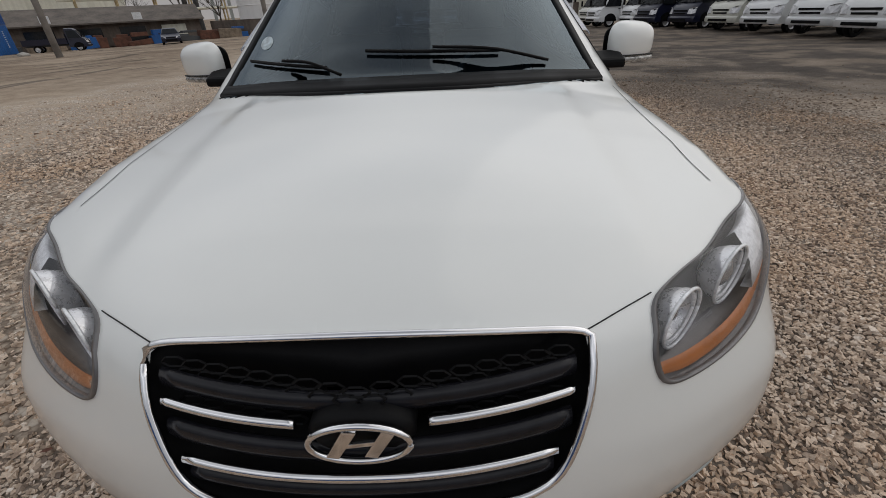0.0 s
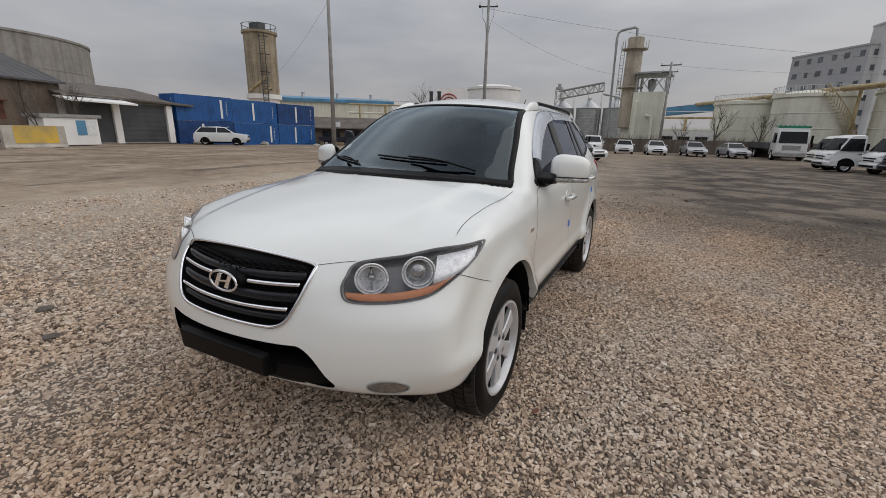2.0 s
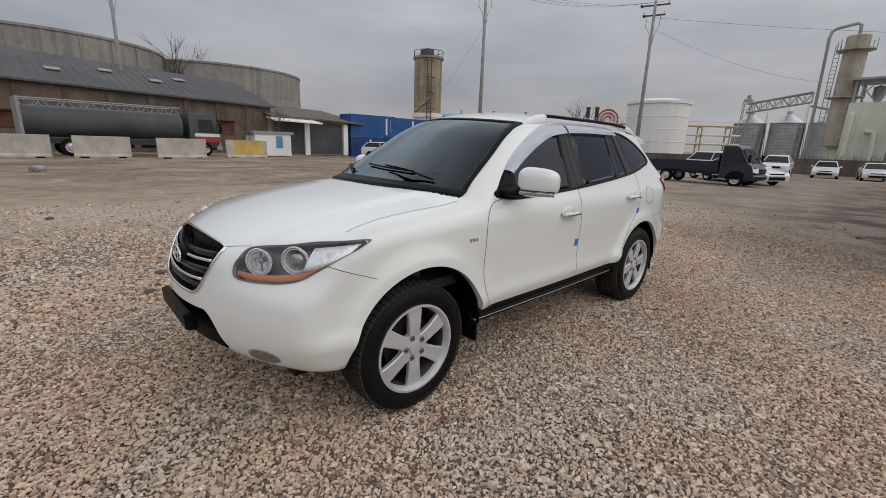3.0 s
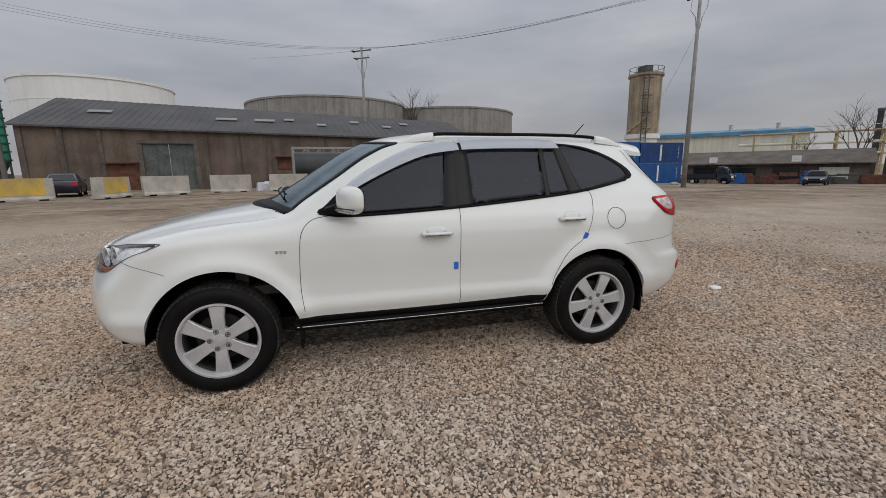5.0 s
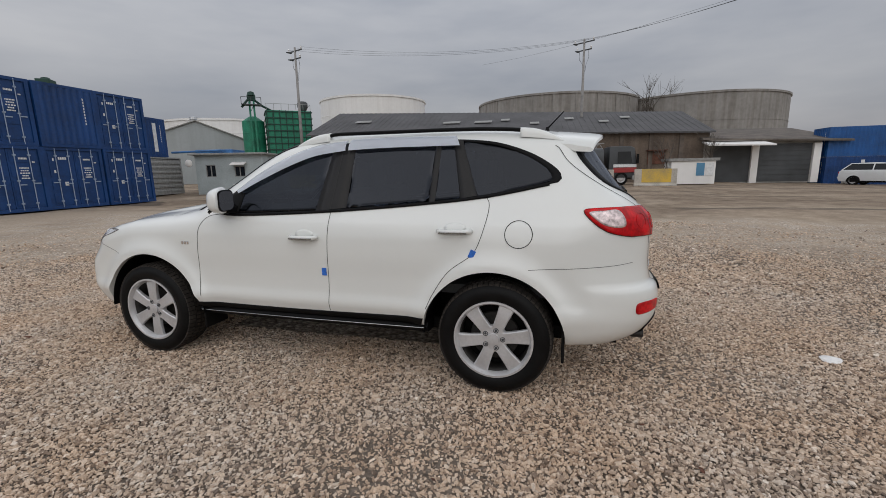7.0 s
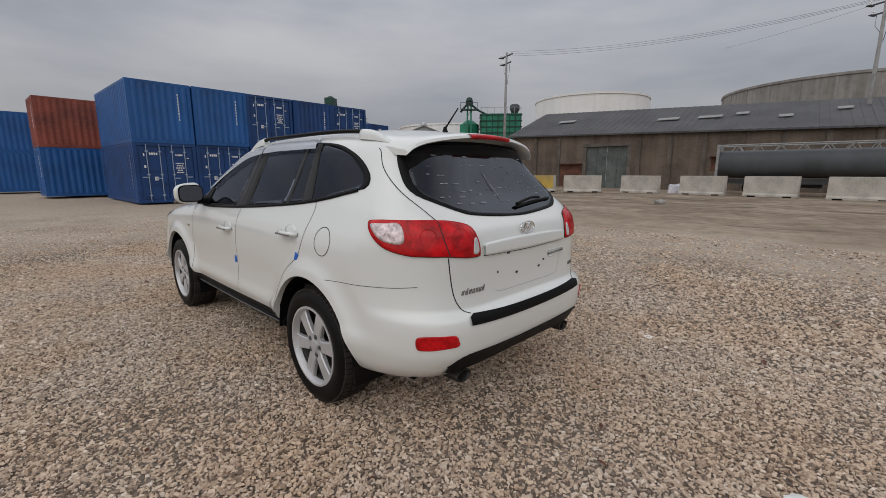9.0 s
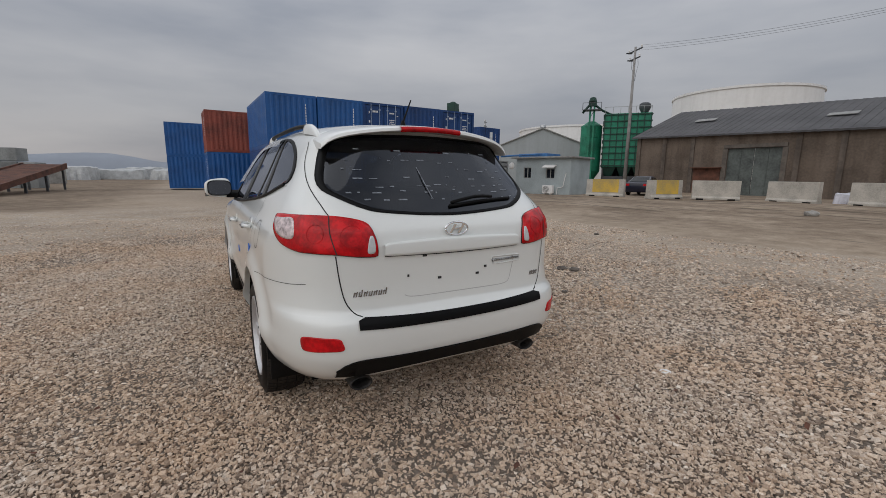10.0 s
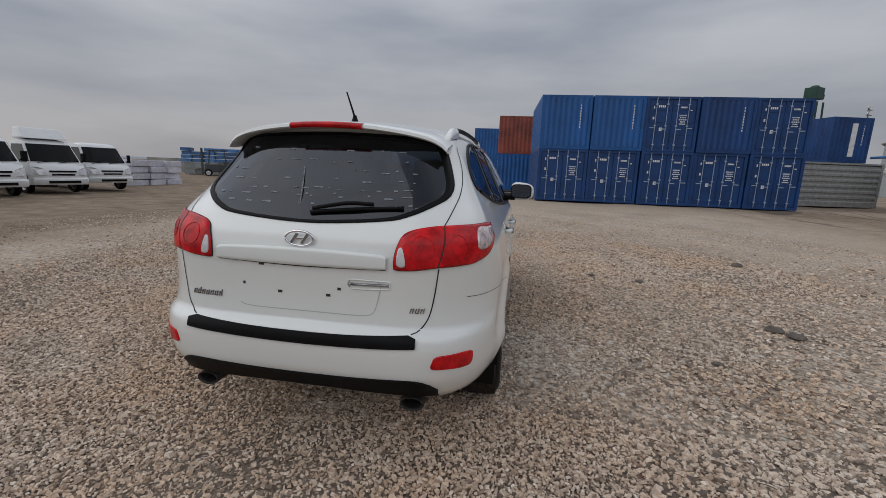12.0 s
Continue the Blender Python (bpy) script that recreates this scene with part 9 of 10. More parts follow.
PANES = [("front_door_window", [(-0.66, 1.140), (-0.45, 1.122), (0.155, 1.142), (0.205, 1.560), (0.08, 1.552), (-0.16, 1.478), (-0.40, 1.362), (-0.56, 1.252)]),
         ("rear_door_window", [(0.345, 1.157), (0.93, 1.203), (0.945, 1.570), (0.352, 1.572)]),
         ("rear_door_fixed_window", [(0.965, 1.206), (1.145, 1.222), (1.065, 1.565), (0.972, 1.570)]),
         ("quarter_window", [(1.215, 1.236), (1.45, 1.268), (1.69, 1.325), (1.672, 1.385), (1.56, 1.458), (1.42, 1.518), (1.25, 1.555), (1.105, 1.562)])]
for s in (1, -1):
    way = (-s, 0, 0)
    bm = bmesh.new()
    loop = side_x(SIDE_LOOP, s, 160)
    patch(bm, loop, way, 0.004, -0.006, 3, 0.955)
    surround = part("window_surround", bm, M["black_plastic"], car, "black window surround", smooth=True)
    for name, l2 in PANES:
        bm = bmesh.new()
        patch(bm, side_x(l2, s, 110, name == "quarter_window", 6), way, 0.0015, -0.004, 8)
        outward_part(name, bm, GLASS_SIDE, car, "dark tinted side glass")
    for a, b in (([(0.135, 1.138), (0.20, 1.585)], [(0.36, 1.160), (0.36, 1.588)]), ([(0.928, 1.198), (0.938, 1.585)], [(0.968, 1.202), (0.975, 1.585)]), ([(1.128, 1.218), (1.052, 1.583)], [(1.235, 1.236), (1.112, 1.578)])):
        bm = bmesh.new()
        strip(bm, [(s, y, z) for y, z in a], [(s, y, z) for y, z in b], way, 0.005, -0.004, 4, 12)
        part("window_pillar", bm, PILLAR, surround, smooth=True)
    bm = bmesh.new()
    seam(bm, [(s, 0.245, 1.15), (s, 0.272, 1.59)], way, 0.006, 12, 0.0065)
    part("pillar_joint", bm, GAP, surround)
    bm = bmesh.new()
    bead(bm, [(s, -0.70, 1.132), (s, -0.49, 1.108), (s, 0.23, 1.137), (s, 0.93, 1.190), (s, 1.32, 1.235), (s, 1.66, 1.300)], way, 0.009, 40, off=0.004)
    part("belt_moulding", bm, M["black_plastic"], surround)
    # smoked rain visors over the door windows
    for a, b in (([(-0.545, 1.280), (-0.40, 1.385), (-0.18, 1.503), (0.04, 1.580), (0.285, 1.608)], [(-0.500, 1.248), (-0.35, 1.328), (-0.14, 1.424), (0.065, 1.494), (0.297, 1.526)]),
                 ([(0.31, 1.616), (0.60, 1.620), (1.06, 1.612)], [(0.318, 1.527), (0.60, 1.535), (1.10, 1.535)])):
        la, lb = line3([(s * 0.64, y, z) for y, z in a], 40), line3([(s * 0.64, y, z) for y, z in b], 40)
        grid = []
        for f in np.linspace(0, 1, 7):
            q = onto(la + (lb - la) * f, way)
            grid.append(q + gradient(q) * (0.004 + 0.026 * math.sin(f * 1.9)))
        bm = bmesh.new()
        lay(grid, False, bm)
        g = bmesh.ops.solidify(bm, geom=bm.faces[:], thickness=0.003)
        sharp(part("rain_visor", bm, VISOR, car, "smoked rain visor with sky sheen in its colour"), 40)

# ---- joints between panels ----
for s in (1, -1):
    way = (-s, 0, 0)
    lines = {
        "front_door_joint": ([(-0.60, 1.118), (-0.74, 1.095), (-0.81, 1.02), (-0.83, 0.89), (-0.838, 0.66), (-0.822, 0.51)], way),
        "middle_door_joint": ([(0.250, 1.14), (0.238, 0.84), (0.230, 0.465)], way),
        "rear_door_joint": ([(1.285, 1.236), (1.312, 1.19), (1.303, 1.10), (1.265, 0.97), (1.215, 0.885), (1.075, 0.780), (0.975, 0.635), (0.93, 0.54)], way),
        "bumper_joint": ([(1.557, 0.812), (1.70, 0.820), (1.86, 0.828), (2.03, 0.838), (2.14, 0.850)], way),
        "front_bumper_joint": ([(-1.84, 0.895), (-1.72, 0.845), (-1.60, 0.800)], way),
    }
    for name, (pts, d) in lines.items():
        bm = bmesh.new()
        seam(bm, [(s, y, z) for y, z in pts], d, 0.0026 if "bumper" in name else 0.0038)
        part(name, bm, GAP, car)
    bm = bmesh.new()
    pts = outline([(1.496 + 0.080 * math.cos(a), 1.016 + 0.079 * math.sin(a)) for a in np.linspace(0, math.tau, 24, endpoint=False)], 60)
    seam(bm, [(s, y, z) for y, z in np.vstack([pts, pts[:2]])], way, 0.0045, 64)
    if s > 0:
        part("fuel_flap_joint", bm, GAP, car)
    else:
        bm.free()
    bm = bmesh.new()
    q = [(s * 0.36, -2.11, 0.922), (s * 0.434, -2.06, 0.934), (s * 0.501, -2.02, 0.942)]
    seam(bm, q, YF, 0.0025, 12)
    part("bonnet_front_joint", bm, GAP, car)
    bm = bmesh.new()
    seam(bm, [(s * 0.765, -1.69, 1.5), (s * 0.752, -1.60, 1.5), (s * 0.750, -1.45, 1.5), (s * 0.753, -1.28, 1.5), (s * 0.766, -1.10, 1.5), (s * 0.768, -0.96, 1.5)], (0, 0, -1), 0.0026, 40)
    part("bonnet_joint", bm, GAP, car)
    bm = bmesh.new()
    seam(bm, [(s * 0.60, 2.4, 1.53), (s * 0.650, 2.4, 1.40), (s * 0.664, 2.4, 1.30), (s * 0.64, 2.4, 1.20), (s * 0.625, 2.4, 1.165)], YB, 0.005, 30)
    seam(bm, [(s * 0.622, 2.4, 0.99), (s * 0.608, 2.4, 0.87), (s * 0.588, 2.4, 0.775), (s * 0.553, 2.4, 0.72), (s * 0.52, 2.4, 0.704)], YB, 0.006, 30)
    part("tailgate_joint", bm, GAP, car)

# ---- nose ----
bm = bmesh.new()
g_loop = front_y(GRILLE_LOOP, -2.5, 110)
q = onto(g_loop, YF)
c = q.mean(0)
deep = [q + np.array((0, 0.004, 0)), c + (q - c) * 0.985 + np.array((0, 0.05, 0))]
rows_ = deep + [np.stack([c[0] + (deep[1][:, 0] - c[0]) * f, np.interp(np.abs(deep[1][:, 0]) * f, [0, 0.4], [c[1] + 0.03, c[1] + 0.10]), c[2] + (deep[1][:, 2] - c[2]) * f], 1) for f in (0.8, 0.5, 0.2)]
lay(rows_, True, bm)
grille = part("grille", bm, M["black_plastic"], car, "black grille with chrome strips", smooth=True)
bm = bmesh.new()
ring = np.vstack([q, q[:1]]) + gradient(np.vstack([q, q[:1]])) * 0.004
chain(bm, [tuple(v) for v in ring], 0.0075, 10)
part("chrome_frame", bm, M["chrome"], grille, "chrome grille frame", smooth=True)


def grille_bar(x0, x1, z, r, mat, name, sag=0.0, push=0.012, parent=None, h=None, label=""):
    xs = np.linspace(x0, x1, 25)
    q = onto(np.stack([xs, np.full(25, -2.5), z - sag * (1 - (xs / 0.36) ** 2)], 1), YF) + np.array((0, push, 0))
    bm = bmesh.new()
    hh = h or r
    prof = [(math.cos(a) * r, math.sin(a) * hh) for a in np.linspace(0, math.tau, 10, endpoint=False)]
    grid = [[(v[0], v[1] + u, v[2] + w) for u, w in prof] for v in q]
    rows = lay(grid, True, bm)
    bm.faces.new(rows[0])
    bm.faces.new(rows[-1][::-1])
    return part(name, bm, mat, parent or grille, label, smooth=True)


for x0, x1, z, h in ((-0.345, 0.345, 0.880, 0.020), (-0.335, 0.335, 0.806, 0.022), (-0.305, 0.305, 0.735, 0.016)):
    grille_bar(x0, x1, z, 0.014, GLOSS_BLACK, "slat", 0.012, 0.018, h=h)
for x0, x1 in ((-0.338, -0.105), (0.105, 0.338)):
    grille_bar(x0, x1, 0.857, 0.008, M["chrome"], "chrome_strip", 0.010, 0.003, h=0.0085, label="chrome strip")
grille_bar(-0.310, 0.310, 0.770, 0.008, M["chrome"], "chrome_strip", 0.012, 0.003, h=0.0085, label="chrome strip")
bm = bmesh.new()
for z0, rowsn in ((0.908, 2), (0.815, 1), (0.742, 1)):
    for j in range(rowsn):
        for k in range(17):
            x = -0.32 + k * 0.04 + (0.02 if j % 2 else 0)
            z = z0 - j * 0.022
            if abs(x) > 0.33 or (abs(x) < 0.11 and z0 < 0.9):
                continue
            y = float(np.interp(abs(x), [0, 0.4], [-2.205, -2.11]))
            hexa = [(x + 0.021 * math.cos(a), y, z + 0.012 * math.sin(a)) for a in np.linspace(0, math.tau, 7)]
            for a, b in zip(hexa, hexa[1:]):
                tube(bm, a, b, 0.0022, n=4, caps=False)
tagged(part("honeycomb", bm, M["black_plastic"], grille), kind="stuff")
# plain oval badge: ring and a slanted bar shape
def oval_badge(yc, zc, sy, parent_name, a=0.078, b=0.040):
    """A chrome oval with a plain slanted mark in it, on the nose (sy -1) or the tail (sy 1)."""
    tip = float(onto([(0, sy * 2.5, zc)], (0, -sy, 0))[0, 1]) + sy * 0.012 if sy > 0 else yc
    bm = bmesh.new()
    chain(bm, [(a * math.cos(t), tip + 0.02 * sy * 0, zc + b * math.sin(t)) for t in np.linspace(0, math.tau, 41)], 0.0058, 8)
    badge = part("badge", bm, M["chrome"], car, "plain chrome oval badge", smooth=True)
    bm = bmesh.new()
    w = a * 0.22
    flipx = -sy
    for x in (-1, 1):
        pts = [(flipx * (x * a * 0.38 - w - 0.008), -b * 0.66), (flipx * (x * a * 0.38 + w - 0.022), -b * 0.74), (flipx * (x * a * 0.38 + w + 0.012), b * 0.70), (flipx * (x * a * 0.38 - w + 0.024), b * 0.76)]
        prism(bm, [(p, zc + r) for p, r in pts], "y", tip - 0.004, tip + 0.004)
    prism(bm, [(flipx * -a * 0.36, zc - b * 0.18), (flipx * a * 0.30, zc - b * 0.02), (flipx * a * 0.40, zc + b * 0.22), (flipx * -a * 0.26, zc + b * 0.06)], "y", tip - 0.0035, tip + 0.0035)
    part("mark", bm, M["chrome"], badge, bevel=0.0015)
    return badge


oval_badge(-2.240, 0.836, -1, "front")
bm = bmesh.new()
lathe(bm, [(0.001, -2.228), (0.07, -2.228), (0.085, -2.215), (0.085, -2.18)], (0, 0, 0.836), "y", 30)
for v in bm.verts:
    v.co.z = 0.836 + (v.co.z - 0.836) * 0.53
part("badge_plate", bm, M["black_plastic"], grille, smooth=True)

bm = bmesh.new()
i_loop = front_y(INTAKE_LOOP, -2.5, 110)
q = onto(i_loop, YF)
c = q.mean(0)
lay([q + np.array((0, 0.002, 0)), c + (q - c) * 0.97 + np.array((0, 0.09, 0)), np.stack([q[:, 0] * 0.6, np.full(len(q), -2.08), c[2] + (q[:, 2] - c[2]) * 0.6], 1), np.stack([q[:, 0] * 0.05, np.full(len(q), -2.07), c[2] + (q[:, 2] - c[2]) * 0.05], 1)], True, bm)
intake = part("lower_intake", bm, M["black_plastic"], car, "black lower air intake", smooth=True)
bm = bmesh.new()
xs = np.linspace(-0.49, 0.49, 41)
y_lip = -2.258 + 0.40 * np.abs(xs) ** 2.2 + 0.05 * (np.abs(xs) / 0.49) ** 8
grid = []
for dy, z in ((0.10, 0.555), (0.03, 0.558), (-0.006, 0.548), (-0.004, 0.495), (0.012, 0.468), (0.06, 0.446), (0.30, 0.41)):
    grid.append(np.stack([xs, y_lip + dy, np.full(41, z) - 0.03 * (np.abs(xs) / 0.55) ** 4], 1))
lay(grid, False, bm)
lip = sharp(part("bumper_lip", bm, M["black_plastic"], intake, "textured black bumper lip"), 40)
bm = bmesh.new()
prism(bm, [(-2.285, 0.500), (-2.292, 0.585), (-2.255, 0.595), (-2.235, 0.49)], "x", -0.26, 0.25)
part("plate_bracket", bm, M["black_plastic"], intake, "empty black plate bracket", bevel=0.008)
for s in (1, -1):
    bm = bmesh.new()
    loop = [(s * (0.665 + 0.070 * math.cos(a)), -2.5, 0.462 + 0.036 * math.sin(a)) for a in np.linspace(0, math.tau, 40, endpoint=False)]
    patch(bm, loop, YF, 0.002, -0.01, 5)
    fog = part("fog_lamp", bm, DARK_CHROME, car, "oval clear fog lamp", smooth=True)
    bm = bmesh.new()
    bead(bm, np.array(loop), YF, 0.004, closed=True)
    part("fog_bezel", bm, M["grey_metal"], fog, smooth=True)

# ---- headlamps ----
for s in (1, -1):
    way = LAMP_WAY * np.array((s, 1, 1))
    loop = outline(flip(LAMP_LOOP, s), 110)
    bm = bmesh.new()
    patch(bm, loop, way, 0.003, -0.004, 10)
    head = outward_part("headlamp", bm, LENS, car, "clear headlamp with twin reflectors and amber strip")
    bm = bmesh.new()
    patch(bm, loop, way, 0.0042, -0.008, 2, 0.965)
    part("lamp_gasket", bm, LAMP_DARK, head, smooth=True)
    bm = bmesh.new()
    q = onto(loop, way)
    c = q.mean(0)
    inn = c + (q - c) * 0.94 + way * 0.085
    lay([q - gradient(q) * 0.003, inn, c + (inn - c) * 0.5 + way * 0.02, c + (inn - c) * 0.05 + way * 0.03], True, bm)
    part("lamp_housing", bm, LAMP_DARK, head, smooth=True)
    turn = Vector((-way[0], -way[1], 0)).to_track_quat("Z", "Y").to_matrix().to_4x4()
    for (x, y, z), r in (((0.572, -2.03, 0.880), 0.060), ((0.700, -1.90, 0.900), 0.062)):
        base = onto([(s * x, y, z)], way)[0] + way * 0.045
        m = Matrix.Translation(base) @ turn
        bm = bmesh.new()
        for rr, zz in ((r + 0.002, 0.022), (r - 0.008, 0.016)):
            chain(bm, [(rr * math.cos(q), rr * math.sin(q), zz) for q in np.linspace(0, math.tau, 37)], 0.0036, 6)
        bm.transform(m)
        part("chrome_ring", bm, REFLECT, head, "thin chrome double ring", smooth=True)
        bm = bmesh.new()
        lathe(bm, [(r, 0.018), (r * 0.92, 0.002), (r * 0.76, -0.016), (r * 0.52, -0.030), (r * 0.24, -0.036), (0.001, -0.036)], n=36)
        bm.transform(m)
        part("reflector", bm, BOWL, head, "silvered reflector bowl", smooth=True)
        bm = bmesh.new()
        if x < 0.6:
            lathe(bm, [(r * 0.22, -0.034), (r * 0.20, -0.004), (r * 0.26, 0.002), (r * 0.18, 0.010), (0.001, 0.012)], n=20)
            box(bm, -0.004, 0.004, -r * 0.85, r * 0.85, -0.004, 0.0)
        else:
            lathe(bm, [(r * 0.66, -0.026), (r * 0.64, 0.000), (r * 0.58, 0.006), (r * 0.44, 0.016), (r * 0.22, 0.022), (0.001, 0.024)], n=28)
        bm.transform(m)
        part("bulb_shield" if x < 0.6 else "projector_lens", bm, DARK_CHROME, head, smooth=True)
    bm = bmesh.new()
    strip(bm, flip([(0.755, -1.89, 0.864), (0.808, -1.81, 0.890), (0.850, -1.71, 0.932)], s), flip([(0.728, -1.81, 0.962), (0.79, -1.73, 0.973), (0.843, -1.64, 0.978)], s), way, -0.008, -0.03, 5, 16)
    part("side_reflector", bm, REFLECT, head, "silver side reflector", smooth=True)
    bm = bmesh.new()
    lo_, hi_ = [(0.513, -2.11, 0.818), (0.585, -2.085, 0.808), (0.70, -2.01, 0.812), (0.78, -1.93, 0.832), (0.83, -1.85, 0.880)], [(0.507, -2.11, 0.838), (0.585, -2.075, 0.833), (0.70, -2.0, 0.838), (0.78, -1.92, 0.858), (0.83, -1.84, 0.892)]
    a, b = line3(flip(lo_, s), 30), line3(flip(hi_, s), 30)
    qa, qb = onto(a, way), onto(b, way)
    lay([qa + way * 0.012, (qa + qb) / 2 + way * 0.008, qb + way * 0.014], False, bm)
    part("amber_strip", bm, M["lamp_amber"], head, "amber indicator strip", smooth=True)

# ---- wipers, cowl ----
bm = bmesh.new()
strip(bm, [(-0.745, -1.3, 1.132), (-0.4, -1.3, 1.161), (0, -1.3, 1.171), (0.4, -1.3, 1.161), (0.745, -1.3, 1.132)], [(-0.735, -1.3, 1.158), (-0.4, -1.3, 1.186), (0, -1.3, 1.195), (0.4, -1.3, 1.186), (0.735, -1.3, 1.158)], YF, 0.006, -0.01, 4, 40)
part("cowl_panel", bm, M["black_plastic"], car, "black cowl below the windscreen", smooth=True)
for (x0, z0), (x1, z1), (xa, za) in (((0.52, 1.20), (-0.14, 1.262), (0.10, 1.252)), ((-0.22, 1.195), (-0.62, 1.235), (-0.45, 1.226))):
    bm = bmesh.new()
    q = onto([(x0, -1.3, z0), ((x0 + xa) / 2, -1.3, (z0 + za) / 2 + 0.004), (xa, -1.3, za)], YF)
    q = q + gradient(q) * np.array([[0.015], [0.04], [0.032]])
    chain(bm, [tuple(v) for v in line3(q, 14)], 0.0055, 8)
    wiper = part("wiper", bm, M["black_plastic"], car, "black wiper arm and blade", smooth=True)
    bm = bmesh.new()
    q = onto(np.stack([np.linspace(x1, xa + (xa - x1) * 1.0, 20), np.full(20, -1.3), np.linspace(z1, za + (za - z1) * 1.0, 20)], 1), YF)
    chain(bm, [tuple(v) for v in q + gradient(q) * 0.014], 0.0065, 6)
    part("blade", bm, M["rubber"], wiper)
bm = bmesh.new()
loop = [(-0.58 + 0.03 * math.cos(a), -1.3, 1.30 + 0.022 * math.sin(a)) for a in np.linspace(0, math.tau, 20, endpoint=False)]
patch(bm, loop, YF, 0.0035, 0.003, 3)
part("round_sticker", bm, material("pale_sticker", (0.45, 0.52, 0.55), 0.6, vary=0.2, scale=40, bump=0), ws, "small round pale sticker")

# ---- mirrors, handles, tape, badges ----
for s in (1, -1):
    bm = bmesh.new()
    bmesh.ops.create_uvsphere(bm, u_segments=28, v_segments=18, radius=1)
    for v in bm.verts:
        x, y, z = v.co
        sx = math.copysign(abs(x) ** 0.62, x) * 0.125
        sz = math.copysign(abs(z) ** 0.62, z) * 0.088
        yy = y * 0.075 if y < 0 else y * 0.03
        v.co = (s * (0.985 + sx), -0.490 + yy + 0.02 * (sx / 0.125), 1.220 + sz * (1 - 0.12 * sx / 0.125))
    mirror = part("door_mirror", bm, PAINT, car, "white door mirror housing", smooth=True)
    pivot = Matrix.Translation((s * 0.985, -0.49, 0)) @ Matrix.Rotation(radians(s * 17), 4, "Z") @ Matrix.Translation((-s * 0.985, 0.49, 0))
    mirror.matrix_local = pivot
    bm = bmesh.new()
    pts = [(s * (0.985 + 0.108 * math.copysign(abs(math.cos(a)) ** 0.55, math.cos(a))), -0.458, 1.220 + 0.072 * math.copysign(abs(math.sin(a)) ** 0.55, math.sin(a))) for a in np.linspace(0, math.tau, 40, endpoint=False)]
    vs = [bm.verts.new(p) for p in pts]
    bm.faces.new(vs)
    g = bmesh.ops.extrude_face_region(bm, geom=bm.faces[:])
    bmesh.ops.translate(bm, verts=[v for v in g["geom"] if isinstance(v, bmesh.types.BMVert)], vec=(0, 0.008, 0))
    part("mirror_rim", bm, M["black_plastic"], mirror)
    bm = bmesh.new()
    vs = [bm.verts.new((s * 0.985 + (p[0] - s * 0.985) * 0.92, -0.4485, 1.220 + (p[2] - 1.220) * 0.9)) for p in pts]
    bm.faces.new(vs)
    part("mirror_glass", bm, M["chrome"], mirror, "mirror glass")
    bm = bmesh.new()
    grid = []
    for t in np.linspace(0, 1, 12):
        x = 0.885 + 0.21 * t
        grid.append([(s * x, -0.566 + 0.05 * t**2, 1.146 + 0.026 * u - 0.006 * t) for u in (0, 1)])
    lay([[g[0] for g in grid], [(g[0][0], g[0][1] - 0.012, g[0][2] + 0.013) for g in grid], [g[1] for g in grid]], False, bm)
    part("indicator", bm, INDICATOR, mirror, "clear indicator strip", smooth=True)
    bm = bmesh.new()
    chain(bm, [(g[1][0], g[1][1] - 0.006, g[1][2] + 0.003) for g in grid], 0.0035, 6)
    part("indicator_joint", bm, GAP, mirror)
    bm = bmesh.new()
    prism(bm, [(-0.66, 1.135), (-0.50, 1.125), (-0.50, 1.17), (-0.56, 1.20), (-0.66, 1.17)], "x", s * 0.79, s * 0.92)
    part("mirror_arm", bm, M["black_plastic"], mirror, bevel=0.012).matrix_local = pivot.inverted()
    bm = bmesh.new()
    patch(bm, side_x([(-0.70, 1.138), (-0.49, 1.115), (-0.47, 1.26), (-0.55, 1.262)], s, 60, False, 6), (-s, 0, 0), 0.0065, -0.004, 5)
    part("mirror_sail", bm, M["black_plastic"], mirror, smooth=True).matrix_local = pivot.inverted()
    for yc, zc in ((0.067, 0.970), (1.112, 1.030)):
        q = onto([(s, yc, zc)], (-s, 0, 0))[0]
        bm = bmesh.new()
        chain(bm, [(q[0] + s * d, yc + u, zc + 0.004 * u) for u, d in ((-0.105, 0.004), (-0.09, 0.028), (-0.04, 0.037), (0.04, 0.037), (0.09, 0.028), (0.105, 0.004))], 0.0135, 10)
        handle = part("door_handle", bm, PAINT, car, "white door handle with a chrome strip", smooth=True)
        bm = bmesh.new()
        box(bm, min(q[0] + s * 0.042, q[0] + s * 0.055), max(q[0] + s * 0.042, q[0] + s * 0.055), yc - 0.088, yc + 0.083, zc - 0.011, zc - 0.001)
        part("handle_strip", bm, DARK_CHROME, handle, "chrome strip", bevel=0.002)
        # dark bar put behind the handle for the shade in its recess
        bm = bmesh.new()
        box(bm, min(q[0] + s * 0.002, q[0] + s * 0.020), max(q[0] + s * 0.002, q[0] + s * 0.020), yc - 0.078, yc + 0.075, zc - 0.013, zc - 0.004)
        part("handle_gap", bm, GAP, handle)
        bm = bmesh.new()
        loop = [(s, yc + 0.07 * math.cos(a), zc + 0.02 + 0.03 * math.sin(a)) for a in np.linspace(0, math.tau, 30, endpoint=False)]
        patch(bm, loop, (-s, 0, 0), 0.0012, -0.003, 3)
        part("handle_recess", bm, PAINT, handle, smooth=True)
    # black sill cover and lower cladding
    bm = bmesh.new()
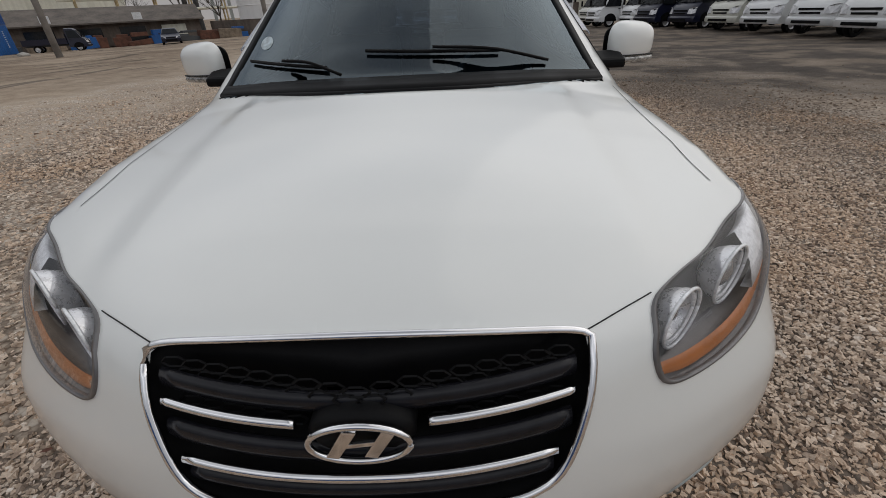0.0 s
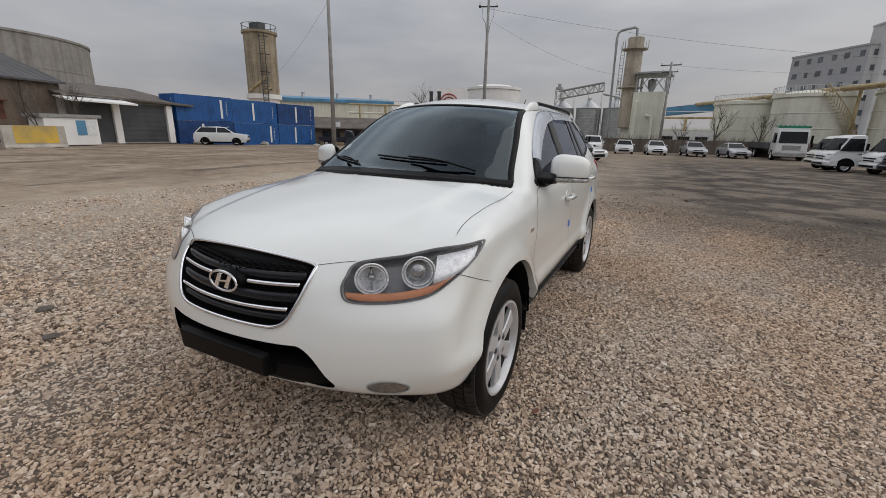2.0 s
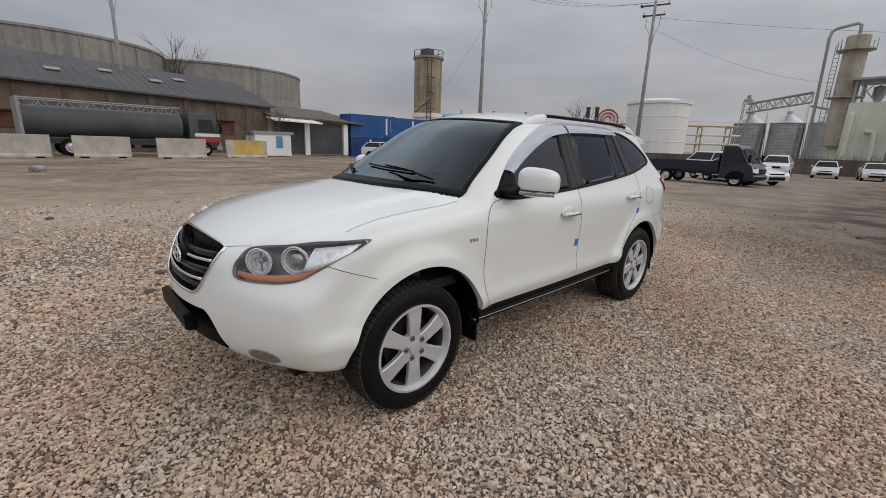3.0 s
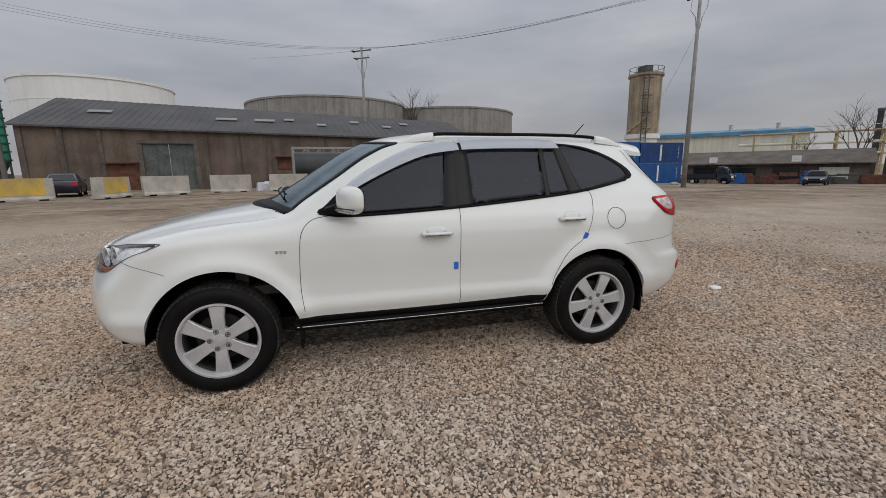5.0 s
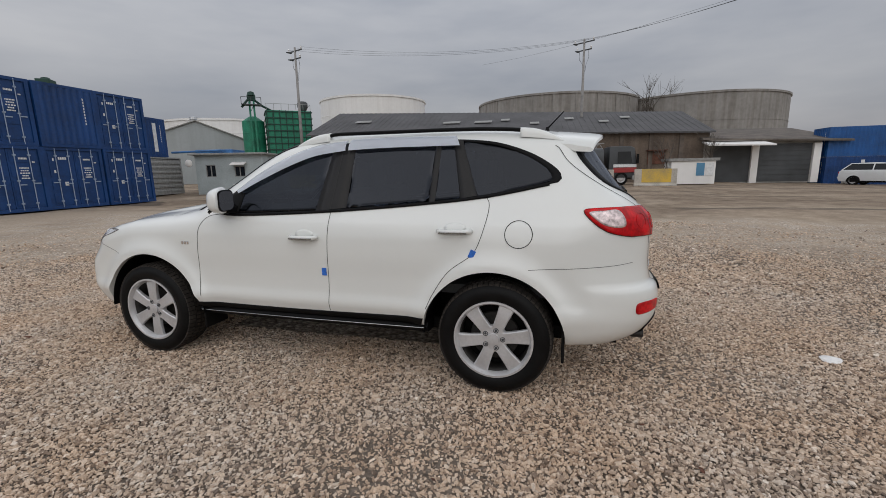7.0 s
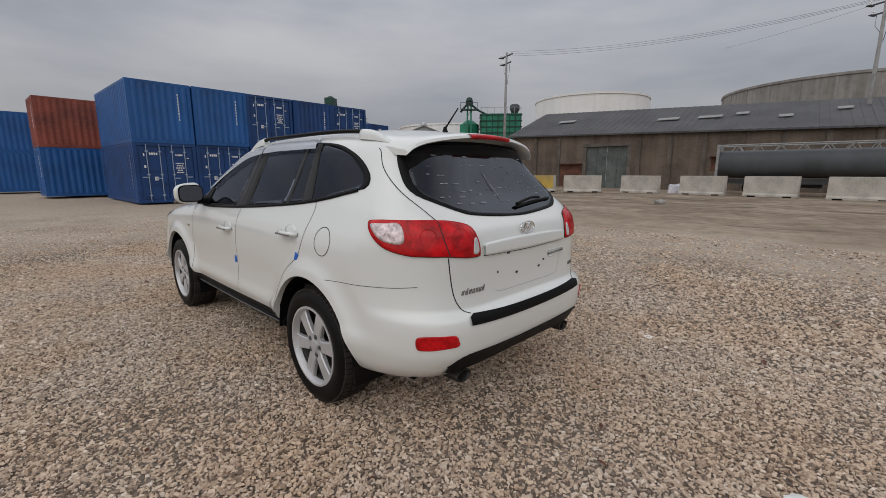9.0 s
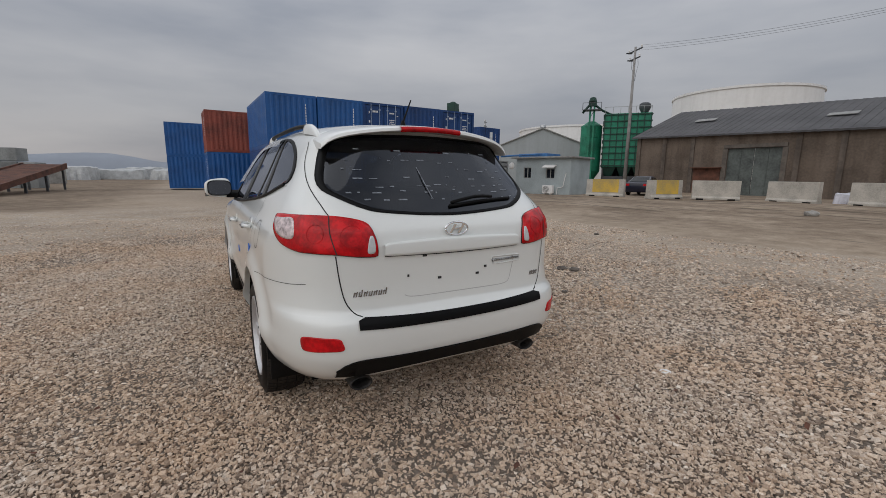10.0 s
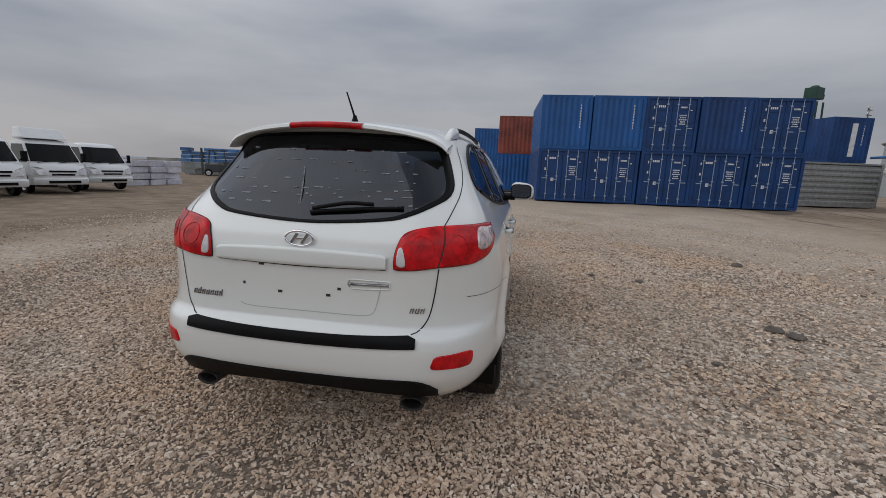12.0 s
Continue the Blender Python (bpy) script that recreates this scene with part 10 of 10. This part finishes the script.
    strip(bm, [(s, -0.885, 0.462), (s, 0.0, 0.458), (s, 0.905, 0.470)], [(s, -0.86, 0.415), (s, 0.0, 0.412), (s, 0.885, 0.418)], (-s, 0, 0), 0.004, -0.02, 4, 40)
    sill = part("sill_cover", bm, M["black_plastic"], car, "black sill cover", smooth=True)
    bm = bmesh.new()
    prism(bm, [(s * 0.70, 0.34), (s * 0.845, 0.355), (s * 0.868, 0.395), (s * 0.84, 0.425), (s * 0.70, 0.43)], "y", -0.90, 0.92)
    part("sill_underside", bm, M["black_plastic"], sill, bevel=0.008)
    bm = bmesh.new()
    chain(bm, [(s * 0.868, -0.885, 0.388), (s * 0.871, 0.0, 0.386), (s * 0.868, 0.905, 0.390)], 0.0035, 6)
    part("sill_strip", bm, DARK_CHROME, sill, "thin bright strip along the sill")
    for yc, zc, r in ARCHES:
        bm = bmesh.new()
        grid = []
        for x in (0.885, 0.80, 0.62, 0.45):
            grid.append([(s * x, yc + (r - 0.004 + 0.02 * (x < 0.8)) * math.cos(a), zc + (r - 0.004 + 0.02 * (x < 0.8)) * math.sin(a)) for a in np.linspace(0.03, math.pi - 0.03, 40)])
        grid.append([(s * 0.45, yc, zc + 0.01)] * 40)
        lay(grid, False, bm)
        bmesh.ops.remove_doubles(bm, verts=bm.verts, dist=1e-4)
        part("wheel_arch_liner", bm, M["black_plastic"], car, smooth=False)
        bm = bmesh.new()
        yy = yc + r - 0.01
        prism(bm, [(s * 0.66, 0.24), (s * 0.875, 0.24), (s * 0.875, 0.44), (s * 0.66, 0.44)], "y", yy - 0.012, yy + 0.006)
        part("mud_flap", bm, M["rubber"], car, "black mud flap", bevel=0.01)
q = onto([(1.0, -0.942, 0.905)], (-1, 0, 0))[0]
bm = bmesh.new()
for k in range(3):
    box(bm, q[0] - 0.002, q[0] + 0.004, -0.975 + k * 0.024, -0.957 + k * 0.024, 0.892, 0.915)
part("side_badge", bm, M["chrome"], car, "small chrome badge bars", bevel=0.002)
for y, z, a in ((0.205, 0.737, 0), (1.222, 0.894, 25)):
    q = onto([(1.0, y, z)], (-1, 0, 0))[0]
    bm = bmesh.new()
    box(bm, -0.002, 0.004, -0.017, 0.017, -0.026, 0.026)
    ob = part("tape_strip", bm, BLUE_TAPE, car, "small strip of blue tape", bevel=0.002)
    ob.matrix_local = pose(q[0] + 0.001, y, z, -a, 0, 0)

# ---- roof rails, aerial ----
for s in (1, -1):
    yy = np.linspace(0.0, 1.58, 30)
    q = onto(np.stack([np.full(30, s * 0.565) - s * 0.02 * ((yy - 0.8) / 0.8) ** 2, yy, np.full(30, 2.2)], 1), (0, 0, -1))
    lift = 0.034 * np.clip(np.minimum((yy + 0.02) / 0.16, (1.62 - yy) / 0.16), 0.15, 1)
    bm = bmesh.new()
    rows = []
    for v, h in zip(q, lift):
        rows.append([(v[0] + 0.017 * math.cos(a), v[1], v[2] + h + 0.013 * math.sin(a)) for a in np.linspace(0, math.tau, 10, endpoint=False)])
    r_ = lay(rows, True, bm)
    bm.faces.new(r_[0])
    bm.faces.new(r_[-1][::-1])
    rail = part("roof_rail", bm, M["black_plastic"], car, "black roof rail with white ends", smooth=True)
    for y0, y1 in ((-0.16, 0.13), (1.47, 1.74)):
        yy = np.linspace(y0, y1, 14)
        q = onto(np.stack([np.full(14, s * 0.55), yy, np.full(14, 2.2)], 1), (0, 0, -1))
        bm = bmesh.new()
        rows = []
        for k, v in enumerate(q):
            f = k / 13 if y0 < 0 else 1 - k / 13
            h, w = 0.006 + 0.054 * math.sin(min(1, f * 1.25) * math.pi / 2), 0.016 + 0.016 * f
            rows.append([(v[0] + w * math.cos(a), v[1], v[2] - 0.012 + h * max(0, math.sin(a)) ** 0.7) for a in np.linspace(-0.01, math.pi + 0.01, 12)])
        r_ = lay(rows, False, bm)
        bm.faces.new(r_[0])
        bm.faces.new(r_[-1][::-1])
        part("rail_end", bm, PAINT, rail, "white rail end cover", smooth=True)
bm = bmesh.new()
q = onto([(0.0, 1.61, 2.2)], (0, 0, -1))[0]
lathe(bm, [(0.001, 0.035), (0.010, 0.032), (0.014, 0.015), (0.022, -0.005)], tuple(q), n=14)
aerial = part("aerial_base", bm, M["black_plastic"], car, "black roof aerial", smooth=True)
bm = bmesh.new()
tube(bm, (0, q[1], q[2] + 0.02), (0, 1.725, 1.80), 0.0065, 0.004, 8)
part("aerial_rod", bm, M["rubber"], aerial)

# ---- tail ----
TAIL_WAY = np.array((-0.55, -0.835, 0.0))
TAIL_LOOP = [(0.798, 1.845, 1.150), (0.788, 1.90, 1.163), (0.757, 2.02, 1.166), (0.666, 2.13, 1.166), (0.56, 2.185, 1.158), (0.468, 2.232, 1.128), (0.437, 2.262, 1.06), (0.432, 2.271, 0.99), (0.45, 2.270, 0.982), (0.52, 2.262, 0.985), (0.62, 2.237, 0.998), (0.71, 2.17, 1.002), (0.765, 2.10, 1.006), (0.808, 1.98, 1.034), (0.818, 1.89, 1.09)]
for s in (1, -1):
    way = TAIL_WAY * np.array((s, 1, 1))
    loop = outline(flip(TAIL_LOOP, s), 110)
    bm = bmesh.new()
    patch(bm, loop, way, 0.010, -0.006, 10)
    tail = part("tail_lamp", bm, M["lamp_red"], car, "red tail lamp with clear parts", smooth=True)
    bm = bmesh.new()
    clear = outline(flip([(0.812, 1.885, 1.138), (0.785, 1.96, 1.148), (0.752, 2.035, 1.146), (0.752, 2.06, 1.070), (0.782, 2.02, 1.056), (0.810, 1.94, 1.078)], s), 50)
    patch(bm, clear, way, 0.0125, 0.008, 5)
    part("clear_section", bm, REVERSE, tail, "clear reversing section", smooth=True)
    bm = bmesh.new()
    clear = outline(flip([(0.468, 2.4, 1.070), (0.450, 2.4, 1.068), (0.447, 2.4, 1.005), (0.482, 2.4, 1.003)], s), 40)
    patch(bm, clear, (0, -1, 0), 0.0125, 0.008, 4)
    part("clear_section", bm, M["lamp_clear"], tail, "clear section", smooth=True)
    for (x, y, z), r in (((0.535, 2.22, 1.075), 0.046), ((0.672, 2.14, 1.085), 0.040)):
        for rr in (r,):
            bm = bmesh.new()
            turn = Vector((-way[0], -way[1], 0)).to_track_quat("Z", "Y").to_matrix().to_3x3()
            ring = np.array([np.array((s * x, y, z)) + np.array(turn @ Vector((rr * math.cos(a), rr * math.sin(a), 0))) for a in np.linspace(0, math.tau, 36, endpoint=False)])
            bead(bm, ring, way, 0.0013, closed=True, off=0.011, sides=6)
            part("lens_ring", bm, M["lamp_red"], tail, smooth=True)
    bm = bmesh.new()
    seam(bm, flip([(0.622, 2.155, 1.162), (0.625, 2.20, 1.08), (0.615, 2.237, 0.999)], s), way, 0.005, 14, 0.0115)
    part("lamp_joint", bm, GAP, tail)
    bm = bmesh.new()
    bead(bm, outline(flip(TAIL_LOOP, s), 90), way, 0.004, closed=True, off=0.002, sides=6)
    part("lamp_gasket", bm, GAP, tail, smooth=True)
    bm = bmesh.new()
    refl = outline(flip([(0.778, 2.17, 0.605), (0.755, 2.20, 0.618), (0.70, 2.255, 0.620), (0.635, 2.298, 0.616), (0.618, 2.305, 0.59), (0.618, 2.305, 0.560), (0.68, 2.27, 0.553), (0.74, 2.21, 0.546), (0.775, 2.175, 0.552)], s), 60)
    patch(bm, refl, TAIL_WAY * np.array((s, 1, 1)), 0.004, -0.006, 6)
    part("rear_reflector", bm, M["lamp_red"], car, "red bumper reflector", smooth=True)
    bm = bmesh.new()
    lathe(bm, [(0.001, -0.20), (0.034, -0.20), (0.034, 0.0), (0.033, 0.004), (0.029, 0.004), (0.028, -0.02), (0.028, -0.10), (0.001, -0.10)], (s * 0.52, 2.25, 0.352), "y", 24)
    for v in bm.verts:
        v.co.x = s * 0.52 + (v.co.x - s * 0.52) * 1.7
    part("exhaust_tip", bm, EXHAUST, car, "dull oval exhaust tip", smooth=True)
# roof spoiler with the high brake lamp
bm = bmesh.new()
xs = np.linspace(-0.585, 0.585, 45)
grid = []
for yv, dz in ((1.70, 0.003), (1.80, 0.010), (1.90, 0.022), (1.97, 0.027), (1.988, 0.022), (1.992, 0.008), (1.98, 0.0), (1.90, -0.012), (1.82, -0.03)):
    zc = roof_line(np.array([min(yv, 1.99)]))[0]
    sweep = (0.02 + 0.09 * (yv > 1.85)) * (np.abs(xs) / 0.63) ** 3
    grid.append(np.stack([xs, yv - sweep, zc - 0.2 * xs**2 + dz - 0.055 * (np.abs(xs) / 0.6) ** 14], 1))
r_ = lay(grid, False, bm)
for k in (0, -1):
    bm.faces.new([row[k] for row in r_])
spoiler = sharp(part("roof_spoiler", bm, PAINT, car, "white roof spoiler"), 40)
bm = bmesh.new()
xs = np.linspace(-0.185, 0.185, 21)
zc = roof_line(np.array([1.98]))[0]
grid = []
for yv, dz in ((1.955, 0.030), (1.982, 0.027), (1.997, 0.020), (1.999, 0.006), (1.985, -0.002)):
    grid.append(np.stack([xs, yv - 0.10 * (np.abs(xs) / 0.63) ** 3 + 0.002, zc - 0.2 * xs**2 + dz], 1))
lay(grid, False, bm)
part("high_brake_lamp", bm, M["lamp_red"], spoiler, "red high brake lamp strip", smooth=True)
bm = bmesh.new()
strip(bm, [(-0.40, 2.5, 1.030), (-0.35, 2.5, 1.042), (0, 2.5, 1.050), (0.35, 2.5, 1.042), (0.40, 2.5, 1.030)], [(-0.40, 2.5, 0.982), (-0.3, 2.5, 0.978), (0, 2.5, 0.974), (0.3, 2.5, 0.978), (0.40, 2.5, 0.982)], YB, 0.014, -0.01, 6, 40)
garnish = part("tailgate_garnish", bm, PAINT, car, "white bar above the plate recess", smooth=True)
# dark strip laid on the skin as the shade under the bar
bm = bmesh.new()
strip(bm, [(-0.40, 2.5, 0.981), (0, 2.5, 0.973), (0.40, 2.5, 0.981)], [(-0.395, 2.5, 0.975), (0, 2.5, 0.966), (0.395, 2.5, 0.975)], YB, 0.001, -0.003, 2, 30)
part("garnish_shadow_gap", bm, GAP, garnish)
# grey line: shading of a plate recess put into colour, no hollow modelled
bm = bmesh.new()
pts = [(-0.385, 0.93), (0.315, 0.93), (0.302, 0.762), (-0.345, 0.762)]
loop = outline([(x, z) for x, z in pts], 90, False, 10)
seam(bm, [(x, 2.5, z) for x, z in np.vstack([loop[45:], loop[:1]])], YB, 0.004, 50, 0.001, False)
part("plate_recess_edge", bm, material("grey_edge_shade", (0.5, 0.5, 0.49), 0.5, vary=0.05, bump=0), car)
for x, z, w in ((0.099, 0.843, 0.010), (-0.133, 0.843, 0.010), (-0.185, 0.876, 0.008), (0.276, 0.871, 0.005), (0.186, 0.966, 0.012)):
    bm = bmesh.new()
    q = onto([(x, 2.5, z)], YB)[0]
    box(bm, x - w, x + w, q[1] - 0.004, q[1] + 0.002, z - 0.006, z + 0.006)
    part("mounting_hole", bm, GAP, car, "small dark mounting hole")
bm = bmesh.new()
loop = outline([(-0.226, 0.925), (-0.418, 0.925), (-0.418, 0.890), (-0.238, 0.882)], 60, False, 8)
bead(bm, np.stack([loop[:, 0], np.full(60, 2.5), loop[:, 1]], 1), YB, 0.0035, closed=True, off=0.001, sides=6)
part("handle_rim", bm, PAINT, car, "white rim round the tailgate handle", smooth=True)
bm = bmesh.new()
chain(bm, [tuple(v) for v in onto([(-0.24, 2.5, 0.906), (-0.30, 2.5, 0.906), (-0.41, 2.5, 0.909)], YB) + np.array((0, 0.004, 0))], 0.006, 6)
chain(bm, [tuple(v) for v in onto([(-0.232, 2.5, 0.918), (-0.228, 2.5, 0.906), (-0.236, 2.5, 0.892)], YB) + np.array((0, 0.003, 0))], 0.003, 6)
part("tailgate_handle", bm, DARK_CHROME, car, "slim tailgate handle trim", smooth=True)
oval_badge(2.27, 1.091, 1, "rear", 0.066, 0.033)
for x0, x1, z, n in ((0.395, 0.560, 0.806, 7), (-0.566, -0.498, 0.803, 3)):
    bm = bmesh.new()
    for k in range(n):
        xa = x0 + (x1 - x0) * k / n
        xb = xa + (x1 - x0) / n * 0.72
        q = onto([((xa + xb) / 2, 2.5, z)], YB)[0]
        tilt = 0.006
        tall = 0.020 if k in (0, 5) and n > 3 else 0.012
        w = (xb - xa) * 0.3
        for xl, xr, za, zb in ((xa, xa + w, z - 0.012, z + tall), (xb - w, xb, z - 0.012, z + 0.010), (xa + w, xb - w, z - 0.012, z - 0.007) if k % 2 else (xa + w, xb - w, z + 0.003, z + 0.008)):
            prism(bm, [(xl, za), (xr, za), (xr - tilt, zb), (xl - tilt, zb)], "y", q[1] - 0.004, q[1] + 0.004)
    part("rear_badge", bm, DARK_CHROME, car, "chrome badge bars on the tailgate")
bm = bmesh.new()
grid = []
for z, off in ((0.706, -0.01), (0.703, 0.006), (0.690, 0.009), (0.668, 0.010), (0.652, 0.008), (0.646, -0.01)):
    xs = np.linspace(-1, 1, 41) * (0.545 - 0.035 * (z > 0.695))
    q = onto(np.stack([xs, np.full(41, 2.6), z - 0.020 * (1 - (xs / 0.545) ** 2)], 1), YB)
    grid.append(q + gradient(q) * off)
lay(grid, False, bm)
sharp(part("bumper_step_pad", bm, M["black_plastic"], car, "black ribbed step pad on the bumper"), 40)
bm = bmesh.new()
xs = np.linspace(-0.64, 0.64, 41)
top_z = 0.482 + 0.024 * (xs / 0.56) ** 2 - 0.075 * (np.abs(xs) / 0.64) ** 14
q = onto(np.stack([xs, np.full(41, 2.6), top_z], 1), YB)
q2 = onto(np.stack([xs, np.full(41, 2.6), np.full(41, 0.43)], 1), YB)
grid = [q - gradient(q) * 0.01, q + gradient(q) * 0.008, (q + q2) / 2 + np.array((0, 0.006, 0)), q2 + np.array((0, -0.01, -0.03)), np.stack([xs, np.full(41, 2.12), np.full(41, 0.36)], 1)]
lay(grid, False, bm)
sharp(part("rear_valance", bm, M["black_plastic"], car, "black rear valance"), 45)
bm = bmesh.new()
q = onto([(-0.02, 2.5, 1.203), (-0.18, 2.5, 1.222), (-0.30, 2.5, 1.229)], YB)
q = q + gradient(q) * np.array([[0.02], [0.034], [0.022]])
chain(bm, [tuple(v) for v in line3(q, 12)], 0.009, 8)
chain(bm, [tuple(v) for v in line3(onto([(-0.01, 2.5, 1.200), (-0.2, 2.5, 1.219), (-0.436, 2.5, 1.234)], YB) + np.array((0, 0.012, 0)), 14)], 0.010, 6)
part("rear_wiper", bm, M["black_plastic"], car, "black rear wiper", smooth=True)
# underside
bm = bmesh.new()
box(bm, -0.72, 0.72, -1.95, 2.08, 0.34, 0.42)
box(bm, -0.5, 0.5, -1.85, -1.0, 0.25, 0.34)
tube(bm, (-0.3, -0.8, 0.27), (-0.35, 1.9, 0.27), 0.04)
for yc in (-1.35, 1.35):
    tube(bm, (-0.75, yc, 0.34), (0.75, yc, 0.34), 0.045)
part("underbody", bm, M["black_plastic"], car)


# ---- wheels ----
def build_wheel(side):
    """One alloy wheel with its hub at the origin, its face towards +x."""
    tyre_r, rim_r, w = 0.362, 0.243, 0.235
    bm = bmesh.new()
    lathe(bm, [(0.001, -0.02), (0.21, -0.02), (0.215, -0.06), (0.001, -0.06)], axis="x", n=32)
    root = part("wheel", bm, M["black_plastic"])
    bm = bmesh.new()
    lathe(bm, [(rim_r - 0.004, w / 2 - 0.012), (rim_r + 0.012, w / 2 + 0.002), (rim_r + 0.055, w / 2 + 0.010), (tyre_r - 0.045, w / 2 + 0.004), (tyre_r - 0.020, w / 2 - 0.012), (tyre_r - 0.008, w / 2 - 0.03), (tyre_r - 0.006, 0.0),
               (tyre_r - 0.008, -w / 2 + 0.03), (tyre_r - 0.020, -w / 2 + 0.012), (tyre_r - 0.045, -w / 2 - 0.004), (rim_r + 0.03, -w / 2 - 0.008), (rim_r - 0.004, -w / 2 + 0.012)], axis="x", n=72)
    tyre = sharp(part("tyre", bm, M["rubber"], root, "black tyre with blocky tread"), 50)
    bm = bmesh.new()
    n = 64
    for k in range(n):
        a = k * math.tau / n
        for x0, x1, sh in ((-0.105, -0.058, 0.4), (-0.050, -0.004, 0.0), (0.004, 0.050, 0.2), (0.058, 0.105, 0.6)):
            m = Matrix.Rotation(a + sh * math.tau / n, 4, "X")
            ww = tyre_r * math.tau / n * 0.40
            edge = 0.010 if abs(x0) > 0.055 else 0.0
            lo_e = edge if x0 < -0.055 else 0
            hi_e = edge if x0 > 0.055 else 0
            vs = [bm.verts.new(m @ Vector(p)) for p in ((x0, -ww, tyre_r - 0.02), (x1, -ww, tyre_r - 0.02), (x1, ww, tyre_r - 0.02), (x0, ww, tyre_r - 0.02), (x0, -ww, tyre_r - lo_e), (x1, -ww, tyre_r - hi_e), (x1, ww, tyre_r - hi_e), (x0, ww, tyre_r - lo_e))]
            for f in ((4, 5, 6, 7), (0, 1, 5, 4), (1, 2, 6, 5), (2, 3, 7, 6), (3, 0, 4, 7)):
                bm.faces.new([vs[i] for i in f])
    tagged(part("tread", bm, TREAD, root, "dusty grey-brown tread blocks"), kind="stuff")
    bm = bmesh.new()
    lathe(bm, [(rim_r + 0.004, w / 2 - 0.004), (rim_r + 0.004, w / 2 + 0.004), (rim_r - 0.008, w / 2 + 0.005), (rim_r - 0.018, w / 2 - 0.012), (rim_r - 0.024, w / 2 - 0.034), (rim_r - 0.004, w / 2 - 0.036)], axis="x", n=64)
    sharp(part("rim", bm, M["alloy"], root, "silver six-spoke alloy rim"), 50)
    bm = bmesh.new()
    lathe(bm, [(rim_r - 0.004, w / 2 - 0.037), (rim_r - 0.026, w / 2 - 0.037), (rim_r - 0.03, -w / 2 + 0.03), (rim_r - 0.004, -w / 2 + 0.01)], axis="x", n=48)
    part("barrel", bm, DARK_STEEL, root, "dark inner barrel", smooth=True)
    face = w / 2 - 0.018
    for k in range(6):
        m = Matrix.Rotation(k * math.tau / 6, 4, "X")
        bm = bmesh.new()
        rows = []
        for r, hw, dx, th in ((0.045, 0.040, -0.002, 0.035), (0.09, 0.036, 0.003, 0.03), (0.15, 0.040, 0.004, 0.026), (0.205, 0.047, 0.002, 0.024), (0.236, 0.055, -0.006, 0.022)):
            rows.append([m @ Vector(p) for p in ((face + dx - th, -hw, r), (face + dx - 0.006, -hw, r), (face + dx, -hw * 0.86, r), (face + dx - 0.001, 0, r), (face + dx, hw * 0.86, r), (face + dx - 0.006, hw, r), (face + dx - th, hw, r))])
        lay(rows, False, bm)
        sharp(part("spoke", bm, M["alloy"], root), 28)
    bm = bmesh.new()
    lathe(bm, [(0.088, face - 0.03), (0.084, face - 0.004), (0.060, face + 0.001), (0.038, face + 0.000), (0.036, face + 0.009), (0.001, face + 0.012)], axis="x", n=32)
    sharp(part("hub_cap", bm, M["alloy"], root), 30)
    for k in range(5):
        a = k * math.tau / 5 + 0.96
        bm = bmesh.new()
        lathe(bm, [(0.0165, face - 0.012), (0.0165, face + 0.002), (0.0125, face + 0.003), (0.0115, face - 0.004), (0.009, face - 0.004), (0.007, face + 0.006), (0.001, face + 0.007)], (0, 0.059 * math.sin(a), 0.059 * math.cos(a)), "x", 12)
        part("wheel_nut", bm, M["dark_metal"], root)
    bm = bmesh.new()
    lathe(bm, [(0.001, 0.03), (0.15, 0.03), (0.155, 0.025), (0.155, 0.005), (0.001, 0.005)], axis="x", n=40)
    part("brake_disc", bm, DARK_STEEL, root, "dull dark brake disc")
    return root


wheel = build_wheel(1)
wheel.parent = car
spots = [(0.775, -1.35, 0.0, 0), (0.775, 1.35, 0.0, 38), (-0.775, -1.35, 180.0, 12), (-0.775, 1.35, 180.0, 45)]
for k, (x, y, turn, roll) in enumerate(spots):
    m = pose(x, y, 0.358, 0, 0, turn) @ Matrix.Rotation(radians(roll), 4, "X")
    if k == 0:
        wheel.matrix_local = m
    else:
        other = copy_thing(wheel, m)
        other.parent = car
        other.matrix_basis = m
